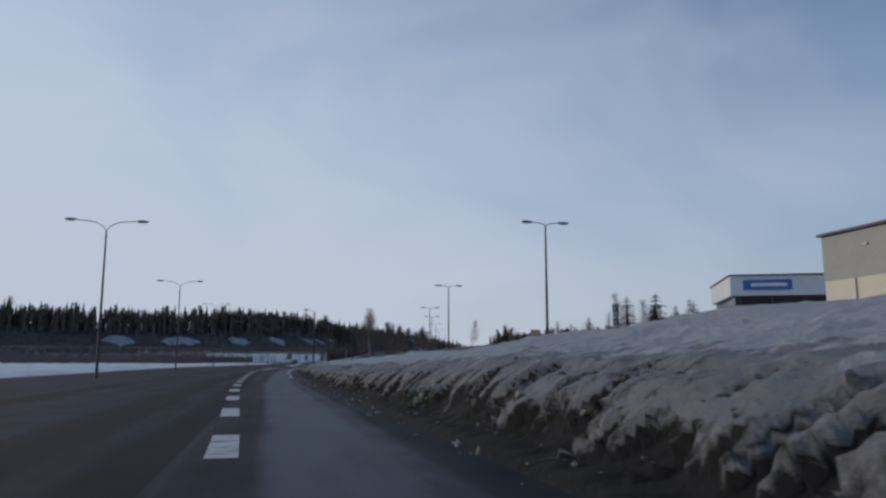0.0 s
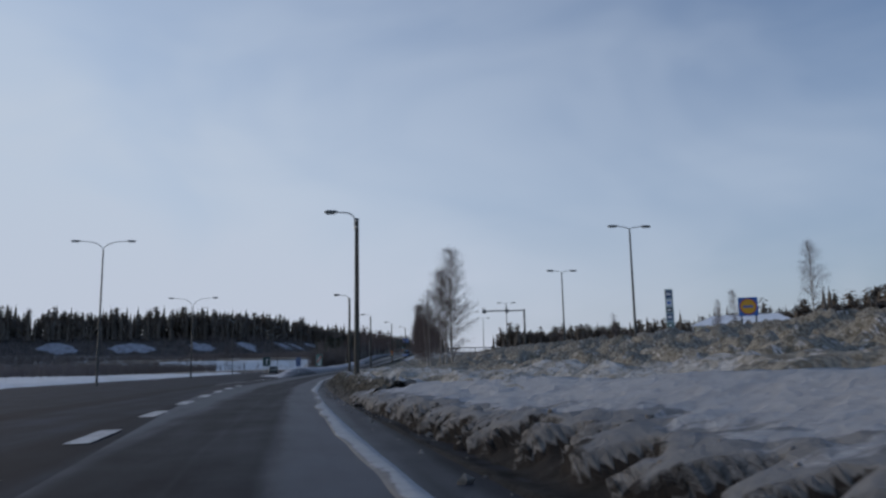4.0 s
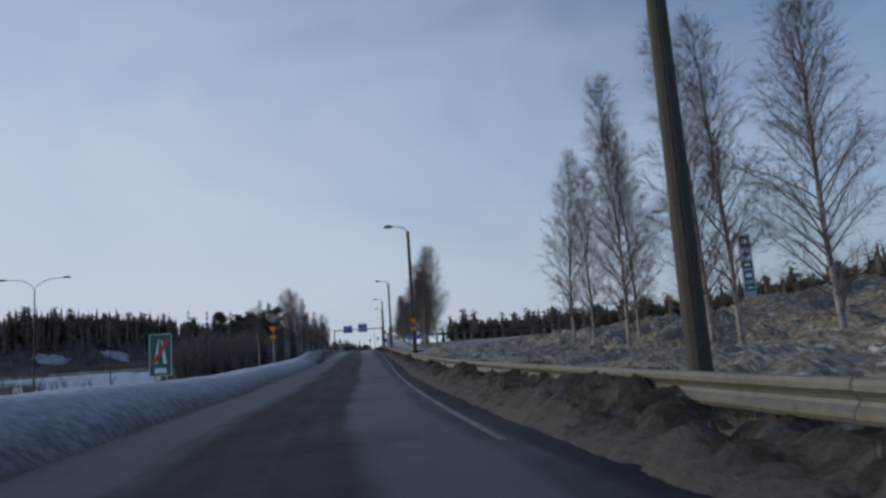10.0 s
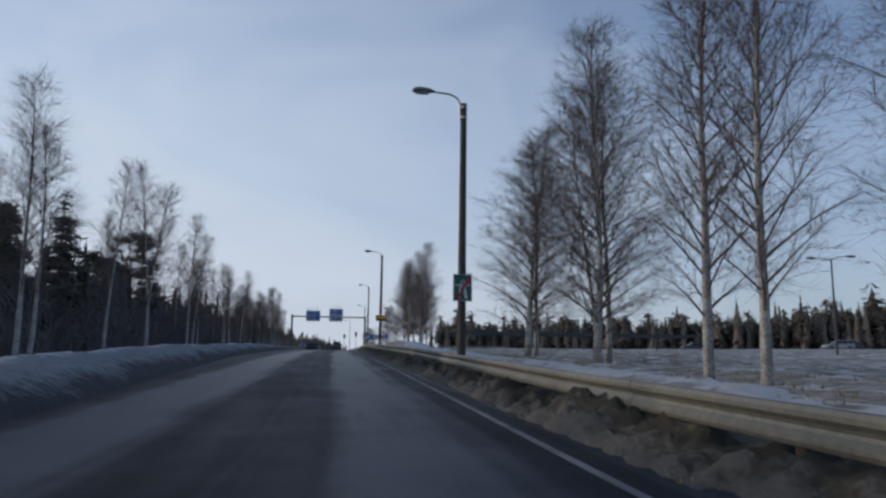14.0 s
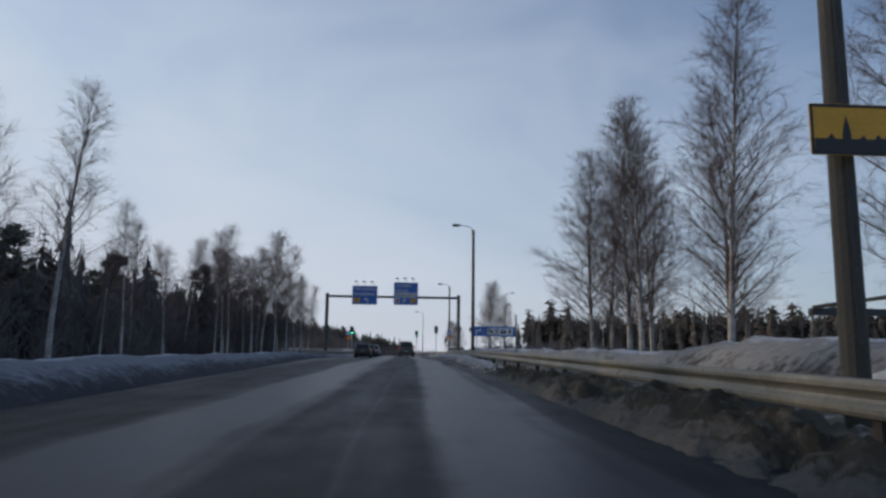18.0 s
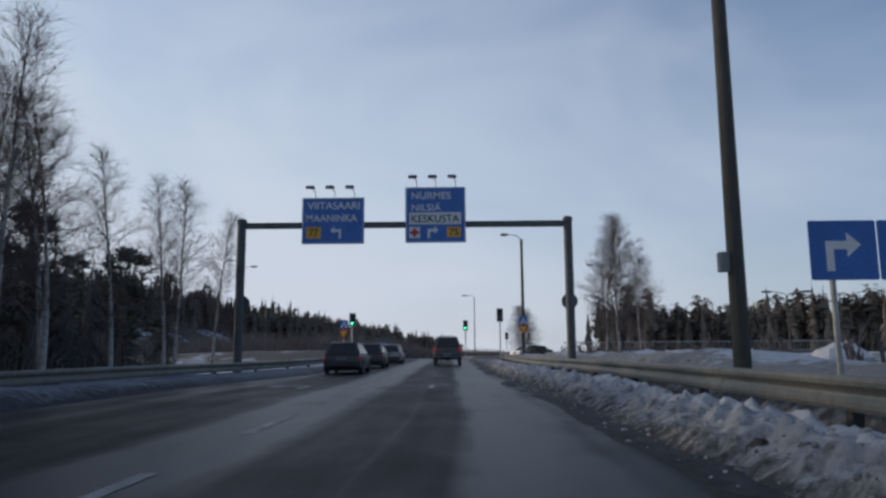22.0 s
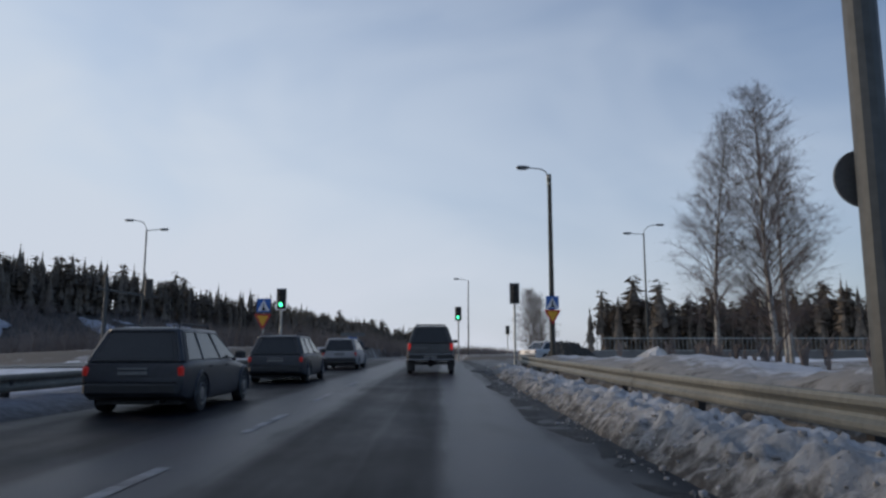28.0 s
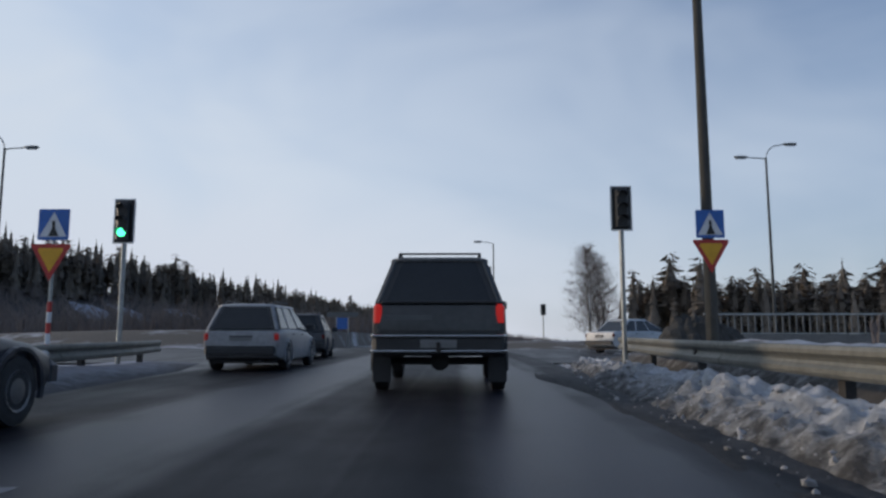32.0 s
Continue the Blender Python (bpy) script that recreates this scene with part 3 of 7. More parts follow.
def lettering(name, words, size, material, parent, x, z, y=-0.02, align="LEFT", label=""):
    """Raised letters standing upright, facing -y."""
    cu = bpy.data.curves.new(name, "FONT")
    cu.body, cu.size, cu.extrude, cu.align_x = words, size, 0.003, align
    cu.offset = size * 0.012
    tmp = new(name, cu)
    bpy.context.view_layer.update()
    me = bpy.data.meshes.new_from_object(tmp.evaluated_get(bpy.context.evaluated_depsgraph_get()))
    bpy.data.objects.remove(tmp)
    me.materials.clear()
    me.materials.append(material)
    ob = new(name, me)
    ob.parent = parent
    ob.matrix_basis = pose(x, y, z, 90, 0, 0)
    if label:
        tagged(ob, label)
    return ob


# ---- the lie of the land ----
LANE = np.array([(-300, 104, 0.4), (-160, 62.5, .35), (-82, 39.25, .27), (-37.6, 26.0, .10), (0, 16.1, .05), (18, 12.15, 0), (36, 8.6, -.05), (54, 5.7, -.09),
                 (72.7, 3.1, -.11), (91, 1.4, -.05), (109, .55, .15), (127, .25, .48), (145, .25, 1.0), (161, .2, 1.55), (177, .05, 2.1), (192, -.1, 2.6),
                 (221, -.35, 3.5), (241, -.2, 4.05), (263, .15, 4.57), (278, .35, 4.89), (290, .38, 5.07), (300, .35, 5.17), (311, .3, 5.35), (328, .3, 5.65),
                 (345, .3, 5.9), (380, .3, 6.25), (700, .3, 7.15)])
_LU = LANE[:, 0]
_LM = [None, np.gradient(LANE[:, 1], _LU), np.gradient(LANE[:, 2], _LU)]


def lane(u, k):
    """x (k = 1) or z (k = 2) of the driven lane's line at u metres along it; arrays welcome."""
    u = np.clip(u, _LU[0], _LU[-1] - 1e-6)
    i = np.searchsorted(_LU, u, side="right") - 1
    h = _LU[i + 1] - _LU[i]
    t = (u - _LU[i]) / h
    V, M = LANE[:, k], _LM[k]
    return (2 * t**3 - 3 * t**2 + 1) * V[i] + (t**3 - 2 * t**2 + t) * h * M[i] + (-2 * t**3 + 3 * t**2) * V[i + 1] + (t**3 - t**2) * h * M[i + 1]


def spot(u, d):
    """x, y of the point d metres to the right of the lane's line; arrays welcome."""
    u, d = np.asarray(u, float), np.asarray(d, float)
    dx = (lane(u + 0.5, 1) - lane(u - 0.5, 1))
    ln = np.hypot(1, dx)
    near = np.clip(d, -60, 60)
    return lane(u, 1) + near / ln + (d - near), u - near * dx / ln


def heading(u):
    """Degrees by which the lane points left of +y."""
    return math.degrees(math.atan2(-(lane(u + 0.5, 1) - lane(u - 0.5, 1)), 1.0))


def ramp(t, a, b_):
    s = np.clip((np.asarray(t, float) - a) / (b_ - a), 0, 1)
    return s * s * (3 - 2 * s)


def main_edge(y):
    """x of the main road's right edge."""
    return np.interp(y, [-300, -82, 47, 81, 136, 188, 240, 420, 700], [103.2, 38.5, 0.2, -5.5, -17.2, -26, -33.5, -58, -96])


def main_width(y):
    """Width of the main road's asphalt."""
    return np.interp(y, [-60, 60, 100, 140], [16.5, 16.5, 14.0, 11.0])


_rng = np.random.default_rng(5)
_GR = _rng.random((64, 64))


def rough2(x, y, size):
    """Smooth value noise, -1 to 1."""
    x, y = np.asarray(x, float) / size, np.asarray(y, float) / size
    i, j = np.floor(x).astype(int), np.floor(y).astype(int)
    a, b_ = x - i, y - j
    a, b_ = a * a * (3 - 2 * a), b_ * b_ * (3 - 2 * b_)
    q = lambda p, r: _GR[p % 64, r % 64]  # noqa: E731
    return 2 * ((q(i, j) * (1 - a) + q(i + 1, j) * a) * (1 - b_) + (q(i, j + 1) * (1 - a) + q(i + 1, j + 1) * a) * b_) - 1


def left_edge(u):
    """How far left of the lane's line the asphalt of the ramp reaches."""
    return np.interp(u, [46, 57, 66, 75, 100, 130, 165, 205, 255, 270, 285, 297, 305, 320, 327, 331, 336], [-9.0, -7.2, -4.6, -3.9, -3.3, -3.6, -3.1, -5.0, -6.0, -6.9, -7.4, -7.0, -6.2, -5.5, -6.0, -6.9, -9])


def land(u, d):
    """Height of the ground sheet; arrays welcome."""
    u, d = np.broadcast_arrays(np.asarray(u, float), np.asarray(d, float))
    x, y = spot(u, d)
    zr = lane(u, 2)
    # right-hand side, heights over the lane
    early = np.interp(d, [2.3, 3.2, 4.2, 6, 8, 10, 13, 30, 60, 150], [-.06, -.05, .2, .8, 1.34, 1.44, 1.5, 2.1, 2.9, 5.0])
    mid = np.interp(d, [2.3, 3.2, 3.8, 6, 9, 12, 16, 24, 60, 150], [-.06, .3, .42, .62, .58, .66, 1.15, 2.35, 3.2, 6.0])
    midb = np.interp(d, [2.3, 3.0, 4.0, 7, 10, 12, 15, 20, 26, 60, 150], [-.06, .15, .25, .2, .15, .25, .9, 2.0, 2.7, 3.4, 6.0])
    late = np.interp(d, [2.3, 3.0, 4.0, 6, 10, 30, 150], [-.06, .02, .14, .38, .5, .6, 2.5])
    k1, k2, k3 = ramp(u, -25, 5), ramp(u, 55, 85), ramp(u, 118, 170)
    right = (1 - k1) * early + k1 * ((1 - k2) * mid + k2 * ((1 - k3) * midb + k3 * late))
    right = right + zr
    cross = ramp(u, 326, 332)
    right = right * (1 - cross) + cross * (zr - 0.05 - 0.6 * ramp(d, 25, 60) + 0.35 * ramp(u, 352, 360))
    # left-hand side
    zm = lane(np.minimum(u, 60), 2)
    off = main_edge(y) - x                        # metres left of the main road's right edge
    main = np.where(off > main_width(y) - .2, 0.25 + 0.12 * rough2(x, y, 9) + 0.5 * ramp(off, main_width(y), main_width(y) + 5) * ramp(-u, 20, 60), -0.06) + zm
    hill = ramp(-d, 60, 230)
    forest = zr - 0.45 - 1.0 * ramp(-d, 12, 40)
    kf = ramp(u, 140, 200) * (1 - ramp(-d, 60, 140)) * (1 - ramp(off, -4, 0))
    fall = ramp(-d - 5.0, 0, 9)
    le = left_edge(u)
    gore = np.where(off < 0, np.minimum(zr, zm + 3) - 0.06, main)
    kb = ramp(u, 85, 101)
    bank = (zr + 0.05) * (1 - fall) + fall * (kf * forest + (1 - kf) * np.minimum(main, zr))
    left = np.where(u < 70, gore, (1 - kb) * gore + kb * np.where(-d > -le + 0.3, bank, zr - 0.06))
    left = left * (1 - cross) + cross * (zr - 0.05 - 1.2 * ramp(-d, 20, 60) + 1.2 * ramp(u, 354, 362))
    z = np.where(d > 2.3, right, np.where(d < le, left, zr - 0.08))
    # distant hills
    far = ramp(np.hypot(x, y - 150), 260, 520)
    z = z + hill * far * 13 + ramp(d, 90, 300) * 6 * far
    rough_amt = np.clip(np.abs(d) - 3, 0, 6) / 6
    z = z + rough_amt * (0.10 * rough2(x, y, 2.3) + 0.06 * rough2(x + 9, y, 0.9)) * ((d > 2.6) | (off > main_width(y)))
    return z


def ground_z(u, d):
    return float(land(np.array([u]), np.array([d]))[0])


def on_ground(u, d):
    x, y = spot(u, d)
    return float(x), float(y), ground_z(u, d)


def grid_mesh(name, us, ds, mats, pick=None, uv=False, zfun=land, lift=0.0):
    U, D = np.meshgrid(us, ds, indexing="ij")
    X, Y = spot(U, D)
    Z = zfun(U, D) + lift
    nu, nd = U.shape
    me = bpy.data.meshes.new(name)
    idx = np.arange(nu * nd).reshape(nu, nd)
    F = np.stack([idx[:-1, :-1], idx[:-1, 1:], idx[1:, 1:], idx[1:, :-1]], -1).reshape(-1, 4)
    me.from_pydata(np.stack([X, Y, Z], -1).reshape(-1, 3).tolist(), [], F.tolist())
    for q in mats:
        me.materials.append(q)
    if pick is not None:
        uc, dc = (U[:-1, :-1] + U[1:, 1:]) / 2, (D[:-1, :-1] + D[1:, 1:]) / 2
        me.polygons.foreach_set("material_index", pick(uc, dc).astype(int).ravel().tolist())
    me.polygons.foreach_set("use_smooth", [True] * len(me.polygons))
    if uv:
        lay = me.uv_layers.new(name="UVMap")
        vi = np.empty(len(me.loops), int)
        me.loops.foreach_get("vertex_index", vi)
        lay.data.foreach_set("uv", np.stack([U.ravel()[vi], D.ravel()[vi]], -1).ravel().tolist())
    me.update()
    return me

# ---- ground sheet ----
def steps(*spans):
    out = []
    for a, b_, s in spans:
        out += list(np.arange(a, b_, s))
    return np.array(out + [spans[-1][1]])


US = steps((-600, -300, 60), (-300, -120, 10), (-120, 380, 1.0), (380, 480, 10), (480, 1200, 60))
DS = steps((-1600, -400, 150), (-400, -120, 40), (-120, -40, 5), (-40, -16, 1.2), (-16, -2, 0.6), (-2, 2, 1.0), (2, 14, 0.5), (14, 40, 1), (40, 120, 4), (120, 400, 40), (400, 1600, 150))


def cover(u, d):
    """Which cover lies where: 0 snow, 1 slope of snow and grass, 2 forest floor, 3 verge."""
    k = np.zeros(u.shape)
    x, y = spot(u, d)
    u = u + 7 * rough2(x, y, 11) + 3 * rough2(x, y, 3)
    d = np.where(np.abs(d) > 9, d + 5 * rough2(x + 5, y, 9) + 2 * rough2(x, y + 5, 3), d)
    k = np.where((d > 2.3) & (u > -22) & (u < 165) & (d < 45), 1, k)
    k = np.where((d > 5) & (d < 70) & (u > 150) & (u < 318), 4, k)
    k = np.where((d < -11) & (u > 150) & (u < 300), 2, k)
    k = np.where(np.abs(d) > 130, 2, k)
    k = np.where((d > 2.3) & (d < np.where(u < 225, 4.0, 5.6)) & (u > 58) & (u < 329), 3, k)
    k = np.where((u > 351) & (d < 12), 2, k)
    return k


ground = new("ground", grid_mesh("ground", US, DS, [SNOW, SLOPE, FOREST_FLOOR, VERGE, FIELD], cover))
tagged(ground, "snow-covered ground with dry grass showing through", "ground", kind="structure")

def relief(u, d):
    x, y = spot(u, d)
    fade = ramp(d - 1.6 * ramp(u, 56, 72), 2.9, 4.2) * ramp(u, -24, -8) * (1 - ramp(u, 150, 176)) * (1 - ramp(d, 26, 30))
    r1 = 1 - np.abs(rough2(x * .8 + 3, y * .55, 1.9))
    r2 = 1 - np.abs(rough2(x, y * .8 + 7, 0.9))
    r3 = rough2(x + y * .4, y, 3.4)
    far = 1 + 1.5 * ramp(d, 9, 13)
    r4 = 1 - np.abs(rough2(x * 1.2 + y * .5, y * .6 - x * .3, .7))
    return land(u, d) + fade * (.02 + far * (.30 * (r1 - .5) + .24 * (r2 - .4) + .16 * (r4 - .5)) + .10 * r3 + .08 * rough2(x * 1.2, y + 5, .42)) - .15 * (1 - fade)


def shelf(u, d):
    """1 where smooth snow lies on the shelf behind the cut bank."""
    x, y = spot(u, d)
    w = d + 1.2 * rough2(x, y, 2.6) + .5 * rough2(x + 4, y, .8)
    e = u + 6 * rough2(x, y + 3, 4.0)
    return (w > 4.1) & (w < 7.4 - 1.4 * ramp(u, 45, 62)) & (e > 2) & (e < 66)


emb = new("embankment", grid_mesh("embankment", steps((-26, 178, 0.26)), steps((2.9, 14, 0.2), (14, 31, 0.34)), [SLOPE, SHELF_SNOW], shelf, zfun=relief))
tagged(emb, "rough embankment of tufted dry grass under thin snow", "embankment", kind="structure")

# ---- roads ----
def d_main(u):
    return (main_edge(u) - lane(u, 1)) * 0.955


def strip(name, us, left, right, count, mats, zfun, label, category="road"):
    S = np.linspace(0, 1, count)
    U, T = np.meshgrid(us, S, indexing="ij")
    D = left(U) + T * (right(U) - left(U))
    X, Y = spot(U, D)
    Z = zfun(U, D)
    nu, nd = U.shape
    idx = np.arange(nu * nd).reshape(nu, nd)
    F = np.stack([idx[:-1, :-1], idx[:-1, 1:], idx[1:, 1:], idx[1:, :-1]], -1).reshape(-1, 4)
    me = bpy.data.meshes.new(name)
    me.from_pydata(np.stack([X, Y, Z], -1).reshape(-1, 3).tolist(), [], F.tolist())
    for q in mats:
        me.materials.append(q)
    lay = me.uv_layers.new(name="UVMap")
    vi = np.empty(len(me.loops), int)
    me.loops.foreach_get("vertex_index", vi)
    lay.data.foreach_set("uv", np.stack([U.ravel()[vi], D.ravel()[vi]], -1).ravel().tolist())
    me.polygons.foreach_set("use_smooth", [True] * len(me.polygons))
    me.update()
    return tagged(new(name, me), label, category, kind="structure")


strip("road", steps((-300, 332, 2.0)), lambda u: np.maximum(d_main(u), left_edge(u)) - 0.15, lambda u: 2.55 + .35 * ramp(u, 95, 125) * (1 - ramp(u, 235, 262)), 8, [ASPHALT],
      lambda u, d: lane(u, 2) + 0.0 * d, "worn grey asphalt slip road with salt film, wheel tracks and coloured-in sheen")
strip("main_road", steps((-300, 420, 4.0)), lambda u: d_main(u) - main_width(u), lambda u: d_main(u) - 0.10 + np.clip(left_edge(u) - d_main(u) - .3, 0, 9) * (1 - ramp(u, 82, 97)), 6, [ASPHALT_MAIN],
      lambda u, d: lane(np.minimum(u, 60), 2) - 0.012 + 0 * d, "dark asphalt carriageway beside the slip road")
strip("crossing_road", np.array([331.5, 336, 344, 352.5]), lambda u: -70 + 0 * u, lambda u: 60 + 0 * u, 14, [ASPHALT],
      lambda u, d: lane(u, 2) - 0.004 - 1.15 * ramp(-d, 20, 60) - 0.6 * ramp(d, 25, 60), "wet grey asphalt of the crossing road")

# ---- road markings ----
marking = thing("road_marking", "worn white dashed lane lines and arrows on the asphalt", "road marking", kind="structure")


def mark(u0, u1, d0, d1, w=0.13, name="dash", paint=PAINT):
    b = Build()
    n_ = max(2, int(abs(u1 - u0) / 2) + 1)
    uu = np.linspace(u0, u1, n_)
    dd = np.linspace(d0, d1, n_)
    for i in range(n_ - 1):
        q = []
        for uq, dq in ((uu[i], dd[i] - w / 2), (uu[i], dd[i] + w / 2), (uu[i + 1], dd[i + 1] + w / 2), (uu[i + 1], dd[i + 1] - w / 2)):
            x, y = spot(uq, dq)
            q.append((float(x), float(y), float(lane(uq, 2)) + 0.006))
        b.face(q)
    part(name, b, paint, marking)


def d_dash(u):
    return float(np.interp(u, [-120, -82, -73, -55, -38, -27, 0, 40], [.3, -.2, -.4, -1.0, -1.43, -1.72, -2.52, -3.76]))


for k in range(-9, 20):
    u0 = -74.2 + 5.83 * k
    mark(u0, u0 + 2.4, d_dash(u0), d_dash(u0 + 2.4), 0.34)
mark(44, 62, float(d_main(44)) + 0.1, -4.1, 0.2, "edge_line", WORN_PAINT)
for k in range(11):
    u0 = 258.5 + 5.4 * k
    mark(u0, u0 + 2.6, -2.45, -2.45, 0.14, paint=WORN_PAINT)
for k in range(8):
    mark(108 + 13.4 * k, 121.4 + 13.4 * k, 1.56 + .105 * k, 1.665 + .105 * k, 0.10, "edge_line", FAINT_PAINT)
# turn arrows in the two lanes
for c, sg in ((0.0, 1), (-4.7, -1)):
    mark(290.6, 292.2, c - sg * .62, c - sg * .62, .14, "arrow_shaft", WORN_PAINT)
    mark(292.15, 292.5, c - sg * .26, c - sg * .26, .86, "arrow_shaft", WORN_PAINT)
    b = Build()
    b.face([(*map(float, spot(uq, dq)), float(lane(uq, 2)) + 0.007) for uq, dq in ((291.6, c + sg * .16), (292.35, c + sg * .58), (293.15, c + sg * .16))])
    part("arrow_head", b, WORN_PAINT, marking)

# ---- ploughed snow banks ----
def bank(name, us, d0, d1, top, shape, rough_, mats, label, seed=0.0, streak=0.0, vary=0.3, rows=0, clods=0.0, big=0.6, fine_=0.28, grass=0, drape=0.0, chunks=None):
    """A ridge along the road: from offset d0 to d1, of height top, with an outline shape over 0 to 1 and lumps on it."""
    T = np.r_[0, .02, np.linspace(.04, .34, 32), np.linspace(.38, 1, 14)] if drape else np.linspace(0, 1, rows or len(shape))
    shape = np.interp(T, np.linspace(0, 1, len(shape)), shape)
    U, Tt = np.meshgrid(us, T, indexing="ij")
    SH = np.broadcast_to(np.array(shape), U.shape)
    wander = 0.22 * rough2(U + seed, 0 * U + 3, 5.0) + 0.12 * rough2(U + seed, 0 * U + 7, 1.3)
    D = d0(U) + Tt * (d1(U) - d0(U)) + wander * np.sign(d1(U) - d0(U)) * np.sin(np.pi * np.clip(Tt * 1.3, 0, 1))
    H = top(U) * SH
    amt = rough_ * np.sin(np.pi * np.clip(Tt * 1.02, 0, 1)) ** 0.6
    fingers = 1 - 2 * np.abs(rough2(U * 1.0 + .9 * D + seed, D * .30 + seed, .33))
    lump = rough2(U * 1.6 + seed, D * 2.2, 0.5) * 0.5 + rough2(U + seed, D + 5, 1.4) * big + rough2(U * 2.4, D * 2.4 + seed, 0.35) * fine_ + rough2(U + 3, D * 1.2 + seed, 0.2) * fine_ + rough2(U * 1.1 + 9, D * 1.3 + seed, 0.12) * fine_ * .7
    if streak:
        lump = lump + streak * (.5 * fingers + .5 * rough2(U * 1.0 + D * 0.9 + seed, D * 0.35, 0.4))
    if clods:
        cl = 1 - 2 * np.abs(rough2(U * 1.1 + D * .5 + seed, D * .8, .42))
        lump = lump + clods * cl
    H = H * (1 + vary * rough2(U + seed, 0 * U, 3.1)) + amt * lump
    D = D + amt * 0.7 * rough2(U * 1.3 + 40, Tt * 3 + seed, 0.5)
    Tv = Tt
    if drape:
        # a snow cover that hangs in fingers; the hollows below take dirt and painted shade
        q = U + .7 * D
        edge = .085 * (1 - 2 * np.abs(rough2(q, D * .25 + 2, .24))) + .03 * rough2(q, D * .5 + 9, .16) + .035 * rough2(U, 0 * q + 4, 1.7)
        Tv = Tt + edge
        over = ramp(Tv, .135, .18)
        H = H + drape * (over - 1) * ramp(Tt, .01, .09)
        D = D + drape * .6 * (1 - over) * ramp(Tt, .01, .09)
    X, Y = spot(U, D)
    Z = lane(U, 2) + np.maximum(H, -0.05)
    Z[:, 0] = lane(us, 2) - 0.04
    gz = land(U[:, -1], D[:, -1])
    Z[:, -1] = np.minimum(Z[:, -1], gz - 0.06)
    nu, nd = U.shape
    idx = np.arange(nu * nd).reshape(nu, nd)
    F = np.stack([idx[:-1, :-1], idx[:-1, 1:], idx[1:, 1:], idx[1:, :-1]], -1)
    if d1(us[:1])[0] < d0(us[:1])[0]:
        F = F[..., ::-1]
    me = bpy.data.meshes.new(name)
    me.from_pydata(np.stack([X, Y, Z], -1).reshape(-1, 3).tolist(), [], F.reshape(-1, 4).tolist())
    for q in mats:
        me.materials.append(q)
    lay = me.uv_layers.new(name="UVMap")
    vi = np.empty(len(me.loops), int)
    me.loops.foreach_get("vertex_index", vi)
    lay.data.foreach_set("uv", np.stack([U.ravel()[vi], Tv.ravel()[vi]], -1).ravel().tolist())
    me.polygons.foreach_set("use_smooth", [True] * len(me.polygons))
    me.update()
    if chunks:
        # loose clods that have rolled down the face
        amount, smin, smax, stuff_mat, words = chunks
        rg = np.random.default_rng(int(seed) + 7)
        ico = np.array([(0, 0, 1), (.89, 0, .45), (.28, .85, .45), (-.72, .53, .45), (-.72, -.53, .45), (.28, -.85, .45), (.72, .53, -.45), (-.28, .85, -.45), (-.89, 0, -.45), (-.28, -.85, -.45), (.72, -.53, -.45), (0, 0, -1)])
        tri = np.array([(0, 1, 2), (0, 2, 3), (0, 3, 4), (0, 4, 5), (0, 5, 1), (1, 6, 2), (2, 7, 3), (3, 8, 4), (4, 9, 5), (5, 10, 1), (6, 7, 2), (7, 8, 3), (8, 9, 4), (9, 10, 5), (10, 6, 1), (11, 7, 6), (11, 8, 7), (11, 9, 8), (11, 10, 9), (11, 6, 10)])
        ii = rg.integers(0, nu, amount)
        jj = (nd * .62 * rg.random(amount) ** 1.7).astype(int)
        size = smin + (smax - smin) * rg.random(amount) ** 3
        shape_ = ico[None] * rg.uniform(.6, 1.25, (amount, 12, 1)) * (size[:, None] * rg.uniform(.7, 1.3, (amount, 3)))[:, None, :]
        side_ = np.where(jj < 2, rg.uniform(-.30, .05, amount), 0)
        cx, cy = X[ii, jj] + side_ * np.sign(d1(us[:1])[0] - d0(us[:1])[0]), Y[ii, jj] + rg.uniform(-.05, .05, amount)
        cz = np.maximum(Z[ii, jj], lane(us[ii], 2)) + size * .05
        CV = (shape_ + np.stack([cx, cy, cz], -1)[:, None, :]).reshape(-1, 3)
        CF = (tri[None] + 12 * np.arange(amount)[:, None, None]).reshape(-1, 3)
        cm = bpy.data.meshes.new("snow_clods")
        cm.from_pydata(CV.tolist(), [], CF.tolist())
        cm.materials.append(stuff_mat)
        cm.update()
        tagged(new("snow_clods", cm), words, "snow clods", kind="stuff")
    if grass:
        rg = np.random.default_rng(int(seed))
        GV, GF = [], []
        ii, jj = rg.integers(0, nu, grass), rg.integers(int(nd * .22), nd, grass)
        thick = rough2(U[ii, jj], D[ii, jj] * 1.5, .9) + rg.normal(0, .3, grass) > 0
        for i, j in zip(ii[thick], jj[thick]):
            x, y, z = X[i, j], Y[i, j], Z[i, j]
            for q in range(5):
                a, h, w = rg.random() * 6.28, rg.uniform(.02, .06), .005 + rg.random() * .005
                ln = rg.uniform(.5, 1.6) * h
                ox, oy = rg.normal(0, .05, 2)
                b0 = len(GV)
                GV += [(x + ox - w * math.sin(a), y + oy + w * math.cos(a), z - .05), (x + ox + w * math.sin(a), y + oy - w * math.cos(a), z - .05), (x + ox + ln * math.cos(a), y + oy + ln * math.sin(a), z + h * .8)]
                GF.append((b0, b0 + 1, b0 + 2))
        gm = bpy.data.meshes.new("dry_grass")
        gm.from_pydata(GV, [], GF)
        gm.materials.append(GRASS_DARK)
        gm.update()
        tagged(new("dry_grass", gm), "dry grass hanging over the roadside bank", "grass", kind="stuff")
    return tagged(new(name, me), label, "snow bank", kind="structure")


def c_(v):
    return lambda u: v + 0 * u


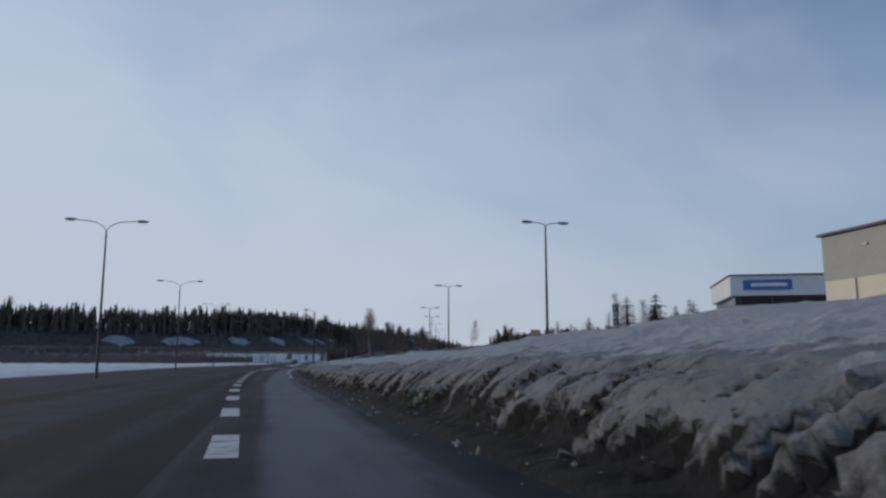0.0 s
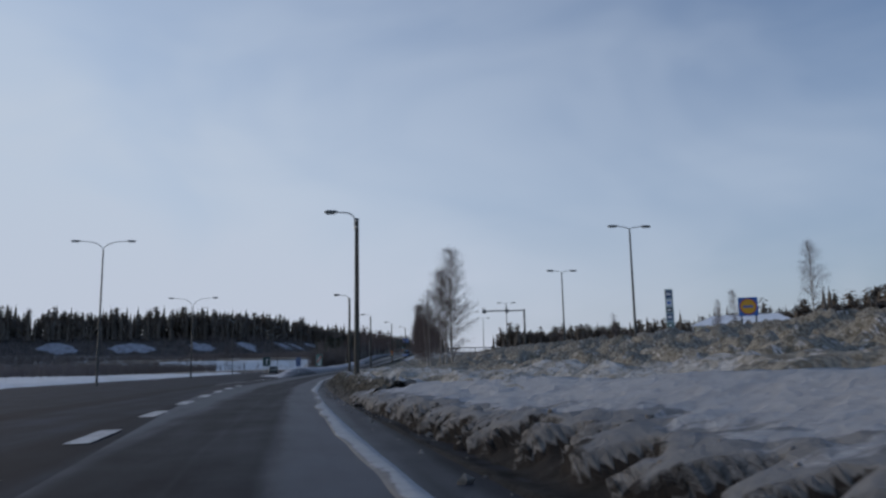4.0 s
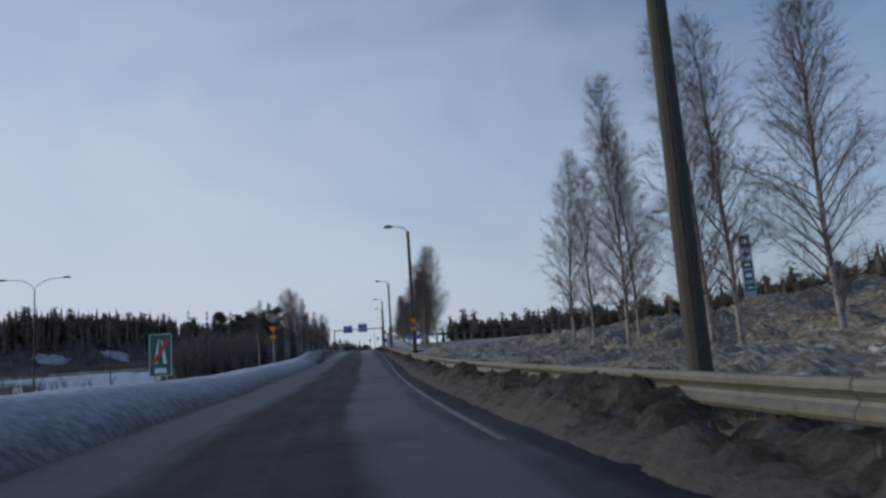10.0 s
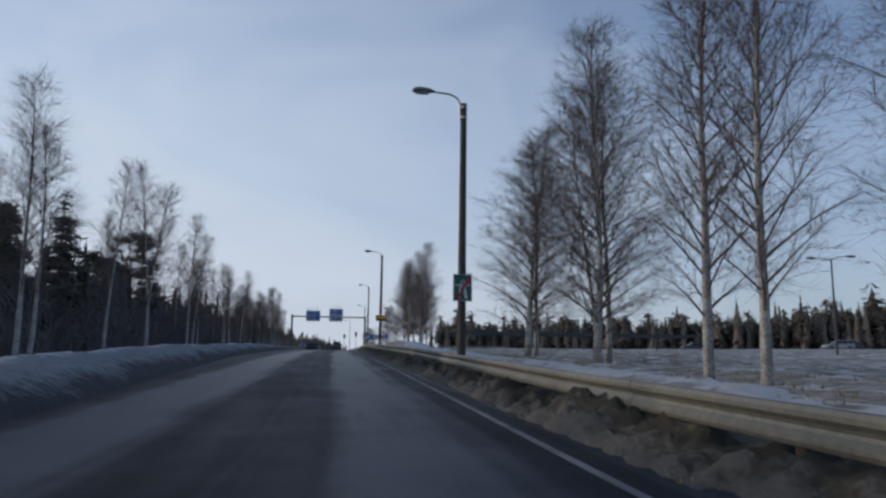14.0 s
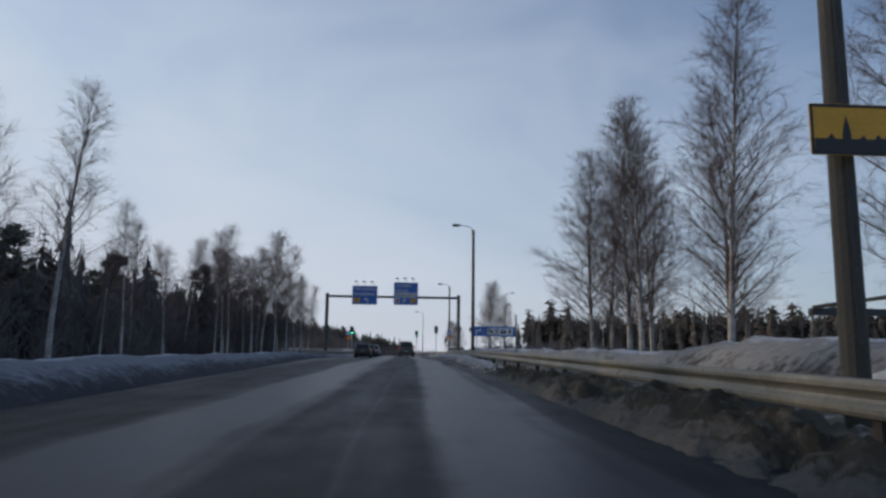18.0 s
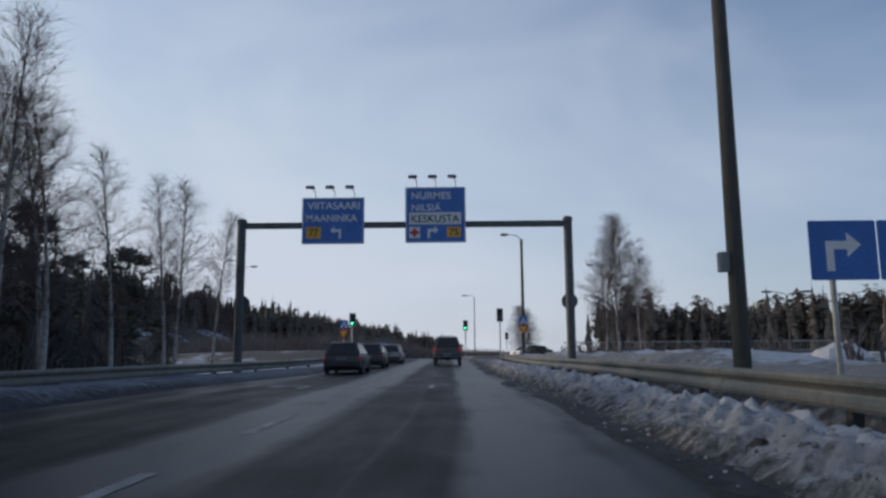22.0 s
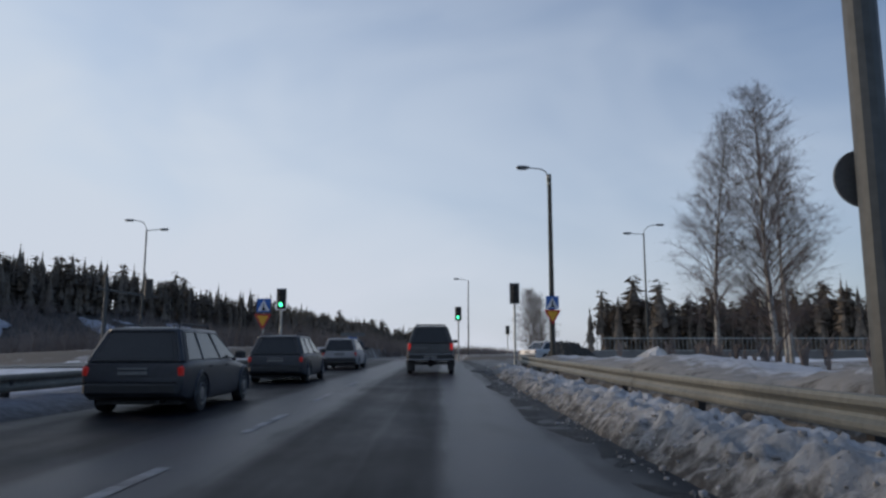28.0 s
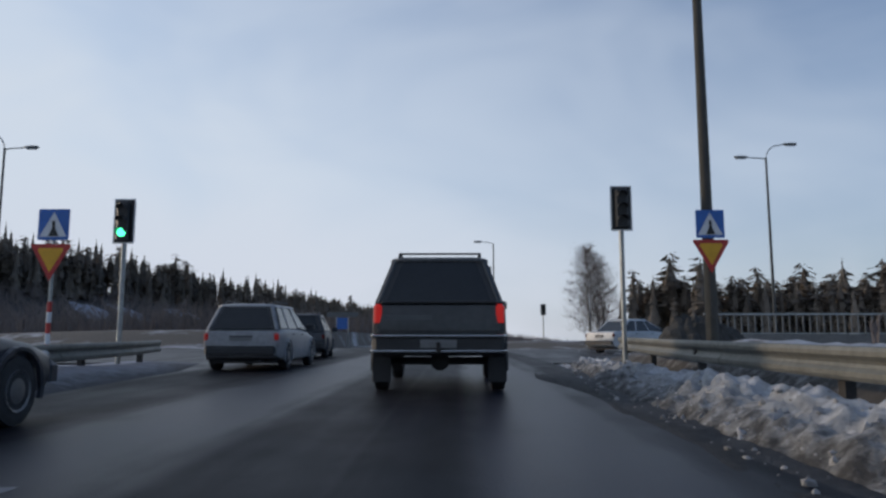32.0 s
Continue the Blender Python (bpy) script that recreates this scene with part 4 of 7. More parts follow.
def i_(us, vs):
    return lambda u: np.interp(u, us, vs)


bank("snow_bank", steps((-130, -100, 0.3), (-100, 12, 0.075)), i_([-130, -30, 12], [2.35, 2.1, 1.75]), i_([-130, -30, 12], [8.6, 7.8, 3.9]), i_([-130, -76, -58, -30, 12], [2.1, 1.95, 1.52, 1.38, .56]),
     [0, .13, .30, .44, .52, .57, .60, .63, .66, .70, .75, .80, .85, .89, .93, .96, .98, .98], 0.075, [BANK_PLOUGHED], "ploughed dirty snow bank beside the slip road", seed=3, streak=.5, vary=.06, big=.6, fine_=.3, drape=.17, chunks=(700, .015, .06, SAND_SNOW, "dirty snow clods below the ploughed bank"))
bank("verge_bank", steps((9, 64, 0.08)), i_([9, 30, 64], [1.75, 1.6, 1.7]), i_([9, 64], [3.9, 3.6]), c_(0.54),
     [0, .06, .12, .20, .34, .58, .80, .95, 1.0, 1.02, 1.0, .98, .95, .85, .7], 0.12, [BANK_GRASSY], "cut roadside bank of dry grass, sand and snow", seed=11, streak=0.6, vary=.10, rows=32, clods=.18, big=.5, fine_=.6, grass=9000, chunks=(700, .015, .05, SAND_SNOW, "sandy clods at the foot of the cut bank"))
bank("verge", steps((60, 278, 0.16)), i_([60, 90, 125, 190, 225, 250, 278], [1.75, 1.85, 2.15, 2.6, 2.3, 2.2, 2.0]), i_([60, 90, 150, 200, 215, 260, 278], [3.8, 4.9, 4.6, 3.9, 4.4, 4.4, 3.7]), i_([60, 85, 120, 160, 225, 245, 258, 278], [.32, .36, .36, .26, .20, .28, .06, -.1]),
     [0, .2, .45, .65, .85, .95, 1.0, .95, .85, .7, .55, .4], 0.15, [BANK_SANDY], "sandy verge of dry grass under the guard rail", seed=21, rows=20, clods=.5, streak=.4, fine_=.6, grass=13000)
bank("snow_bank", steps((252, 331, 0.065)), i_([252, 270, 300, 322, 331], [2.35, 2.1, 2.0, 2.1, 3.0]), i_([252, 331], [3.55, 3.7]), i_([252, 257, 264, 274, 300, 324, 331], [-.08, .14, .27, .33, .34, .22, .10]),
     [0, .20, .42, .62, .78, .90, .97, 1.0, 1.0, .96, .88, .78, .68, .60, .55], 0.052, [BANK_LUMPY], "lumpy ploughed snow bank in front of the guard rail", seed=31, streak=0.25, vary=.14, rows=34, clods=.35, big=.4, fine_=1.4, chunks=(3200, .010, .042, CLOD_SNOW, "loose grey snow clods on the ploughed bank"))
bank("snow_bank", steps((165, 331, 0.3)), i_([165, 205, 220, 258, 280, 331], [3.7, 3.8, 4.5, 4.5, 3.7, 3.7]), i_([165, 240, 331], [6.5, 8.5, 8.0]), i_([165, 215, 226, 232, 238, 246, 290, 322, 331], [.40, .5, .60, 1.05, 1.15, .75, .80, .7, .35]),
     [0, .5, .82, .97, 1.03, 1.05, 1.02, .98, .92, .85, .75, .6], 0.12, [BANK_BACK], "soft snow bank behind the guard rail", seed=41, vary=.15)
LEFT_TOP = i_([64, 77, 86, 94, 102, 110, 122, 132, 170, 200, 250, 284, 300, 324, 331], [-.08, .02, .45, .86, .94, .82, .62, .52, .48, .64, .56, .36, .24, .2, .05])
LEFT_OUT = i_([64, 78, 88, 98, 115, 331], [.8, 1.6, 3.2, 3.8, 2.8, 2.4])
bank("snow_bank", steps((64, 109, 0.2)), lambda u: left_edge(u) + 0.1, lambda u: left_edge(u) - LEFT_OUT(u), lambda u: LEFT_TOP(u) * (1 - 1.1 * ramp(u, 97, 108)),
     [0, .30, .52, .70, .84, .93, .98, 1.0, 1.0, .98, .93, .8, .5], 0.05, [BANK_NOSE], "grimy snow bank with a painted shaded face at the nose between the roads", seed=50, vary=.09, rows=18)
bank("snow_bank", steps((90, 162, 0.25)), lambda u: left_edge(u) + 0.1, lambda u: left_edge(u) - LEFT_OUT(u), lambda u: LEFT_TOP(u) * (1.05 * ramp(u, 90, 102) - .04) * (1 - ramp(u, 158, 162)),
     [0, .30, .52, .70, .84, .93, .98, 1.0, 1.0, .98, .93, .8, .5], 0.022, [BANK_SMOOTH], "smooth snow bank with bluish shade painted on its face along the road edge", seed=51, vary=.06)
bank("snow_bank", steps((148, 300, 0.16)), lambda u: left_edge(u) + 0.1, lambda u: left_edge(u) - LEFT_OUT(u), lambda u: LEFT_TOP(u) * ramp(u, 148, 160) * (1 - 1.1 * ramp(u, 290, 299)),
     [0, .30, .52, .70, .84, .93, .98, 1.0, 1.0, .98, .93, .8, .5], 0.06, [BANK_GRIMY], "grimy grey snow bank with a paler crest along the road edge", seed=57, vary=.09, rows=18)
bank("snow_bank", steps((284, 331, 0.16)), lambda u: left_edge(u) + 0.15, lambda u: left_edge(u) - LEFT_OUT(u), lambda u: LEFT_TOP(u) * (1.06 * ramp(u, 284, 293) - .02),
     [0, .25, .52, .72, .86, .95, .99, 1.0, 1.0, .98, .93, .8, .5], 0.03, [BANK_LOW], "low grey-blue snow bank below the guard rail", seed=63, vary=.07, rows=18)
bank("ice_edge", steps((-36, 72, 0.12)), i_([-36, 10, 22, 34, 60, 84], [1.32, .88, .84, 1.10, 1.12, 1.5]), i_([-36, 10, 22, 34, 60, 84], [1.58, 1.26, 1.24, 1.50, 1.44, 1.58]), c_(.02),
     [0, .7, 1.0, .9, .7, .4], 0.012, [ICE_EDGE], "thin ragged ridge of ice along the asphalt edge", seed=61)

bank("slush", steps((266, 327, 0.16)), lambda u: 1.5 + .3 * rough2(u, 0 * u + 3, 4.0) + .12 * rough2(u, 0 * u + 6, 1.1), c_(2.3), c_(.012), [0, .6, 1, .8, .6, .8, 1, .9, .7, .5], 0.03, [SLUSH], "dark wet slush between the lane and the snow bank", seed=71, rows=12)

us_ = np.linspace(64, 104, 160)
b = Build()
for uq, uw in zip(us_[:-1], us_[1:]):
    def rim_of(u_):
        f = (u_ - 64) / 40
        wd = .19 * math.sin(math.pi * f) ** .6 * max(.10, .95 + .35 * float(rough2(u_, 2, 1.5)) + .5 * float(rough2(u_, 5, .6)))
        c = 1.22 + .55 * f + .08 * float(rough2(u_, 8, 3.0))
        return [(*map(float, spot(u_, c + e * wd)), float(lane(u_, 2)) + .005) for e in (-1, 1)]
    p0, p1 = rim_of(float(uq)), rim_of(float(uw))
    b.face([p0[0], p0[1], p1[1], p1[0]])
solid("puddle", b, PUDDLE, "long shallow meltwater puddle along the road edge", "puddle", kind="structure")

# ---- guard rails ----
def w_beam(us, dfun, hfun, face_):
    """A W-profile steel beam; face_ = -1 turns its waves to the left."""
    prof = [(0, .155), (.035, .145), (.05, .11), (.05, .07), (.012, .03), (.0, .0), (.012, -.03), (.05, -.07), (.05, -.11), (.035, -.145), (0, -.155),
            (-.012, -.150), (.03, -.12), (.03, -.07), (-.006, -.03), (-.014, 0), (-.006, .03), (.03, .07), (.03, .12), (-.012, .150)]
    b = Build()
    rings = []
    for u in us:
        x, y = spot(u, dfun(u))
        a = radians(heading(float(u)))
        z = float(lane(u, 2)) + hfun(u) - 0.155
        rings.append([(float(x) + face_ * p * math.cos(a), float(y) + face_ * p * math.sin(a), z + q) for p, q in prof])
    b.loft(rings)
    return b


def guard_rail(us0, us1, dfun, hfun, face_, label):
    rail = thing("guard_rail", label, "guard rail")
    for a in np.arange(us0, us1 - 0.1, 8.0):
        part("beam", w_beam(np.linspace(a, min(a + 8.0, us1), 5), dfun, hfun, face_), RAIL_STEEL, rail)
    for a in np.arange(us0 + 8.0, us1 - 0.5, 8.0):
        part("splice", w_beam(np.linspace(a - .17, a + .17, 2), lambda u: dfun(u) + face_ * .006, lambda u: hfun(u) + .004, face_), RAIL_STEEL, rail)
    for a in np.arange(us0 + 1.0, us1, 4.0):
        x, y = spot(a, dfun(a) - face_ * 0.12)
        top = float(lane(a, 2)) + hfun(a) - 0.05
        low = min(ground_z(float(a), float(dfun(a) - face_ * 0.12)), float(lane(a, 2))) - 0.3
        b = Build()
        b.box((float(x), float(y), (top + low) / 2), (0.10, 0.12, top - low), rz=radians(heading(float(a))))
        b.box((float(x) + face_ * 0.06, float(y), top - 0.12), (0.10, 0.09, 0.16), rz=radians(heading(float(a))))
        part("post", b, RUST, rail)
    return rail


guard_rail(57, 330, lambda u: float(np.interp(u, [57, 322, 330], [3.25, 3.4, 4.1])), lambda u: float(np.interp(u, [57, 66, 110, 180, 200, 330], [.30, .52, .60, .62, .74, .70])), -1,
           "long weathered steel W-beam guard rail on dark posts")
guard_rail(284, 331, lambda u: float(left_edge(u)) - 1.1, lambda u: 0.62, 1, "grey steel guard rail half buried in snow")

# ---- lamp posts ----
def wooden_lamp(x, y, top, box_z=None):
    u = y
    base = min(ground_z(u, float(x - lane(u, 1))), top - 7) - 0.2
    t = thing("street_lamp", "dark wooden street lamp pole with curved steel arm", "street lamp", pose(x, y, base), group="lamp poles along the slip road")
    h = top - base
    b = Build()
    b.tube([(0, 0, 0), (0, 0, h * 0.5), (0, 0, h)], [0.135, 0.115, 0.095], 12)
    part("pole", b, POLE_WOOD, t)
    b = Build()
    arm = [(-0.10, 0, h - 0.55), (-0.11, 0, h - 0.10)] + [(-0.11 - 0.50 * (1 - math.cos(w)), 0, h - 0.04 + 0.34 * math.sin(w)) for w in np.linspace(0.2, math.pi / 2, 7)] + [(-1.02, 0, h + 0.33)]
    b.tube(arm, 0.03, 8)
    part("arm", b, STEEL, t)
    for z in (h - 0.45, h - 0.12):
        b = Build()
        b.tube([(0, 0, z - 0.03), (0, 0, z + 0.03)], 0.115, 12)
        part("clamp", b, STEEL, t)
    b = Build()
    b.tube([(-.02, -.125, h * .12), (-.02, -.105, h * .55), (-.02, -.085, h - .3)], .014, 6)
    part("cable", b, TRIM, t)
    if box_z:
        b = Build()
        b.box((-.19, -.02, box_z - base), (.16, .14, .30), bevel=.02)
        part("junction_box", b, LAMP_GREY, t)
    b = Build()
    rings = []
    for s, wy, hz_ in ((0, .05, .05), (.12, .10, .08), (.35, .16, .11), (.62, .17, .12), (.80, .13, .09), (.88, .05, .04)):
        rings.append([(-0.92 - s * .78, wy * math.cos(w), h + 0.335 + hz_ * math.sin(w) * (1.0 if math.sin(w) > 0 else 0.55)) for w in np.linspace(0, 2 * math.pi, 13)[:-1]])
    b.loft(rings)
    head = part("lamp_head", b, LAMP_GREY, t, smooth=True)
    b = Build()
    rings = []
    for s, wy in ((.22, .05), (.34, .115), (.58, .12), (.74, .06)):
        rings.append([(-0.92 - s * .78, wy * math.cos(w), h + 0.285 - 0.055 * abs(math.sin(w))) for w in np.linspace(math.pi, 2 * math.pi, 7)])
    b.loft(rings, caps=False, closed=False)
    part("lens", b, LENS, head)
    return t


for x, y, top in ((13.56, 26.36, 8.2), (7.52, 64.4, 7.75), (4.36, 108.1, 8.72), (3.9, 149.3, 9.8), (3.7, 190.5, 10.85), (3.84, 235.3, 12.65), (4.6, 282.4, 14.58), (5.67, 326.9, 14.95)):
    wooden_lamp(x, y, top, 7.2 if 280 < y < 285 else None)


def steel_lamp(x, y, base, top, reach, arms, turn, label, group):
    """A slim steel pole with curved or straight arms; arms: (side, rise) pairs."""
    t = thing("street_lamp", label, "street lamp", pose(x, y, base, 0, 0, turn), group=group)
    h = top - base
    b = Build()
    b.tube([(0, 0, 0), (0, 0, 1.2), (0, 0, h)], [0.09, 0.085, 0.05], 10)
    part("pole", b, DARK_STEEL, t)
    for s, rise in arms:
        b = Build()
        p = [(0, 0, h - 0.2)] + [(s * reach * (0.72 * (1 - math.cos(w))), 0, h - 0.1 + rise * math.sin(w)) for w in np.linspace(0.2, math.pi / 2, 7)] + [(s * reach, 0, h - 0.08 + rise * 1.02)]
        b.tube(p, 0.03, 6)
        part("arm", b, STEEL, t)
        b = Build()
        rings = []
        for q, wy, hz_ in ((0, .04, .04), (.15, .10, .07), (.5, .14, .085), (.75, .10, .06), (.82, .04, .03)):
            rings.append([(s * (reach + q * .85), wy * math.cos(w), h - 0.06 + rise * 1.02 + hz_ * math.sin(w)) for w in np.linspace(0, 2 * math.pi, 9)[:-1]])
        b.loft(rings if s > 0 else [r[::-1] for r in rings])
        head = part("lamp_head", b, LAMP_GREY, t, smooth=True)
        b = Build()
        b.box((s * (reach + 0.36), 0, h - 0.125 + rise * 1.02), (0.45, 0.18, 0.05), bevel=0.02)
        part("lens", b, LENS, head)
    return t


for x, y, top, base in ((15.85, -38.4, 9.0, 0.3), (5.75, -3.5, 9.0, 0.2), (-9.0, 46.8, 10.3, 0.1), (-14.3, 81.1, 8.6, 0.1), (-24.3, 130.1, 9.4, 0.1), (-27.4, 167.0, 9.4, 0.2), (-36.0, 212.0, 9.8, 0.2)):
    far_ = y > 60
    steel_lamp(x, y, base - 0.3, top, 2.3 if far_ else 1.72, ((-1, 1.15 if far_ else .75), (1, 1.15 if far_ else .75)), heading(y), "slim steel street lamp with two curved arms", "double lamps in the median")
for x, y, top in ((42.65, -38.1, 9.2), (34.9, -1.6, 9.1), (29.68, 38.4, 9.5), (28.3, 61.0, 9.45), (25.8, 106.8, 10.2), (23.5, 152.0, 10.6)):
    gz = ground_z(y + 0.28 * 20 if y < 60 else y, float(x - lane(y, 1)) * 0.96)
    steel_lamp(x, y, gz - 0.3, top, .78, ((-1, 0.22), (1, 0.22)), heading(y), "slim grey street lamp with a T-shaped double head", "double lamps on the embankment")
steel_lamp(-20.5, 344.0, 4.5, 15.2, 0.9, ((-1, 0.75), (1, 0.10)), 0, "tall steel lamp with two uneven arms at the junction", "junction lamps")
steel_lamp(16.0, 347.9, 5.4, 15.6, 0.9, ((1, 0.75), (-1, 0.10)), 0, "tall steel lamp with two uneven arms at the junction", "junction lamps")
steel_lamp(3.4, 371.0, 5.8, 14.4, 0.9, ((-1, 0.25),), 0, "slim steel street lamp with one arm", "junction lamps")
steel_lamp(32.4, 213.5, 3.2, 10.2, 1.1, ((-1, 0.1), (1, 0.3)), 0, "slim steel lamp in the car park", "car park lamps")
steel_lamp(23.0, 321.5, 4.9, 10.0, 1.0, ((-1, 0.35), (1, 0.35)), 0, "slim steel lamp with a double head beyond the rail", "car park lamps")

# ---- trees ----
def curve_pts(p, d, length, n_, bend, rnd, droop=0.0):
    pts, p, d = [p], Vector(p), Vector(d).normalized()
    for k in range(n_):
        d = (d + Vector((rnd.uniform(-bend, bend), rnd.uniform(-bend, bend), rnd.uniform(-bend, bend) - droop * (k + 1) / n_))).normalized()
        p = p + d * (length / n_)
        pts.append(tuple(p))
    return pts


def birch_meshes(seed, h=12.0, spread=2.6, limbs=60, fine=1.0, low=0.14, stems=1):
    """Trunk, limb and twig meshes of a bare birch, its foot at the origin: long rising limbs, side branches and a haze of fine twigs."""
    rnd = random.Random(seed)
    rg = np.random.default_rng(seed)
    tr, li = Build(), Build()
    twigs = []
    for s in range(stems):
        a0 = rnd.uniform(0, 6.28)
        base = (0.3 * s * math.cos(a0), 0.3 * s * math.sin(a0), -0.3)
        hh = h * (1 - 0.12 * s)
        lean = Vector((0.09 * s * math.cos(a0) + rnd.uniform(-.02, .02), 0.09 * s * math.sin(a0) + rnd.uniform(-.02, .02), 1))
        spine = curve_pts(base, lean, hh, 12, 0.03, rnd)
        r0 = 0.0098 * hh
        radii = [r0 * (1 - (k / 12) ** 0.85 * 0.94) for k in range(13)]
        tr.tube(spine[:9], radii[:9], 9)
        li.tube(spine[8:], radii[8:], 5)
        count = int(limbs / stems)
        for k in range(count):
            f = low + (0.985 - low) * ((k + rnd.random()) / count) ** 0.92
            i = min(int(f * 12), 11)
            p = Vector(spine[i]).lerp(Vector(spine[i + 1]), f * 12 - i)
            w = k * 2.4 + rnd.uniform(-.6, .6)
            g = (f - low) / (1 - low)
            ln = spread * (0.16 + 1.25 * (1 - g) ** 0.62 * min(1, .45 + 2.2 * g)) * rnd.uniform(.72, 1.12)
            rb = max(0.009, radii[i] * 0.34)
            pr = curve_pts(tuple(p), (math.cos(w), math.sin(w), rnd.uniform(.75, 1.15) + 1.1 * g), ln, 6, 0.09, rnd, 0.07)
            li.tube(pr, [rb * (1 - .145 * q) for q in range(7)], 4, caps=False)
            for q in range(int(5 + 9 * fine * min(1.2, ln / spread))):
                v = .12 + .88 * (q + rnd.random()) / (5 + 9 * fine * min(1.2, ln / spread))
                j = min(int(v * 6), 5)
                sp_ = Vector(pr[j]).lerp(Vector(pr[j + 1]), min(1, v * 6 - j))
                way = (Vector(pr[j + 1]) - Vector(pr[j])).normalized()
                off = Vector((rnd.gauss(0, 1), rnd.gauss(0, 1), rnd.gauss(0.1, .8))).normalized()
                bl = (.30 + ln * .42 * (1.15 - v)) * rnd.uniform(.7, 1.2)
                se_ = curve_pts(tuple(sp_), way * .9 + off * .75, bl, 3, 0.12, rnd, 0.10)
                a_ = rnd.uniform(0, 6.28)
                li.ribbon(se_, .0075, (math.cos(a_), math.sin(a_), .2))
                m = int(7 + 16 * fine * min(1, bl))
                P = np.array(se_)
                t = rg.uniform(.05, 2.98, m)
                t0 = P[t.astype(int)] * (1 - t % 1)[:, None] + P[t.astype(int) + 1] * (t % 1)[:, None]
                d = P[3] - P[0]
                d = d / np.linalg.norm(d) + rg.normal(0, .62, (m, 3)) + (0, 0, .12)
                d *= (rg.uniform(.28, .70, m) / np.linalg.norm(d, axis=1))[:, None]
                e = rg.normal(0, 1, (m, 3))
                e *= (.0036 / np.linalg.norm(e, axis=1))[:, None]
                twigs.append(np.stack([t0 - e, t0 + e, t0 + d], 1))
    V = np.concatenate(twigs).reshape(-1, 3)
    tw = bpy.data.meshes.new("crown")
    tw.from_pydata(V.tolist(), [], np.arange(len(V)).reshape(-1, 3).tolist())
    tw.materials.append(BIRCH_TWIG)
    tw.update()
    return tr.mesh("trunk", BIRCH_BARK, True), li.mesh("branchwork", BIRCH_TWIG), tw


def tree_thing(name, meshes, names, label, category, group):
    t = thing(name, label, category, group=group)
    for n_, me in zip(names, meshes):
        part(n_, me, None, t)
    return t


BIRCHES = [birch_meshes(11, 12.5, 2.3, 72), birch_meshes(12, 12.0, 2.0, 68, 0.95, 0.12), birch_meshes(13, 11.0, 2.3, 72, 0.95, 0.16, 2), birch_meshes(14, 13.0, 2.6, 80, 1.1, 0.10)]
SLIM = [birch_meshes(21, 10.5, 1.4, 48, 0.62, 0.28), birch_meshes(22, 9.5, 1.25, 44, 0.62, 0.32), birch_meshes(23, 11.0, 1.5, 48, 0.62, 0.26)]
made_birch = {}


def birch(x, y, z, h, kind, turn=0.0, group="roadside birches", wide=1.0):
    src = (BIRCHES + SLIM)[kind]
    own = (12.5, 12.0, 11.0, 13.0, 10.5, 9.5, 11.0)[kind]
    s = h / own
    m = pose(x, y, z, 0, 0, turn) @ Matrix.Diagonal((s * wide, s * wide, s, 1))
    if kind not in made_birch:
        t = tree_thing("birch_tree", src, ("trunk", "branchwork", "crown"), "bare birch tree with white trunk and fine twigs" if kind < 4 else "slim young bare birch with pale trunk", "tree", group)
        t.matrix_basis = m
        made_birch[kind] = t
        return t
    old = made_birch[kind]
    keep = old.matrix_basis.copy()
    old.matrix_basis = Matrix()
    c = copy_thing(old, m)
    old.matrix_basis = keep
    return tagged(c, group=group)


# right-hand birches: u, d, height, kind, breadth
for k, (u, d, h, kd, wd) in enumerate((
        (57.4, 10.6, 7.6, 2, .8), (58.6, 11.8, 9.4, 6, 1.1), (53.3, 11.5, 8.9, 5, 1.25), (48.5, 11.5, 9.9, 3, 1.15),
        (135.2, 10.4, 9.8, 0, .85), (136.8, 11.9, 9.6, 1, .85), (128.8, 10.8, 11.2, 3, .8), (130.2, 11.8, 9.8, 0, .8), (122.5, 11.2, 11.0, 1, .9), (121.8, 11.8, 10.8, 0, .85), (117.9, 12.5, 10.6, 3, .95),
        (176.4, 7.9, 10.6, 3, .95), (182.0, 7.0, 11.2, 1, .9), (180.0, 6.9, 10.2, 0, .9), (189, 7.4, 9.8, 3, .95), (190.2, 8.2, 9.4, 2, .8), (199.4, 8.2, 10.0, 3, 1.1), (200.6, 8.9, 9.6, 1, .95),
        (263.4, 8.4, 10.4, 3, 1.15), (264.6, 9.6, 9.4, 0, 1.1), (260.2, 10.2, 9.2, 2, 1.1), (257.0, 8.3, 10.4, 1, 1.1), (255.6, 8.3, 10.6, 0, 1.1), (250.2, 9.3, 11.6, 3, 1.0), (251.8, 10.0, 9.0, 1, 1.0), (239.6, 8.1, 9.2, 0, 1.0),
        (312.0, 9.2, 8.2, 3, 1.15), (317.8, 9.7, 8.8, 0, 1.05), (315.5, 11.2, 7.2, 2, 1.1),
        (352, 7.4, 6.0, 1, 1.5), (356, 9.0, 5.8, 1, 1.6), (354, 8.2, 5.8, 0, 1.5))):
    x, y, z = on_ground(u, d)
    birch(x, y, z - 0.1, h, kd, 47 * k, wide=wd * (1.5 if 188 < u < 202 else 1.14))
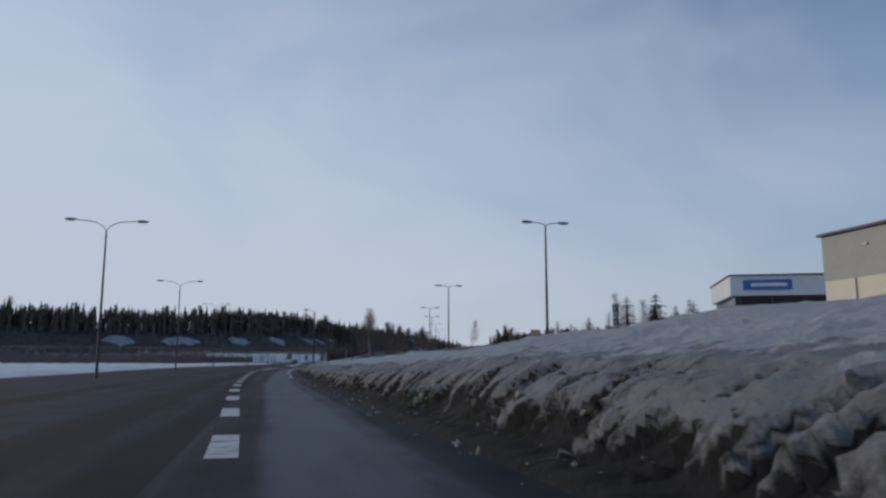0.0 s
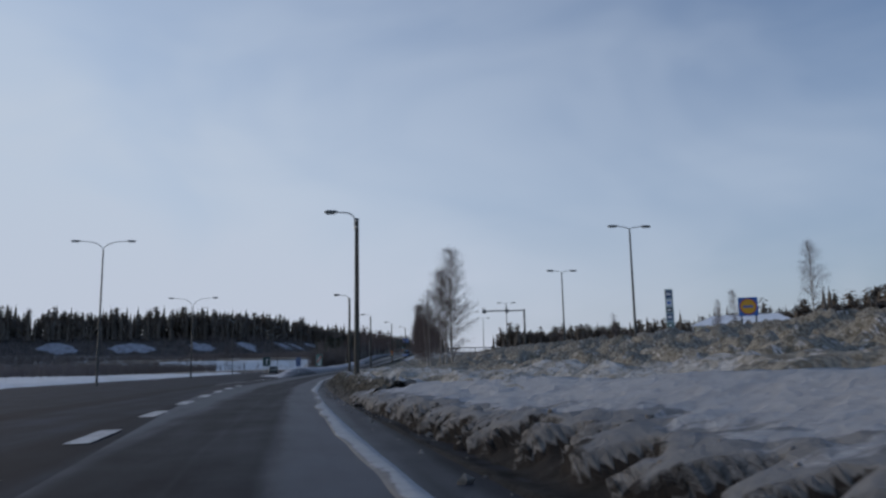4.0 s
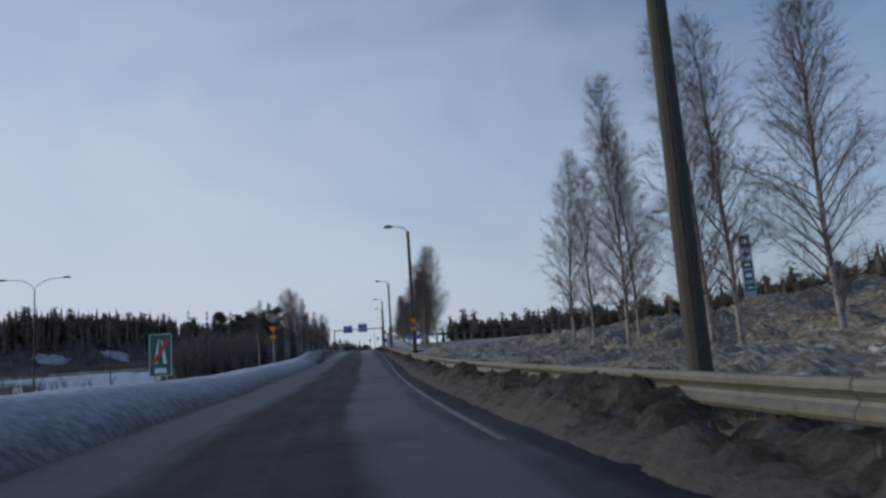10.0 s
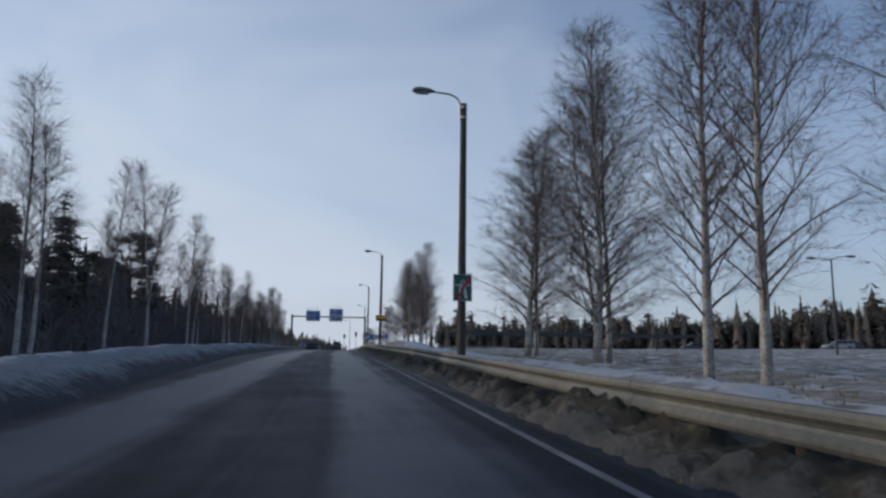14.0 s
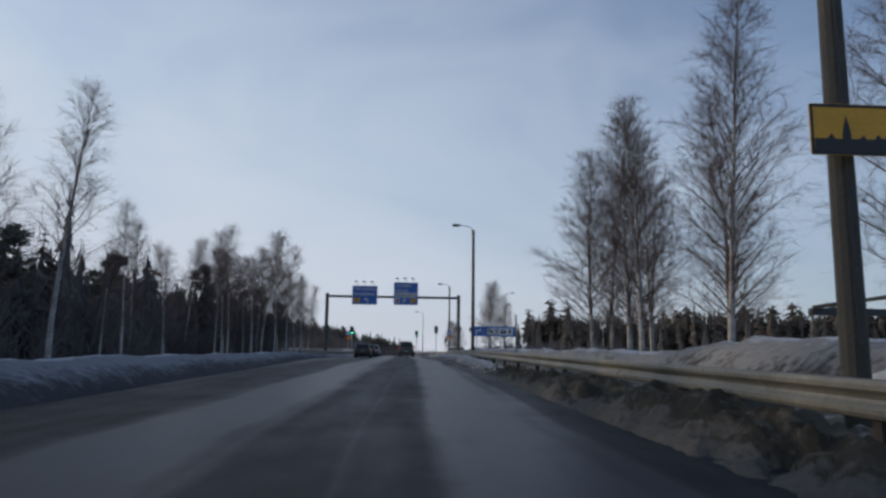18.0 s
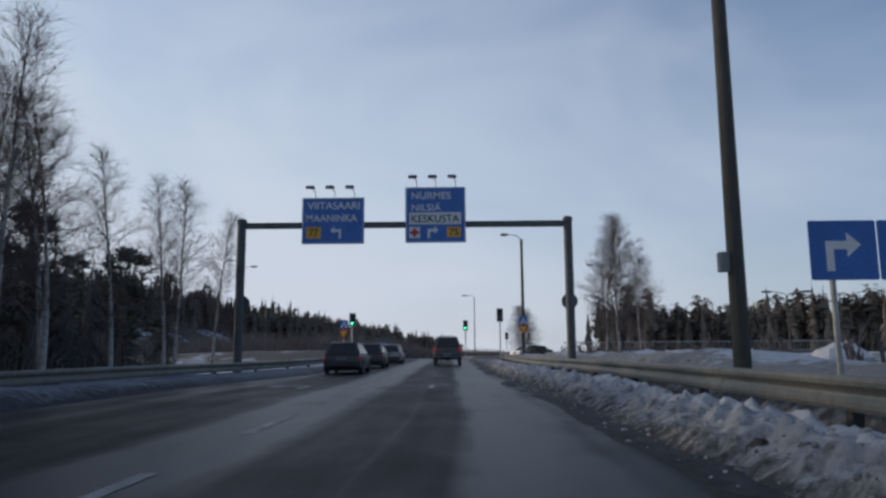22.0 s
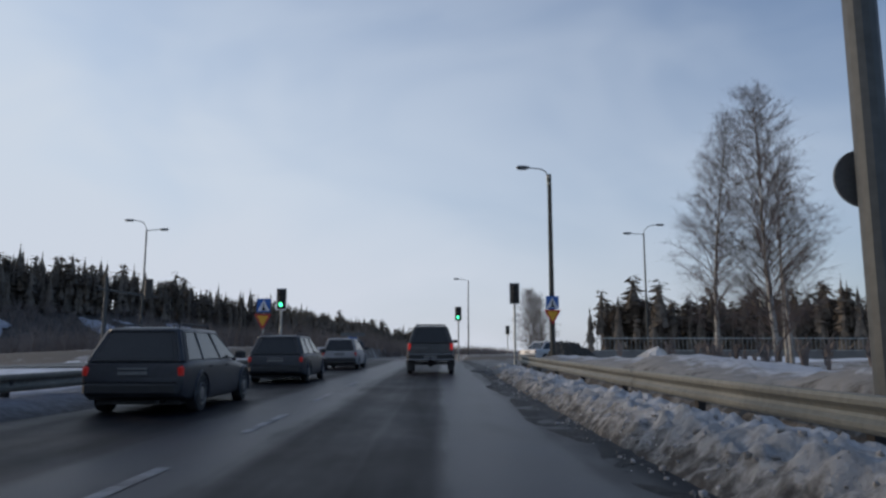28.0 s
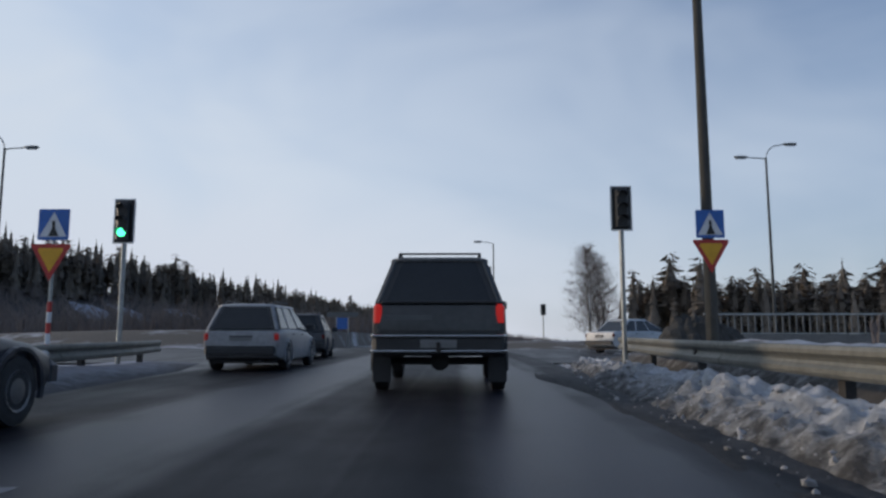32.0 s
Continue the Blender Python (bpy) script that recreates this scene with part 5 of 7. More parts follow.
# birches on the embankment beyond the bank
for k, (x, y, h, kd) in enumerate(((62, 62, 7.5, 4), (55, 90, 7.0, 5), (60, 112, 7.2, 6), (47, 128, 6.6, 4), (70, 140, 7.5, 5), (40, 150, 6.2, 6), (52, 165, 6.5, 4), (66, 20, 6.5, 6), (58, 8, 5.8, 5), (90, 100, 8.5, 4), (100, 130, 8.5, 6), (52, -8, 5.5, 4), (37, 30, 5.0, 5))):
    birch(x, y, ground_z(y, x - float(lane(y, 1))) - 0.2, h, kd, 61 * k, "young birches on the embankment", wide=1.25)
# left-hand birches in front of the forest
for k, (u, d, h, kd, wd) in enumerate(((191, -8.6, 8.6, 4, 1.2), (193.5, -9.2, 8.2, 5, 1.2), (202, -9.4, 9.0, 6, 1.1), (206, -8.6, 9.8, 4, 1.1), (211, -9.8, 9.8, 5, 1.2), (218, -9.0, 9.2, 6, 1.2), (223, -9.6, 8.8, 4, 1.2), (272.5, -11.8, 8.6, 6, 1.3), (277, -12.4, 9.2, 4, 1.4), (281, -12.0, 9.0, 6, 1.3), (285.5, -11.6, 10.0, 4, 1.4), (288.8, -12.6, 9.4, 6, 1.4), (291.8, -11.4, 9.0, 4, 1.3), (264, -12, 7.0, 4, 1.3), (257.5, -12.2, 6.5, 6, 1.3),
                                      (229, -10.4, 7.6, 5, 1.2), (236, -9.6, 8.0, 6, 1.2), (241.5, -9.9, 8.2, 4, 1.25), (243.5, -10.6, 8.0, 6, 1.2), (248.5, -9.8, 8.6, 6, 1.2), (254.5, -10.2, 6.2, 5, 1.1), (260, -10.6, 6.6, 4, 1.2), (267, -10.0, 7.0, 6, 1.1),
                                      (270, -10.5, 8.0, 5, 1.3), (275, -10.2, 8.2, 4, 1.3), (279, -11, 8.6, 6, 1.2), (283, -10.2, 9.6, 4, 1.3), (287.3, -10, 9.2, 6, 1.3), (290, -10.4, 8.2, 5, 1.3), (293.5, -10.2, 7.8, 4, 1.2),
                                      (297, -10, 7.6, 6, 1.2), (299.5, -10.6, 8.2, 5, 1.2), (303, -10.2, 7.6, 4, 1.2), (282, -13, 9.2, 2, .8), (245, -13.5, 9.2, 2, .8), (215, -13, 8.8, 0, .8), (274, -14, 9.6, 4, 1.2), (278.5, -15, 10.2, 6, 1.2), (284.5, -14.4, 10.4, 5, 1.3), (288, -15.5, 10.6, 4, 1.2), (292.5, -13.6, 10.0, 6, 1.2), (295.5, -15, 9.6, 5, 1.2), (266, -14.2, 9.0, 5, 1.2), (251, -13, 9.2, 4, 1.2), (233, -13, 9.4, 6, 1.2), (172, -9.5, 6.0, 5, 1.3), (198, -13, 8.2, 1, .8))):
    x, y, z = on_ground(u, d)
    birch(x, y, z - 0.1, h * (.84 if 255 < u < 283 else 1), kd, 83 * k, "birches along the forest edge", wide=wd)


def spruce_meshes(seed, h=9.0, width=1.5, tiers=24, clear=0.06):
    """Trunk and needle crown of a spruce: drooping ragged sprays round a stem."""
    rnd = random.Random(seed)
    tr, cr = Build(), Build()
    tr.tube([(0, 0, -.2), (0, 0, h * .5), (0, 0, h * .97)], [.014 * h, .009 * h, .012], 7)
    for t in range(tiers):
        f = clear + (1 - clear) * t / tiers
        z = h * (f + rnd.uniform(-.012, .012))
        ln = width * (1 - f) ** 0.72 * rnd.uniform(.75, 1.1) + 0.16
        n_ = 10 if f < .6 else 7
        for k in range(n_):
            w = 6.283 * (k + rnd.random() * .7) / n_ + t
            L = ln * rnd.uniform(.6, 1.12)
            c, s = math.cos(w), math.sin(w)
            drop = L * rnd.uniform(.18, .5)
            tip = Vector((c * L, s * L, z - drop))
            root = Vector((c * .03, s * .03, z + .05))
            side_ = Vector((-s, c, 0))
            for q in range(5):
                g0, g1 = q / 5, (q + 1) / 5
                a, b_ = root.lerp(tip, g0), root.lerp(tip, min(1, g1 + .08))
                wd = L * .36 * (1 - g0 * .65) * rnd.uniform(.7, 1.2)
                for sg in (-1, 1):
                    e = a.lerp(b_, .75) + side_ * (sg * wd) + Vector((0, 0, -wd * rnd.uniform(.2, .7)))
                    cr.face([tuple(a), tuple(b_), tuple(e)])
                hang = a.lerp(b_, .5) + Vector((rnd.uniform(-.05, .05), rnd.uniform(-.05, .05), -wd * rnd.uniform(.5, 1.0)))
                cr.face([tuple(a), tuple(b_), tuple(hang)])
    cr.tube([(0, 0, h * .93), (0, 0, h * 1.02)], [.03, .006], 5)
    return tr.mesh("trunk", BARK, True), cr.mesh("crown", NEEDLE)


def pine_meshes(seed, h=9.0, width=1.7):
    """Trunk, limbs and needle tufts of a pine."""
    rnd = random.Random(seed)
    tr, cr = Build(), Build()
    spine = curve_pts((0, 0, -.2), (0, 0, 1), h, 8, .03, rnd)
    tr.tube(spine, [.013 * h * (1 - .1 * k) for k in range(9)], 7)
    for t in range(34):
        f = rnd.uniform(.34, 1.0)
        i = min(int(f * 8), 7)
        p = Vector(spine[i]).lerp(Vector(spine[i + 1]), f * 8 - i)
        w = rnd.uniform(0, 6.283)
        ln = width * (1.25 - f) * rnd.uniform(.6, 1.1)
        br = curve_pts(tuple(p), (math.cos(w), math.sin(w), .45), ln, 3, .15, rnd, -.12)
        tr.tube(br, [.03, .022, .015, .01], 3, caps=False)
        for c in (br[2], br[3], br[3]):
            c = Vector(c) + Vector((rnd.uniform(-.2, .2), rnd.uniform(-.2, .2), rnd.uniform(-.1, .2)))
            for q in range(11):
                v = Vector((rnd.gauss(0, 1), rnd.gauss(0, 1), abs(rnd.gauss(.3, .7)))).normalized()
                sd = v.cross(Vector((rnd.random(), rnd.random(), rnd.random()))).normalized()
                r = rnd.uniform(.3, .55)
                cr.face([tuple(c - sd * .05), tuple(c + sd * .05), tuple(c + v * r + sd * .03), tuple(c + v * r - sd * .03)])
    return tr.mesh("trunk", BARK, True), cr.mesh("crown", PINE_NEEDLE)


CONIFERS = [spruce_meshes(31, 9, 1.35), spruce_meshes(32, 8.5, 1.15, 22), spruce_meshes(33, 9.5, 1.6, 24), pine_meshes(34), pine_meshes(35, 8.5, 1.9)]
made_conifer = {}


def conifer(x, y, z, h, kind, turn, group="roadside conifers", wide=1.0):
    own = (9, 8.5, 9.5, 9, 8.5)[kind]
    m = pose(x, y, z, 0, 0, turn) @ Matrix.Diagonal((h / own * wide, h / own * wide, h / own, 1))
    if kind not in made_conifer:
        t = tree_thing("spruce_tree" if kind < 3 else "pine_tree", CONIFERS[kind], ("trunk", "crown"), "dark green spruce with drooping branches" if kind < 3 else "dark green pine with tufted needles", "tree", group)
        t.matrix_basis = m
        made_conifer[kind] = t
        return t
    old = made_conifer[kind]
    keep = old.matrix_basis.copy()
    old.matrix_basis = Matrix()
    c = copy_thing(old, m)
    old.matrix_basis = keep
    return tagged(c, group=group)


rnd = random.Random(77)
for u, d, h, kd, wd in ((177.5, -9.95, 5.7, 0, .9), (180.2, -10.3, 5.5, 1, .95), (178.2, -8.1, 5.4, 2, .8), (181.1, -7.2, 4.7, 1, .8), (182.5, -16.2, 7.1, 2, .8), (188.9, -16.6, 6.5, 0, .9), (197.7, -21.5, 8.0, 2, .7),
                        (190, -12.6, 5.6, 1, .9), (195, -14.5, 6.4, 1, 1.0), (199, -12.5, 6.4, 3, 1.1), (206, -15, 6.6, 3, 1.2), (211, -14, 6.4, 4, 1.2), (216, -14.5, 6.6, 3, 1.2), (221, -15, 6.4, 4, 1.2), (226, -16, 6.8, 3, 1.2)):
    x, y, z = on_ground(u, d)
    conifer(x, y, z - .1, h, kd, rnd.uniform(0, 360), wide=wd)
for u, d, h, kd in ((204.8, -12.4, 8.3, 0), (208.5, -13.2, 7.4, 3), (218.5, -12.6, 8.2, 4), (222.5, -13.4, 8.6, 3), (228.5, -14, 8.4, 0), (299, -12.6, 5.4, 3), (301.5, -13.4, 5.8, 4), (303.5, -14.2, 5.6, 0), (306.5, -13.4, 5.2, 3),
                    (309, -14.6, 5.0, 2), (311.5, -16, 5.2, 1), (297, -14, 6.0, 2), (294, -13.2, 6.2, 3), (305, -17, 6.4, 0), (308.5, -19, 6.6, 4), (313, -19, 6.0, 2), (300, -17.5, 6.8, 2), (290, -14, 6.6, 0)):
    x, y, z = on_ground(u, d)
    conifer(x, y, z - .1, h, kd, 37 * u, wide=1.2)
for k in range(95):
    u = rnd.uniform(192, 300)
    d = -13.5 - rnd.random() * (4 + .2 * (u - 192))
    x, y, z = on_ground(u, d)
    kd = rnd.choice((0, 1, 2, 3, 4, 3, 4))
    conifer(x, y, z - .1, rnd.uniform(4.6, 6.8) + 0.03 * abs(d), kd, rnd.uniform(0, 360), "forest beside the road", 1.25)
# small spruces on the embankment
for x, y, h in ((59.5, 0, 4.6), (62.5, 4, 5.2), (66, 1, 5.6), (57.2, -3, 3.2), (56.5, 12, 6.6), (60.5, 14, 7.0), (62, 22, 6.0), (72, 20, 7.0), (75, 26, 7.5), (52.5, 18, 4.5)):
    conifer(x, y, ground_z(y, x - float(lane(y, 1))) - .2, h, rnd.choice((0, 1, 2)), rnd.uniform(0, 360), "small spruces on the embankment", 2.6)


RIDGE = [(20, 900), (-30, 700), (-62, 560), (-92, 480), (-140, 440), (-215, 400), (-330, 250), (-470, 60)]
RIGHT = [(560, 20), (420, 230), (300, 390), (200, 480), (125, 530), (72, 556)]
PATCHES = [(.522, 42, 30), (.477, 42, 30), (.434, 42, 24), (.384, 42, 20), (.366, 42, 13), (.332, 42, 20), (.56, 42, 26)]   # share along, metres in, length


def along(line, s, off, right_side):
    """x, y at a share s along a line and off metres behind it."""
    P = np.array(line, float)
    seg = np.hypot(*np.diff(P, axis=0).T)
    cum = np.r_[0, np.cumsum(seg)]
    q = np.clip(s, 0, 1) * cum[-1]
    i = min(np.searchsorted(cum, q, side="right") - 1, len(seg) - 1)
    # directions blend from corner to corner, so that the band stays whole
    def way(k):
        d_ = P[min(k + 1, len(P) - 1)] - P[max(k - 1, 0)]
        return d_ / np.hypot(*d_)
    f = (q - cum[i]) / seg[i]
    p = P[i] + (P[i + 1] - P[i]) * f
    w = way(i) * (1 - f) + way(i + 1) * f
    n_ = np.array([w[1], -w[0]]) if right_side else np.array([-w[1], w[0]])
    return p + n_ * off


def ridge_z(off, s):
    return (0.5 + 25 * float(ramp(off, -5, 80)) * (1 - .40 * float(ramp(1 - s, .45, 1.0)))) + 5 * float(ramp(1 - s, .45, .75))


def brush_z(off, s):
    if off > -14:
        return ridge_z(off, s)
    x, y = along(RIDGE, s, off, True)
    return ground_z(float(y), float(x - lane(float(y), 1))) - .1


def flat_z(line, right_side):
    """Height of the ground along a line, for what grows on it."""
    def zfun(off, s):
        x, y = along(line, s, off, right_side)
        return ground_z(float(y), float(x - lane(float(y), 1))) - .1
    return zfun


def right_z(off, s):
    x, y = along(RIGHT, s, off, False)
    return ground_z(float(y), float(x - lane(float(y), 1))) - .1


def far_forest(name, line, depth, count, hmin, hmax, zfun, seed, label, right_side, gaps=(), slim=1.0, cover_=None, grow=None, pines=.3, start=6):
    """Many small ragged conifers in one mesh, spread over a band that follows a line: drooping sprays round each stem."""
    rg = np.random.default_rng(seed)
    VV = []
    for k in range(count):
        s = rg.random()
        off = (start(s) if callable(start) else start) + rg.random() ** 1.1 * (depth(s) if callable(depth) else depth)
        if any(abs(s - a) * 1250 < ln * .7 + .25 * max(0, o - off) and off < o + 11 for a, o, ln in gaps):
            continue
        x, y = along(line, s, off, right_side)
        z = zfun(off, s) - .4
        h = rg.uniform(hmin, hmax) * (1.3 if rg.random() < .14 else 1.0)
        if grow:
            h *= grow(s)
        pine = rg.random() < pines
        n_ = 70
        f = rg.random(n_) ** .8
        a = rg.random(n_) * 6.283
        if pine:
            f = .36 + .62 * f
            w = h * rg.uniform(.12, .17) * slim
            r = w * np.sqrt(np.clip(1 - ((f - .62) / .42) ** 2, .05, 1)) * rg.uniform(.35, 1.15, n_)
            drop, wide = rg.uniform(-.03, .04, n_) * h, .22 + .3 * rg.random(n_)
        else:
            w = h * rg.uniform(.11, .16) * slim
            f = .04 + .96 * f
            r = w * (1 - f) ** .9 * rg.uniform(.55, 1.2, n_) + .12
            drop, wide = (.3 + .3 * rg.random(n_)) * r + .15, .22 + .2 * rg.random(n_)
        zt = z + h * f
        T = np.empty((n_ + 1, 3, 3))
        T[:n_, 0] = np.stack([x + .15 * r * np.cos(a), y + .15 * r * np.sin(a), zt + .035 * h], -1)
        T[:n_, 1] = np.stack([x + r * np.cos(a - wide), y + r * np.sin(a - wide), zt - drop], -1)
        T[:n_, 2] = np.stack([x + r * np.cos(a + wide), y + r * np.sin(a + wide), zt - drop * 1.2], -1)
        T[n_] = [(x - .12, y, z + h * .2), (x + .12, y, z + h * .2), (x, y, z + h * (1.0 if pine else 1.05))]
        # ragged inner skirts, so that the stand is dense
        rows_ = 3
        C = np.empty((rows_, 10, 3, 3))
        c8 = np.linspace(0, 6.283, 11) + rg.random()
        for q in range(rows_):
            z0, z1 = ((.42, .36, .97) if q == 0 else (.5, .52, .8) if q == 1 else (.58, .7, .95))[0::2] if pine else ((.03, .5), (.3, .75), (.55, .97))[q]
            rc = w * (.5 if pine else .66 * (1 - z0) ** .8) * rg.uniform(.55, 1.15, 11)
            rim = np.stack([x + rc * np.cos(c8), y + rc * np.sin(c8), z + h * (z0 + rg.uniform(-.05, .05, 11))], -1)
            rim[10] = rim[0]
            C[q, :, 0], C[q, :, 1], C[q, :, 2] = rim[:-1], rim[1:], (x, y, z + h * z1)
        VV.append(T.reshape(-1, 3))
        VV.append(C.reshape(-1, 3))
    V = np.concatenate(VV)
    me = bpy.data.meshes.new(name)
    me.from_pydata(V.tolist(), [], np.arange(len(V)).reshape(-1, 3).tolist())
    me.materials.append(cover_ or HAZED_NEEDLE)
    me.update()
    return tagged(new(name, me), label, "forest", kind="stuff")


def thicket(name, line, o0, o1, count, hmin, hmax, zfun, seed, label, right_side, gaps=(), thick=1.0, cover_=None):
    """Bare brown brushwood: thin upright stems with side twigs, in one mesh."""
    rg = np.random.default_rng(seed)
    V, F = [], []
    for k in range(count):
        s, off = rg.random(), rg.uniform(o0, o1)
        if any(abs(s - a) * 1250 < ln * (.25 + .25 * rg.random()) and o - 14 < off < o + 8 and rg.random() < .82 for a, o, ln in gaps):
            continue
        x, y = along(line, s, off, right_side)
        z = zfun(off, s)
        h = rg.uniform(hmin, hmax) * (.5 if any(abs(s - a) * 1250 < ln * .6 for a, o, ln in gaps) else 1)
        for j in range(7):
            a, ln = rg.random() * 6.28, h * rg.uniform(.45, 1)
            tx, ty = x + ln * .28 * math.cos(a), y + ln * .28 * math.sin(a)
            w = (.04 + .008 * h) * thick
            b0 = len(V)
            V += [(x - w * math.sin(a), y + w * math.cos(a), z - .3), (x + w * math.sin(a), y - w * math.cos(a), z - .3), (tx, ty, z + ln)]
            F.append((b0, b0 + 1, b0 + 2))
            for q in (.45, .7):
                mx_, my_, mz_ = x + (tx - x) * q, y + (ty - y) * q, z + ln * q
                a2 = rg.random() * 6.28
                b0 = len(V)
                V += [(mx_, my_, mz_ - w * 2), (mx_, my_, mz_), (mx_ + ln * .25 * math.cos(a2), my_ + ln * .25 * math.sin(a2), mz_ + ln * .28)]
                F.append((b0, b0 + 1, b0 + 2))
    me = bpy.data.meshes.new(name)
    me.from_pydata(V, [], F)
    me.materials.append(cover_ or SHRUB)
    me.update()
    return tagged(new(name, me), label, "brushwood", kind="stuff")


def hillside(name, line, depth, zfun, right_side, label):
    """The wooded slope that the far trees stand on."""
    rows = []
    for s in np.linspace(0, 1, 60):
        rows.append([(*map(float, along(line, s, o, right_side)), zfun(o, s) - (.6 if o > -20 else 6)) for o in (-30, -12, 0, 15, 30, 45, 60, 80, depth, depth + 60)])
    b = Build()
    b.loft(rows, caps=False, closed=False)
    return solid(name, b, HILL_FLOOR, label, kind="structure", smooth=True)


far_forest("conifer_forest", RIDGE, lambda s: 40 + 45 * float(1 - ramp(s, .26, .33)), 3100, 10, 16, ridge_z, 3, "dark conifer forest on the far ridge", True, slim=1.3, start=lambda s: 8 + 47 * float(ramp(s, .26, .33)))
thicket("brushwood", RIDGE, -70, 60, 20000, 2.6, 5.6, brush_z, 4, "bare brown brushwood below the conifers", True, PATCHES)
hillside("hillside", RIDGE, 95, ridge_z, True, "wooded hillside with patches of snow")
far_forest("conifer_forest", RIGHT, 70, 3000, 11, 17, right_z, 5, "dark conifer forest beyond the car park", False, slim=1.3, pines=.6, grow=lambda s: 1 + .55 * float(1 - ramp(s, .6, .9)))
thicket("brushwood", RIGHT, -14, 14, 5200, 5, 10.5, right_z, 6, "bare brushwood in front of the forest", False)
thicket("brushwood", [(-70, 330), (-150, 250), (-230, 120), (-260, 0)], 0, 60, 700, 2.5, 5, lambda off, s: 0.4, 8, "bare brown bushes on the flat ground", True)
thicket("brushwood", [(-16, 362), (-60, 372), (-115, 382)], 0, 70, 2600, 1.8, 3.8, flat_z([(-16, 362), (-60, 372), (-115, 382)], True), 17, "bare brown brushwood beyond the crossing road", True, thick=.7)
thicket("brushwood", [(-50, 120), (-62, 200), (-80, 290), (-98, 345)], 0, 55, 3600, 1.8, 3.8, flat_z([(-50, 120), (-62, 200), (-80, 290), (-98, 345)], False), 18, "bare brown brushwood beyond the main road", False, thick=.7)
for k, (s, o, ln) in enumerate(PATCHES):
    b = Build()
    rg = random.Random(k)
    rim_, mid_ = [], along(RIDGE, s, o, True)
    for a in np.linspace(0, 6.283, 17)[:-1]:
        ds, do = ln * .5 * math.cos(a) * rg.uniform(.7, 1.15) / 1250, 9 * math.sin(a) * rg.uniform(.45, 1.2)
        x, y = along(RIDGE, s + ds, o + do, True)
        rim_.append((float(x), float(y), ridge_z(o + do, s) - .1))
    top_ = [(p[0] * .8 + mid_[0] * .2, p[1] * .8 + mid_[1] * .2, p[2] * .8 + ridge_z(o, s) * .2 + .7) for p in rim_]
    b.loft([rim_, top_])
    solid("snow_patch", b, OLD_SNOW, "bluish snow patch on the wooded hillside", "snow patch", group="snow patches")

far_forest("young_forest", [(-11.0, 179), (-12.0, 205), (-13.2, 250), (-13.2, 302)], lambda s: 5 + 22 * s, 1350, 4.2, 6.6, lambda off, s: float(lane(179 + 123 * s, 2)) - 1.2, 12, "dense dark young forest behind the snow bank", False, cover_=YOUNG, start=.5, pines=.15, grow=lambda s: .70 + .30 * float(ramp(s, .05, .35)))
thicket("brushwood", [(-9.6, 176), (-10.6, 205), (-12.6, 260), (-12.2, 304)], 0, 10, 3600, 2.4, 5.2, lambda off, s: float(lane(176 + 128 * s, 2)) - .9, 13, "bare brown brushwood among the birches", False, thick=.42, cover_=YOUNG)

thicket("brushwood", [(-42, -5), (-60, 30), (-84, 70)], 0, 22, 160, 3.5, 6.5, lambda off, s: .3, 14, "bare brown bushes beyond the main road", False)
far_forest("conifer_forest", [(-52, 10), (-70, 40), (-95, 80)], 22, 60, 5, 8, lambda off, s: .3, 15, "small conifers beyond the main road", False)

thicket("brushwood", [(7.0, 262), (7.4, 300), (7.6, 328)], 0, 3.5, 130, .35, 1.0, lambda off, s: ground_z(262 + 66 * s, 7.4) + .25, 16, "low dark brush sticking out of the snow", True)

# ---- dry grass on the bank ----
def tufts(name, count, u0, u1, dfun, hmin, hmax, seed, label):
    rg = np.random.default_rng(seed)
    n_ = count
    U = rg.uniform(u0, u1, n_)
    D = dfun(rg, U)
    keep = rough2(U * 1.0, D * 1.3, 1.8) + rg.normal(0, .35, n_) > 0.05
    U, D = U[keep], D[keep]
    X, Y = spot(U, D)
    Z = land(U, D)
    V, F = [], []
    for x, y, z in zip(X, Y, Z):
        for j in range(6):
            a, h, w = rg.random() * 6.28, rg.uniform(hmin, hmax), 0.008 + rg.random() * .008
            lean = rg.uniform(.5, 1.8) * h
            ox, oy = rg.normal(0, .07, 2)
            b0 = len(V)
            V += [(x + ox - w * math.sin(a), y + oy + w * math.cos(a), z - .04), (x + ox + w * math.sin(a), y + oy - w * math.cos(a), z - .04), (x + ox + lean * math.cos(a), y + oy + lean * math.sin(a), z + h)]
            F.append((b0, b0 + 1, b0 + 2))
    me = bpy.data.meshes.new(name)
    me.from_pydata(V, [], F)
    me.materials.append(GRASS)
    me.update()
    return tagged(new(name, me), label, "grass", kind="stuff")


tufts("dry_grass", 22000, -18, 80, lambda rg, U: 2.9 + 17 * rg.random(len(U)) ** 1.3, .05, .17, 9, "dry yellow grass tufts on the snowy bank")
tufts("dry_grass", 11000, 60, 235, lambda rg, U: 2.6 + 13 * rg.random(len(U)) ** 2.0, .05, .15, 10, "dry grass tufts along the verge")

# ---- signs ----
def fit_words(name, words, x, z, width, height, material, parent, y):
    """Letters fitted into a width and cap height; x, z is their lower left corner."""
    ob = lettering(name, words, 1.0, material, parent, x, z, y)
    co = [v.co for v in ob.data.vertices]
    x0, x1, y1 = min(c.x for c in co), max(c.x for c in co), max(c.y for c in co if c.y < 0.76)
    for v in ob.data.vertices:
        v.co.x = (v.co.x - x0) * width / (x1 - x0)
        v.co.y *= height / y1
        v.co.z *= 1.0
    return ob


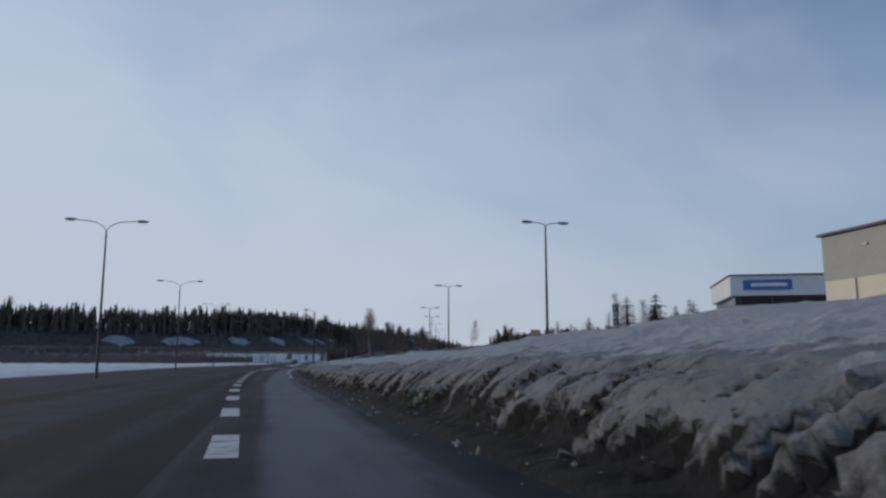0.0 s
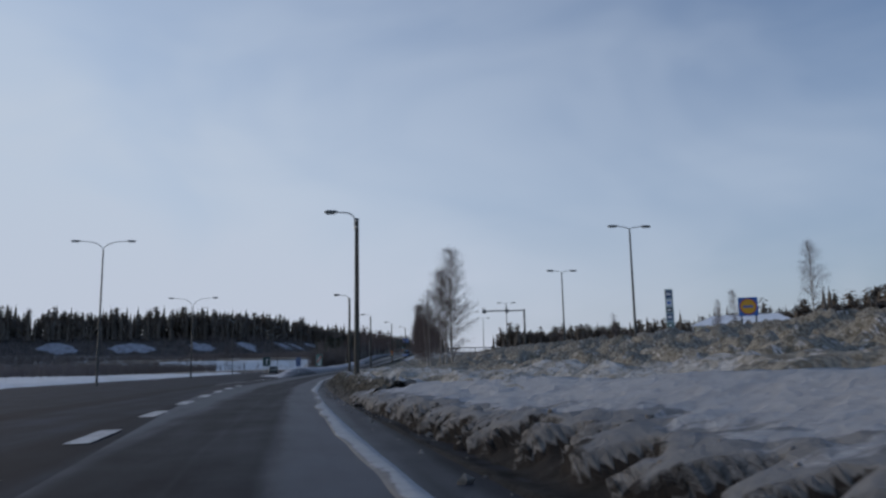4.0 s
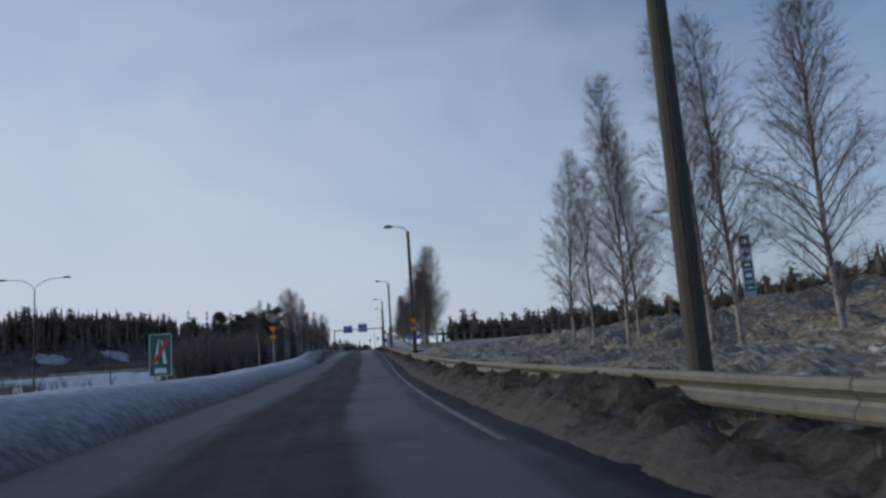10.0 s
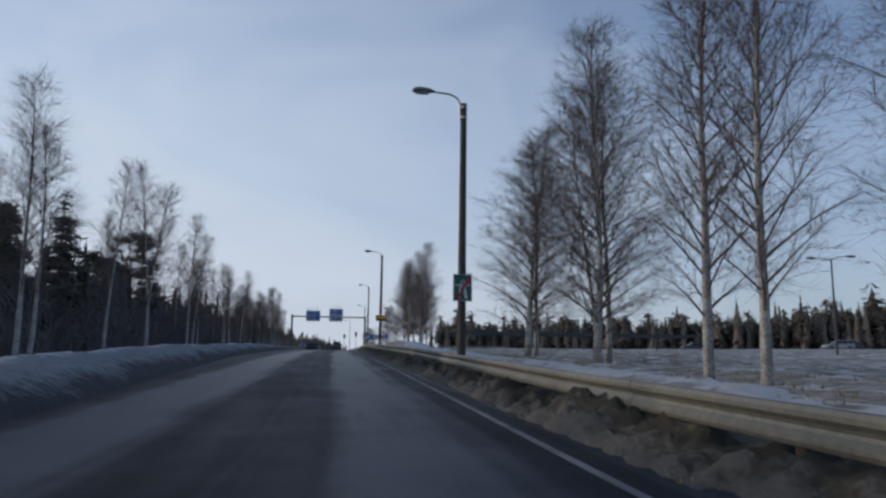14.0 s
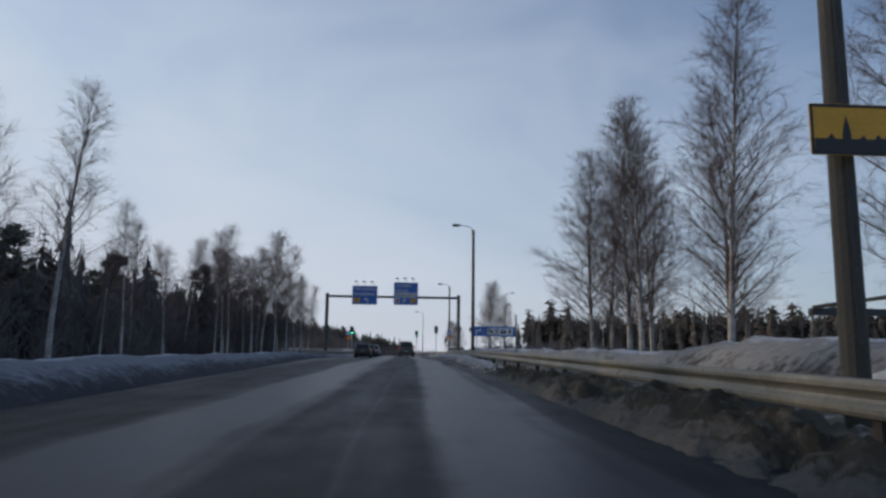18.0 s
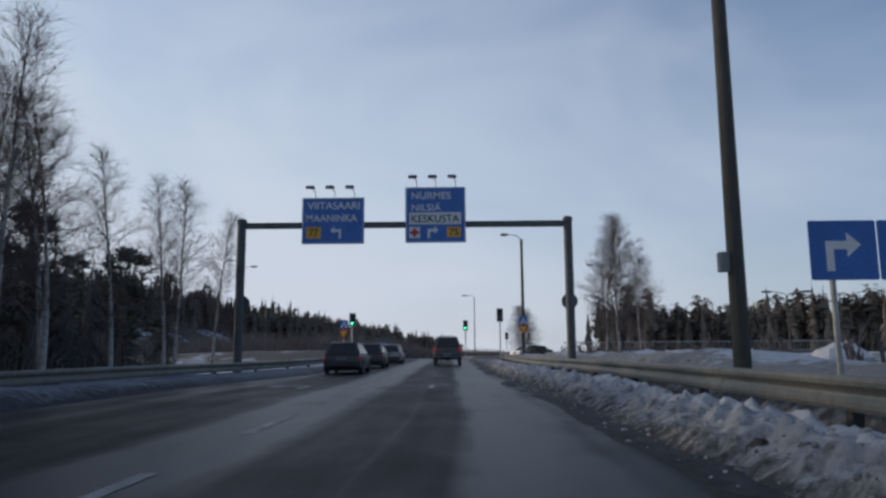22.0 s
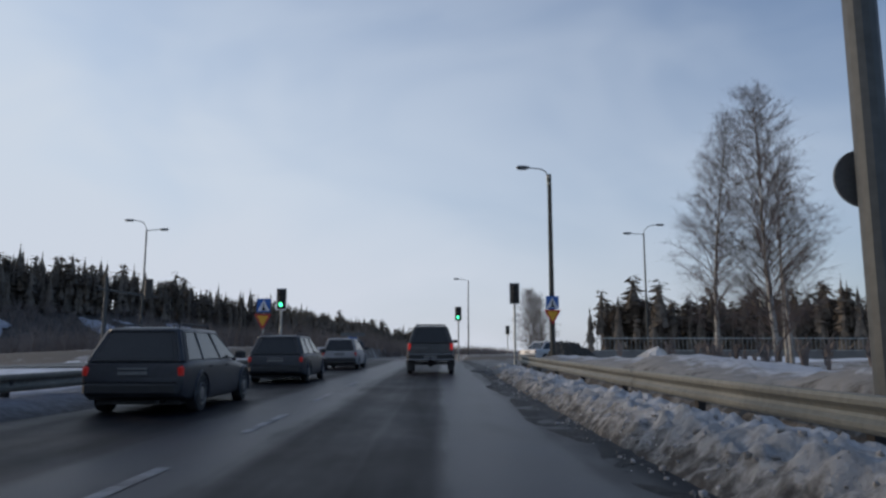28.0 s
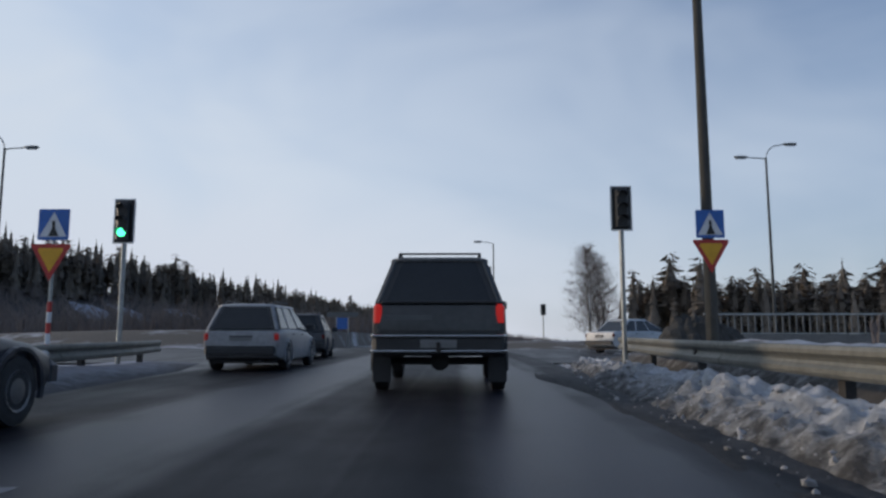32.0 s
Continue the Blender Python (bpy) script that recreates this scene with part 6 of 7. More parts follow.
def plate_part(name, parent, x0, x1, z0, z1, y, material, label="", thick=0.012, r=0.03):
    """A flat plate with rounded corners, facing -y."""
    out = []
    for cx, cz, a0 in ((x1 - r, z1 - r, 0), (x0 + r, z1 - r, 90), (x0 + r, z0 + r, 180), (x1 - r, z0 + r, 270)):
        out += [(cx + r * math.cos(radians(a0 + a)), cz + r * math.sin(radians(a0 + a))) for a in (0, 45, 90)]
    b = Build()
    b.prism(out, y, y + thick)
    return part(name, b, material, parent, label)


def shape_part(name, parent, outline, y, material, label="", thick=0.006):
    b = Build()
    b.prism(outline, y, y + thick)
    return part(name, b, material, parent, label)


def frame_part(name, parent, x0, x1, z0, z1, y, w, material):
    for a in ((x0, x1, z1 - w, z1), (x0, x1, z0, z0 + w), (x0, x0 + w, z0 + w, z1 - w), (x1 - w, x1, z0 + w, z1 - w)):
        shape_part(name, parent, [(a[0], a[2]), (a[1], a[2]), (a[1], a[3]), (a[0], a[3])], y, material)


def turn_arrow(parent, x, z, s, y, left):
    k = -1 if left else 1
    q = lambda pts: [(x + k * px * s, z + pz * s) for px, pz in (pts if k > 0 else pts[::-1])]  # noqa: E731
    shape_part("arrow", parent, q([(-.5, -.5), (-.28, -.5), (-.28, .12), (.1, .12), (.1, -.1), (.5, .25), (.1, .6), (.1, .36), (-.5, .36)]), y, WHITE, "white turn arrow")


gantry = thing("sign_gantry", "grey steel gantry with two blue direction signs over the road", "road sign", pose(0, 299.3, 0))
for x, base in ((-7.75, 4.6), (4.80, 4.9)):
    b = Build()
    b.tube([(x, 0, base), (x, 0, 11.1)], 0.165, 14)
    b.tube([(x, 0, base), (x, 0, base + 0.06)], 0.30, 14)
    p = part("gantry_post", b, GANTRY_STEEL, gantry)
    b = Build()
    b.tube([(x, 0, 11.08), (x, 0, 11.2), (x, 0, 11.26)], [.19, .19, .10], 14)
    part("cap", b, GANTRY_STEEL, p)
b = Build()
b.box((-1.47, 0, 10.98), (12.5, 0.20, 0.22), bevel=0.03)
part("gantry_beam", b, GANTRY_STEEL, gantry)
for x, z in ((4.80, 8.0), (-7.75, 8.0)):
    b = Build()
    b.tube([(x + .02, .22, z), (x + .02, .25, z)], 0.31, 24)
    part("round_sign_back", b, SIGN_BACK, gantry, "back of a round traffic sign")


def lamp_arms(parent, xs, z):
    for x in xs:
        b = Build()
        b.tube([(x, -.1, z - .1), (x, -.12, z + .26), (x - .08, -.45, z + .34)], 0.018, 6)
        a = part("floodlight_arm", b, STEEL, parent)
        b = Build()
        b.box((x - .13, -.55, z + .36), (0.34, 0.24, 0.09), bevel=0.03)
        part("floodlight", b, LAMP_GREY, a)


s1 = plate_part("left_sign", gantry, -5.37, -2.99, 10.20, 12.0, -0.30, BLUE, "blue direction sign with white place names")
frame_part("border", s1, -5.35, -3.01, 10.22, 11.98, -0.306, 0.025, WHITE)
fit_words("place_name", "VIITASAARI", -5.17, 11.56, 2.0, 0.27, WHITE, s1, -0.306)
fit_words("place_name", "MAANINKA", -5.21, 11.07, 1.95, 0.27, WHITE, s1, -0.306)
shape_part("route_plate", s1, [(-5.2, 10.42), (-4.64, 10.42), (-4.64, 10.86), (-5.2, 10.86)], -0.306, YELLOW, "yellow route number plate")
fit_words("route_number", "77", -5.1, 10.50, 0.36, 0.28, BLACK, s1, -0.312)
turn_arrow(s1, -4.08, 10.62, 0.42, -0.306, True)
s2 = plate_part("right_sign", gantry, -1.42, 0.88, 10.22, 12.38, -0.30, BLUE, "blue direction sign with white place names")
frame_part("border", s2, -1.40, 0.86, 10.24, 12.36, -0.306, 0.025, WHITE)
fit_words("place_name", "NURMES", -1.18, 11.92, 1.5, 0.27, WHITE, s2, -0.306)
fit_words("place_name", "NILSIÄ", -1.18, 11.46, 1.12, 0.27, WHITE, s2, -0.306)
shape_part("town_panel", s2, [(-1.27, 10.93), (.71, 10.93), (.71, 11.39), (-1.27, 11.39)], -0.306, WHITE, "white panel")
fit_words("place_name", "KESKUSTA", -1.18, 11.01, 1.82, 0.29, BLACK, s2, -0.312)
shape_part("hospital_panel", s2, [(-1.27, 10.40), (-.86, 10.40), (-.86, 10.83), (-1.27, 10.83)], -0.306, WHITE, "white panel")
shape_part("cross", s2, [(-1.13, 10.45), (-1.0, 10.45), (-1.0, 10.55), (-.90, 10.55), (-.90, 10.68), (-1.0, 10.68), (-1.0, 10.78), (-1.13, 10.78), (-1.13, 10.68), (-1.23, 10.68), (-1.23, 10.55), (-1.13, 10.55)], -0.312, RED, "red cross")
turn_arrow(s2, -.36, 10.60, 0.42, -0.306, False)
shape_part("route_plate", s2, [(.16, 10.43), (.69, 10.43), (.69, 10.82), (.16, 10.82)], -0.306, YELLOW, "yellow route number plate")
fit_words("route_number", "75", .25, 10.50, 0.36, 0.26, BLACK, s2, -0.312)
lamp_arms(s1, (-4.9, -4.15, -3.4), 12.0)
lamp_arms(s2, (-1.0, -.25, .50), 12.38)


def posts(parent, xs, y, z0, z1, r=0.035, material=None):
    for x in xs:
        b = Build()
        b.tube([(x, y, z0), (x, y, z1)], r, 8)
        part("post", b, material or STEEL, parent)


# services sign
sv = thing("services_sign", "wide blue sign with a turn arrow and white symbols", "road sign", pose(0, 279.6, 0))
posts(sv, (4.62, 5.42, 6.28, 7.08), 0.06, 5.0, 7.0)
p = plate_part("arrow_panel", sv, 4.36, 5.12, 6.62, 7.30, 0, BLUE, r=.02)
turn_arrow(p, 4.74, 6.92, 0.40, -0.006, False)
p = plate_part("symbol_panel", sv, 5.14, 7.36, 6.62, 7.30, 0, BLUE, r=.02)
shape_part("white_field", p, [(5.34, 6.72), (7.14, 6.72), (7.14, 7.20), (5.34, 7.20)], -.006, WHITE)
shape_part("animal_symbol", p, [(5.42, 6.76), (5.47, 6.76), (5.48, 6.90), (5.66, 6.90), (5.68, 6.76), (5.73, 6.76), (5.73, 7.0), (5.52, 7.04), (5.52, 7.14), (5.40, 7.12), (5.40, 7.04), (5.44, 7.0)], -.012, BLACK)
shape_part("cutlery_symbol", p, [(5.84, 6.76), (5.90, 6.76), (6.14, 7.12), (6.08, 7.16)], -.012, BLACK)
shape_part("cutlery_symbol", p, [(6.08, 6.76), (6.14, 6.76), (5.90, 7.16), (5.84, 7.12)], -.018, BLACK)
shape_part("caravan_symbol", p, [(6.26, 6.82), (6.62, 6.82), (6.66, 6.88), (6.62, 7.10), (6.36, 7.12), (6.26, 7.04)], -.012, BLACK)
shape_part("caravan_window", p, [(6.36, 6.98), (6.56, 6.98), (6.56, 7.06), (6.36, 7.06)], -.018, WHITE)
shape_part("activity_symbol", p, [(6.80, 6.76), (6.86, 6.76), (6.96, 6.96), (7.06, 6.78), (7.10, 6.80), (6.98, 7.02), (6.92, 7.16), (6.86, 7.14)], -.012, BLACK)

# place-name sign before the birches
pn = thing("place_name_sign", "small blue place-name sign on two posts", "road sign", pose(.28, 169.8, 0))
posts(pn, (4.32, 5.42), 0.05, 2.0, 3.6)
p = plate_part("panel", pn, 4.18, 5.56, 3.20, 3.63, 0, BLUE, r=.02)
frame_part("border", p, 4.20, 5.54, 3.22, 3.61, -.005, .012, WHITE)
fit_words("place_name", "SIILINJÄRVI", 4.30, 3.31, 1.14, 0.20, WHITE, p, -.006)


def triangle(cx, top, w):
    h = w * .88
    return [(cx, top - h), (cx + w / 2 - .02, top - .04), (cx + w / 2 - .04, top), (cx - w / 2 + .04, top), (cx - w / 2 + .02, top - .04)]


def yield_part(parent, cx, top, w, y):
    p = shape_part("yield_sign", parent, triangle(cx, top, w), y, RED, "red and yellow triangular yield sign", .012)
    shape_part("yellow_field", p, triangle(cx, top - .10 * w, w * .66), y - .005, YELLOW)
    return p


def crossing_part(parent, cx, top, w, y):
    p = plate_part("crossing_sign", parent, cx - w / 2, cx + w / 2, top - w, top, y, BLUE, "blue square crossing sign with a white triangle", r=.02)
    shape_part("white_triangle", p, [(cx - .44 * w, top - .90 * w), (cx + .44 * w, top - .90 * w), (cx, top - .10 * w)], y - .005, WHITE)
    shape_part("black_symbol", p, [(cx - .16 * w, top - .88 * w), (cx - .04 * w, top - .62 * w), (cx - .05 * w, top - .38 * w), (cx + .05 * w, top - .38 * w), (cx + .06 * w, top - .62 * w), (cx + .18 * w, top - .88 * w)][::1], y - .010, BLACK)
    return p


# signs fixed to lamp poles and posts
sg = thing("yield_sign", "yellow and red yield sign with small plate on lamp pole", "road sign", pose(0, 149.12, 0))
yield_part(sg, 3.88, 3.95, .62, 0)
p = plate_part("plate", sg, 3.70, 4.06, 3.14, 3.34, 0, YELLOW, r=.015)
sg = thing("yield_sign", "yellow and red yield sign on a post in the snow", "road sign", pose(0, 150.0, 0))
yield_part(sg, -5.3, 4.05, .62, 0)
plate_part("plate", sg, -5.48, -5.12, 3.24, 3.44, 0, YELLOW, r=.015)
posts(sg, (-5.3,), .05, .2, 3.95)
sg = thing("motorway_end_sign", "green motorway sign with a red diagonal bar on a lamp pole", "road sign", pose(.1, 190.25, 0))
p = plate_part("panel", sg, 3.30, 3.86, 4.72, 5.52, 0, GREEN, r=.02)
frame_part("border", p, 3.315, 3.845, 4.735, 5.505, -.005, .012, WHITE)
shape_part("carriageway", p, [(3.42, 4.80), (3.50, 4.80), (3.56, 5.36), (3.54, 5.36)], -.006, WHITE)
shape_part("carriageway", p, [(3.64, 4.80), (3.74, 4.80), (3.62, 5.36), (3.60, 5.36)], -.006, WHITE)
shape_part("bridge", p, [(3.36, 5.18), (3.80, 5.18), (3.80, 5.21), (3.36, 5.21)], -.009, WHITE)
shape_part("red_bar", p, [(3.36, 4.78), (3.44, 4.76), (3.82, 5.40), (3.76, 5.46)], -.012, RED)
sg = thing("motorway_end_sign", "large green motorway sign with a red bar in the snow", "road sign", pose(0, 141.2, 0))
p = plate_part("panel", sg, -10.7, -9.5, 1.25, 3.5, 0, GREEN, r=.04)
frame_part("border", p, -10.67, -9.53, 1.28, 3.47, -.006, .03, WHITE)
shape_part("carriageway", p, [(-10.45, 1.9), (-10.28, 1.9), (-10.16, 3.2), (-10.2, 3.2)], -.007, WHITE)
shape_part("carriageway", p, [(-9.96, 1.9), (-9.76, 1.9), (-10.02, 3.2), (-10.06, 3.2)], -.007, WHITE)
shape_part("red_bar", p, [(-10.55, 1.95), (-10.4, 1.85), (-9.65, 3.1), (-9.8, 3.2)], -.013, RED)
shape_part("caption_bar", p, [(-10.4, 1.42), (-9.8, 1.42), (-9.8, 1.68), (-10.4, 1.68)], -.007, WHITE)
posts(sg, (-10.4, -9.8), .06, -.2, 3.3, .05)
sg = thing("direction_sign", "dark green direction sign beside the main road", "road sign", pose(-15.5, 121, 0, 0, 0, 12))
p = plate_part("panel", sg, -.65, .65, 1.35, 2.85, 0, DARK_GREEN, r=.04)
shape_part("arrow", p, [(-.05, 1.6), (.08, 1.6), (.10, 2.2), (.30, 2.45), (.02, 2.6), (-.10, 2.3)], -.007, WHITE)
posts(sg, (-.4, .4), .06, -.4, 2.7, .05)
sg = thing("built_up_area_sign", "yellow sign with a black town skyline on a lamp pole", "road sign", pose(0, 235.05, 0))
p = plate_part("panel", sg, 3.40, 4.30, 6.72, 7.24, 0, YELLOW, r=.02)
frame_part("border", p, 3.405, 4.295, 6.725, 7.235, -.005, .028, BLACK)
shape_part("skyline", p, [(3.44 + q, 6.755 + r) for q, r in ((0, 0), (.82, 0), (.82, .14), (.77, .19), (.72, .14), (.67, .14), (.64, .18), (.60, .13), (.52, .13), (.49, .17), (.45, .13), (.37, .13), (.36, .22), (.325, .36), (.29, .22), (.28, .13), (.21, .13), (.17, .18), (.12, .13), (0, .13))], -.006, BLACK)
sg = thing("chevron_sign", "narrow blue sign with white chevrons at the snowy nose", "road sign", pose(-2.6, 87.5, 0))
p = plate_part("panel", sg, -.32, .32, 1.15, 2.30, 0, DIM_BLUE, r=.03)
for z in (1.25, 1.60, 1.95):
    shape_part("chevron", p, [(-.28, z), (0, z + .16), (.28, z), (.28, z + .14), (0, z + .30), (-.28, z + .14)], -.006, DIM_WHITE)
posts(sg, (0,), .05, -.2, 2.1)
sg = thing("crossing_sign", "blue crossing sign over a yield sign on a lamp pole", "road sign", pose(0, 326.7, 0))
crossing_part(sg, 5.66, 9.04, .60, 0)
yield_part(sg, 5.66, 8.40, .80, -.01)
sg = thing("crossing_sign", "blue crossing sign over a yield sign on a striped post", "road sign", pose(0, 325.0, 0))
crossing_part(sg, -7.47, 8.78, .60, 0)
yield_part(sg, -7.49, 8.10, .80, -.01)
posts(sg, (-7.47,), .05, 7.0, 8.6)
for k in range(8):
    b = Build()
    b.tube([(-7.47, .05, 5.4 + .2 * k), (-7.47, .05, 5.6 + .2 * k)], .045, 10)
    part("post_band", b, RED if k % 2 else WHITE, sg)


def traffic_light(x, y, base, top, turn, lit, label):
    t = thing("traffic_light", label, "traffic light", pose(x, y, base, 0, 0, turn), group="traffic lights")
    h = top - base
    b = Build()
    b.tube([(0, .06, 0), (0, .06, h - .9)], .055, 10)
    part("post", b, STEEL, t)
    plate_part("backboard", t, -.24, .24, h - 1.02, h, 0, BLACK, "black backboard with a pale rim", .02, .07)
    frame_part("rim", t, -.24, .24, h - 1.02, h, -.004, .028, WHITE)
    b = Build()
    b.box((0, -.06, h - .51), (.28, .12, .86), bevel=.03)
    head = part("signal_head", b, BLACK, t)
    for k, z in enumerate((h - .24, h - .51, h - .78)):
        b = Build()
        b.tube([(0, -.12, z), (0, -.135, z)], .095, 16)
        part("signal_lens", b, GREEN_LAMP if lit and k == 2 else BLACK, head)
        b = Build()
        for a in np.linspace(0, math.pi, 9)[:-1]:
            a2 = a + math.pi / 8
            q = [(.11 * math.cos(a), -.12, z + .11 * math.sin(a)), (.11 * math.cos(a2), -.12, z + .11 * math.sin(a2)), (.11 * math.cos(a2), -.27, z + .09 * math.sin(a2)), (.11 * math.cos(a), -.27, z + .09 * math.sin(a))]
            b.face(q)
        part("hood", b, BLACK, head)
    return t


traffic_light(3.97, 327.5, 5.4, 9.74, 0, False, "traffic light with a dark face on a grey post")
traffic_light(-7.20, 327.4, 5.3, 9.46, 0, True, "traffic light showing green on a grey post")
traffic_light(1.7, 345.5, 5.7, 9.85, -12, True, "traffic light showing green across the junction")
traffic_light(8.2, 378, 5.9, 9.9, 0, False, "distant traffic light across the junction")
mast = thing("traffic_light_mast", "dark mast with an arm carrying a traffic light", "traffic light", pose(-15.6, 327.4, 4.7))
b = Build()
b.tube([(0, 0, 0), (0, 0, 5.3)], [.11, .09], 10)
part("mast", b, DARK_STEEL, mast)
b = Build()
b.tube([(-.4, 0, 4.75), (2.4, .2, 4.35)], .05, 8)
part("arm", b, DARK_STEEL, mast)
b = Build()
b.box((2.0, .1, 4.75), (.34, .26, .95), bevel=.04)
part("signal_head", b, BLACK, mast)

# cantilever with two round signs on the embankment
cant = thing("cantilever_sign", "dark cantilever post with two round signs and small lamps", "road sign", pose(0, 81.2, 0))
b = Build()
b.tube([(26.35, 0, ground_z(83, 23.5) - .3), (26.35, 0, 7.45)], [.13, .11], 10)
part("post", b, DARK_STEEL, cant)
b = Build()
b.tube([(26.4, 0, 7.32), (21.4, 0, 7.32)], .075, 8)
part("arm", b, DARK_STEEL, cant)
for x in (21.5, 24.25):
    b = Build()
    b.tube([(x, -.10, 7.28), (x, -.13, 7.28)], .26, 20)
    d_ = part("round_sign", b, SIGN_BACK, cant)
    b = Build()
    b.tube([(x, 0, 7.35), (x, .02, 7.68), (x - .1, .3, 7.72)], .015, 5)
    b.box((x - .12, .36, 7.72), (.28, .2, .07), bevel=.02)
    part("floodlight", b, LAMP_GREY, d_)

# two bare steel posts behind the rail
for x in (4.95, 5.75):
    b = Build()
    b.tube([(x, 264.0, 4.6), (x, 264.0, 7.05)], .035, 8)
    b.tube([(x, 264.0, 7.04), (x, 264.0, 7.08)], .04, 8)
    solid("steel_post", b, SIGN_BACK, "bare steel post standing in the snow", "post", group="bare posts")


# ---- vehicles ----
def ring_at(y, w, zb, zt, r=.10):
    """A rounded cross-section of a car body: sills, bulged flanks and soft shoulders."""
    half = [(w - r * .9, zb), (w - r * .35, zb + r * .3), (w * .985, zb + r), (w * 1.004, zb + (zt - zb) * .45), (w * .995, zt - r * 1.4)]
    half += [(w - r + r * .97 * math.cos(a), zt - r + r * math.sin(a)) for a in (.35, .8, 1.2, 1.571)]
    return [(-x, y, z) for x, z in half] + [(x, y, z) for x, z in half[::-1]]


def car(name, label, category, at, paint, L, W, H, belt, clear, wheel, style, lights=True, group="cars on the road"):
    """A car with its tail at y = 0, pointing along +y. style: wagon, suv, sedan."""
    t = thing(name, label, category, at, group=group)
    w = W / 2
    k = L / 4.5
    b = Build()
    hood = belt - (.06 if style != "suv" else .02)
    st = [(0.0, w * .88, clear + .20, belt - .26), (.05 * k, w * .95, clear + .10, belt - .05), (.22 * k, w * .99, clear + .04, belt), (1.0 * k, w, clear, belt), (2.4 * k, w, clear, belt - .005),
          (3.15 * k, w, clear, hood), (3.9 * k, w * .97, clear + .02, hood - .09), (4.32 * k, w * .88, clear + .08, hood - .18), (4.5 * k, w * .72, clear + .18, hood - .30)]
    b.loft([ring_at(*s) for s in st])
    part("body", b, paint, t, smooth="edges")
    # glasshouse
    if style == "suv":
        lo, hi = (.05 * k, 3.05 * k, w * .95), (.34 * k, 2.45 * k, w * .72)
    elif style == "sedan":
        lo, hi = (.55 * k, 3.25 * k, w * .93), (1.15 * k, 2.35 * k, w * .70)
    else:
        lo, hi = (.07 * k, 3.30 * k, w * .94), (.36 * k, 2.40 * k, w * .72)
    zr_ = H - .07

    def level(a, z, c=.10):
        y0, y1, hw = a
        return [(-hw + c, y0, z), (hw - c, y0, z), (hw, y0 + c, z), (hw, y1 - c, z), (hw - c, y1, z), (-hw + c, y1, z), (-hw, y1 - c, z), (-hw, y0 + c, z)]

    b = Build()
    b.loft([level(lo, belt - .02), level(hi, zr_)])
    cabin = part("cabin", b, TRIM, t, "dark window surrounds")
    ra, rb_ = [Vector(p) for p in level(lo, belt - .02)], [Vector(p) for p in level(hi, zr_)]
    for nm, i in (("rear_window", 0), ("side_window", 2), ("windscreen", 4), ("side_window", 6)):
        q = [ra[i], ra[i + 1], rb_[i + 1], rb_[i]]
        mid_ = sum(q, Vector()) / 4
        nrm = (q[1] - q[0]).cross(q[3] - q[0]).normalized()
        q = [mid_ + (p - mid_) * .9 for p in q]
        b = Build()
        b.loft([[tuple(p - nrm * .01) for p in q], [tuple(p + nrm * .006) for p in q]])
        part(nm, b, GLASS, cabin, "dark tinted glass")
    b = Build()
    b.loft([level((hi[0] - .03, hi[1] + .04, hi[2] + .02), zr_ - .015), level((hi[0] - .03, hi[1] + .03, hi[2] + .012), zr_ + .012), level((hi[0] - .005, hi[1], hi[2] - .02), zr_ + .038),
            level((hi[0] + .08, hi[1] - .10, hi[2] - .09), H - .014), level((hi[0] + .26, hi[1] - .3, hi[2] - .24), H)])
    part("roof", b, paint, t, smooth="edges")
    for sx in (-1, 1):
        for f0, f1, r in ((0, 0, .055), (.30, .34, .03), (.62, .72, .03), (1, 1, .04)):
            y0, y1 = lo[0] + (lo[1] - lo[0]) * f0, hi[0] + (hi[1] - hi[0]) * f1
            b = Build()
            inset = .06 if f0 in (0, 1) else 0.0
            sh = (.05 if f0 == 0 else -.05 if f0 == 1 else 0)
            b.tube([(sx * (lo[2] - inset), y0 + sh, belt - .04), (sx * (hi[2] - inset), y1 + sh, zr_)], r, 6)
            part("pillar", b, paint, t)
    # hatch below the window, bumpers and lamps
    b = Build()
    b.box((0, -.03, clear + (.13 if style == "suv" else .25)), (W * .95 if style == "suv" else W * .90, .16 if style == "suv" else .12, .21 if style == "suv" else .17), bevel=.05)
    bump_ = part("rear_bumper", b, TRIM, t)
    if style == "suv":
        for z in (clear + .03, clear + .23):
            b = Build()
            b.tube([(-w * .97, .02, z), (-w * .93, -.115, z), (w * .93, -.115, z), (w * .97, .02, z)], .022, 8)
            part("chrome_bar", b, CHROME, bump_, "dull chrome strip")
    b = Build()
    b.box((0, 4.45 * k, clear + .25), (W * .86, .22, .22), bevel=.06)
    part("front_bumper", b, paint, t)
    pz = clear + (.13 if style == "suv" else .50)
    b = Build()
    b.box((0, -.12 if style == "suv" else -.005, pz), (.48, .015, .11), bevel=.004)
    part("number_plate", b, PLATE, t, "pale blank plate")
    for sx in (-1, 1):
        b = Build()
        lz = belt - (.16 if style == "suv" else .17)
        b.box((sx * w * .89, .045, lz), (.11 if style == "suv" else .10, .10, .25 if style == "suv" else .15), bevel=.03)
        part("tail_lamp", b, TAIL_OFF if not lights else TAIL if style == "suv" else TAIL_DIM, t)
        b = Build()
        b.box((sx * (w + .10), 2.9 * k, belt + .06), (.20, .10, .14), bevel=.03)
        part("wing_mirror", b, TRIM, t)
        b = Build()
        b.box((sx * (w * .62), 4.36 * k, hood - .24), (.34, .14, .14), bevel=.03)
        part("headlamp", b, LENS, t)
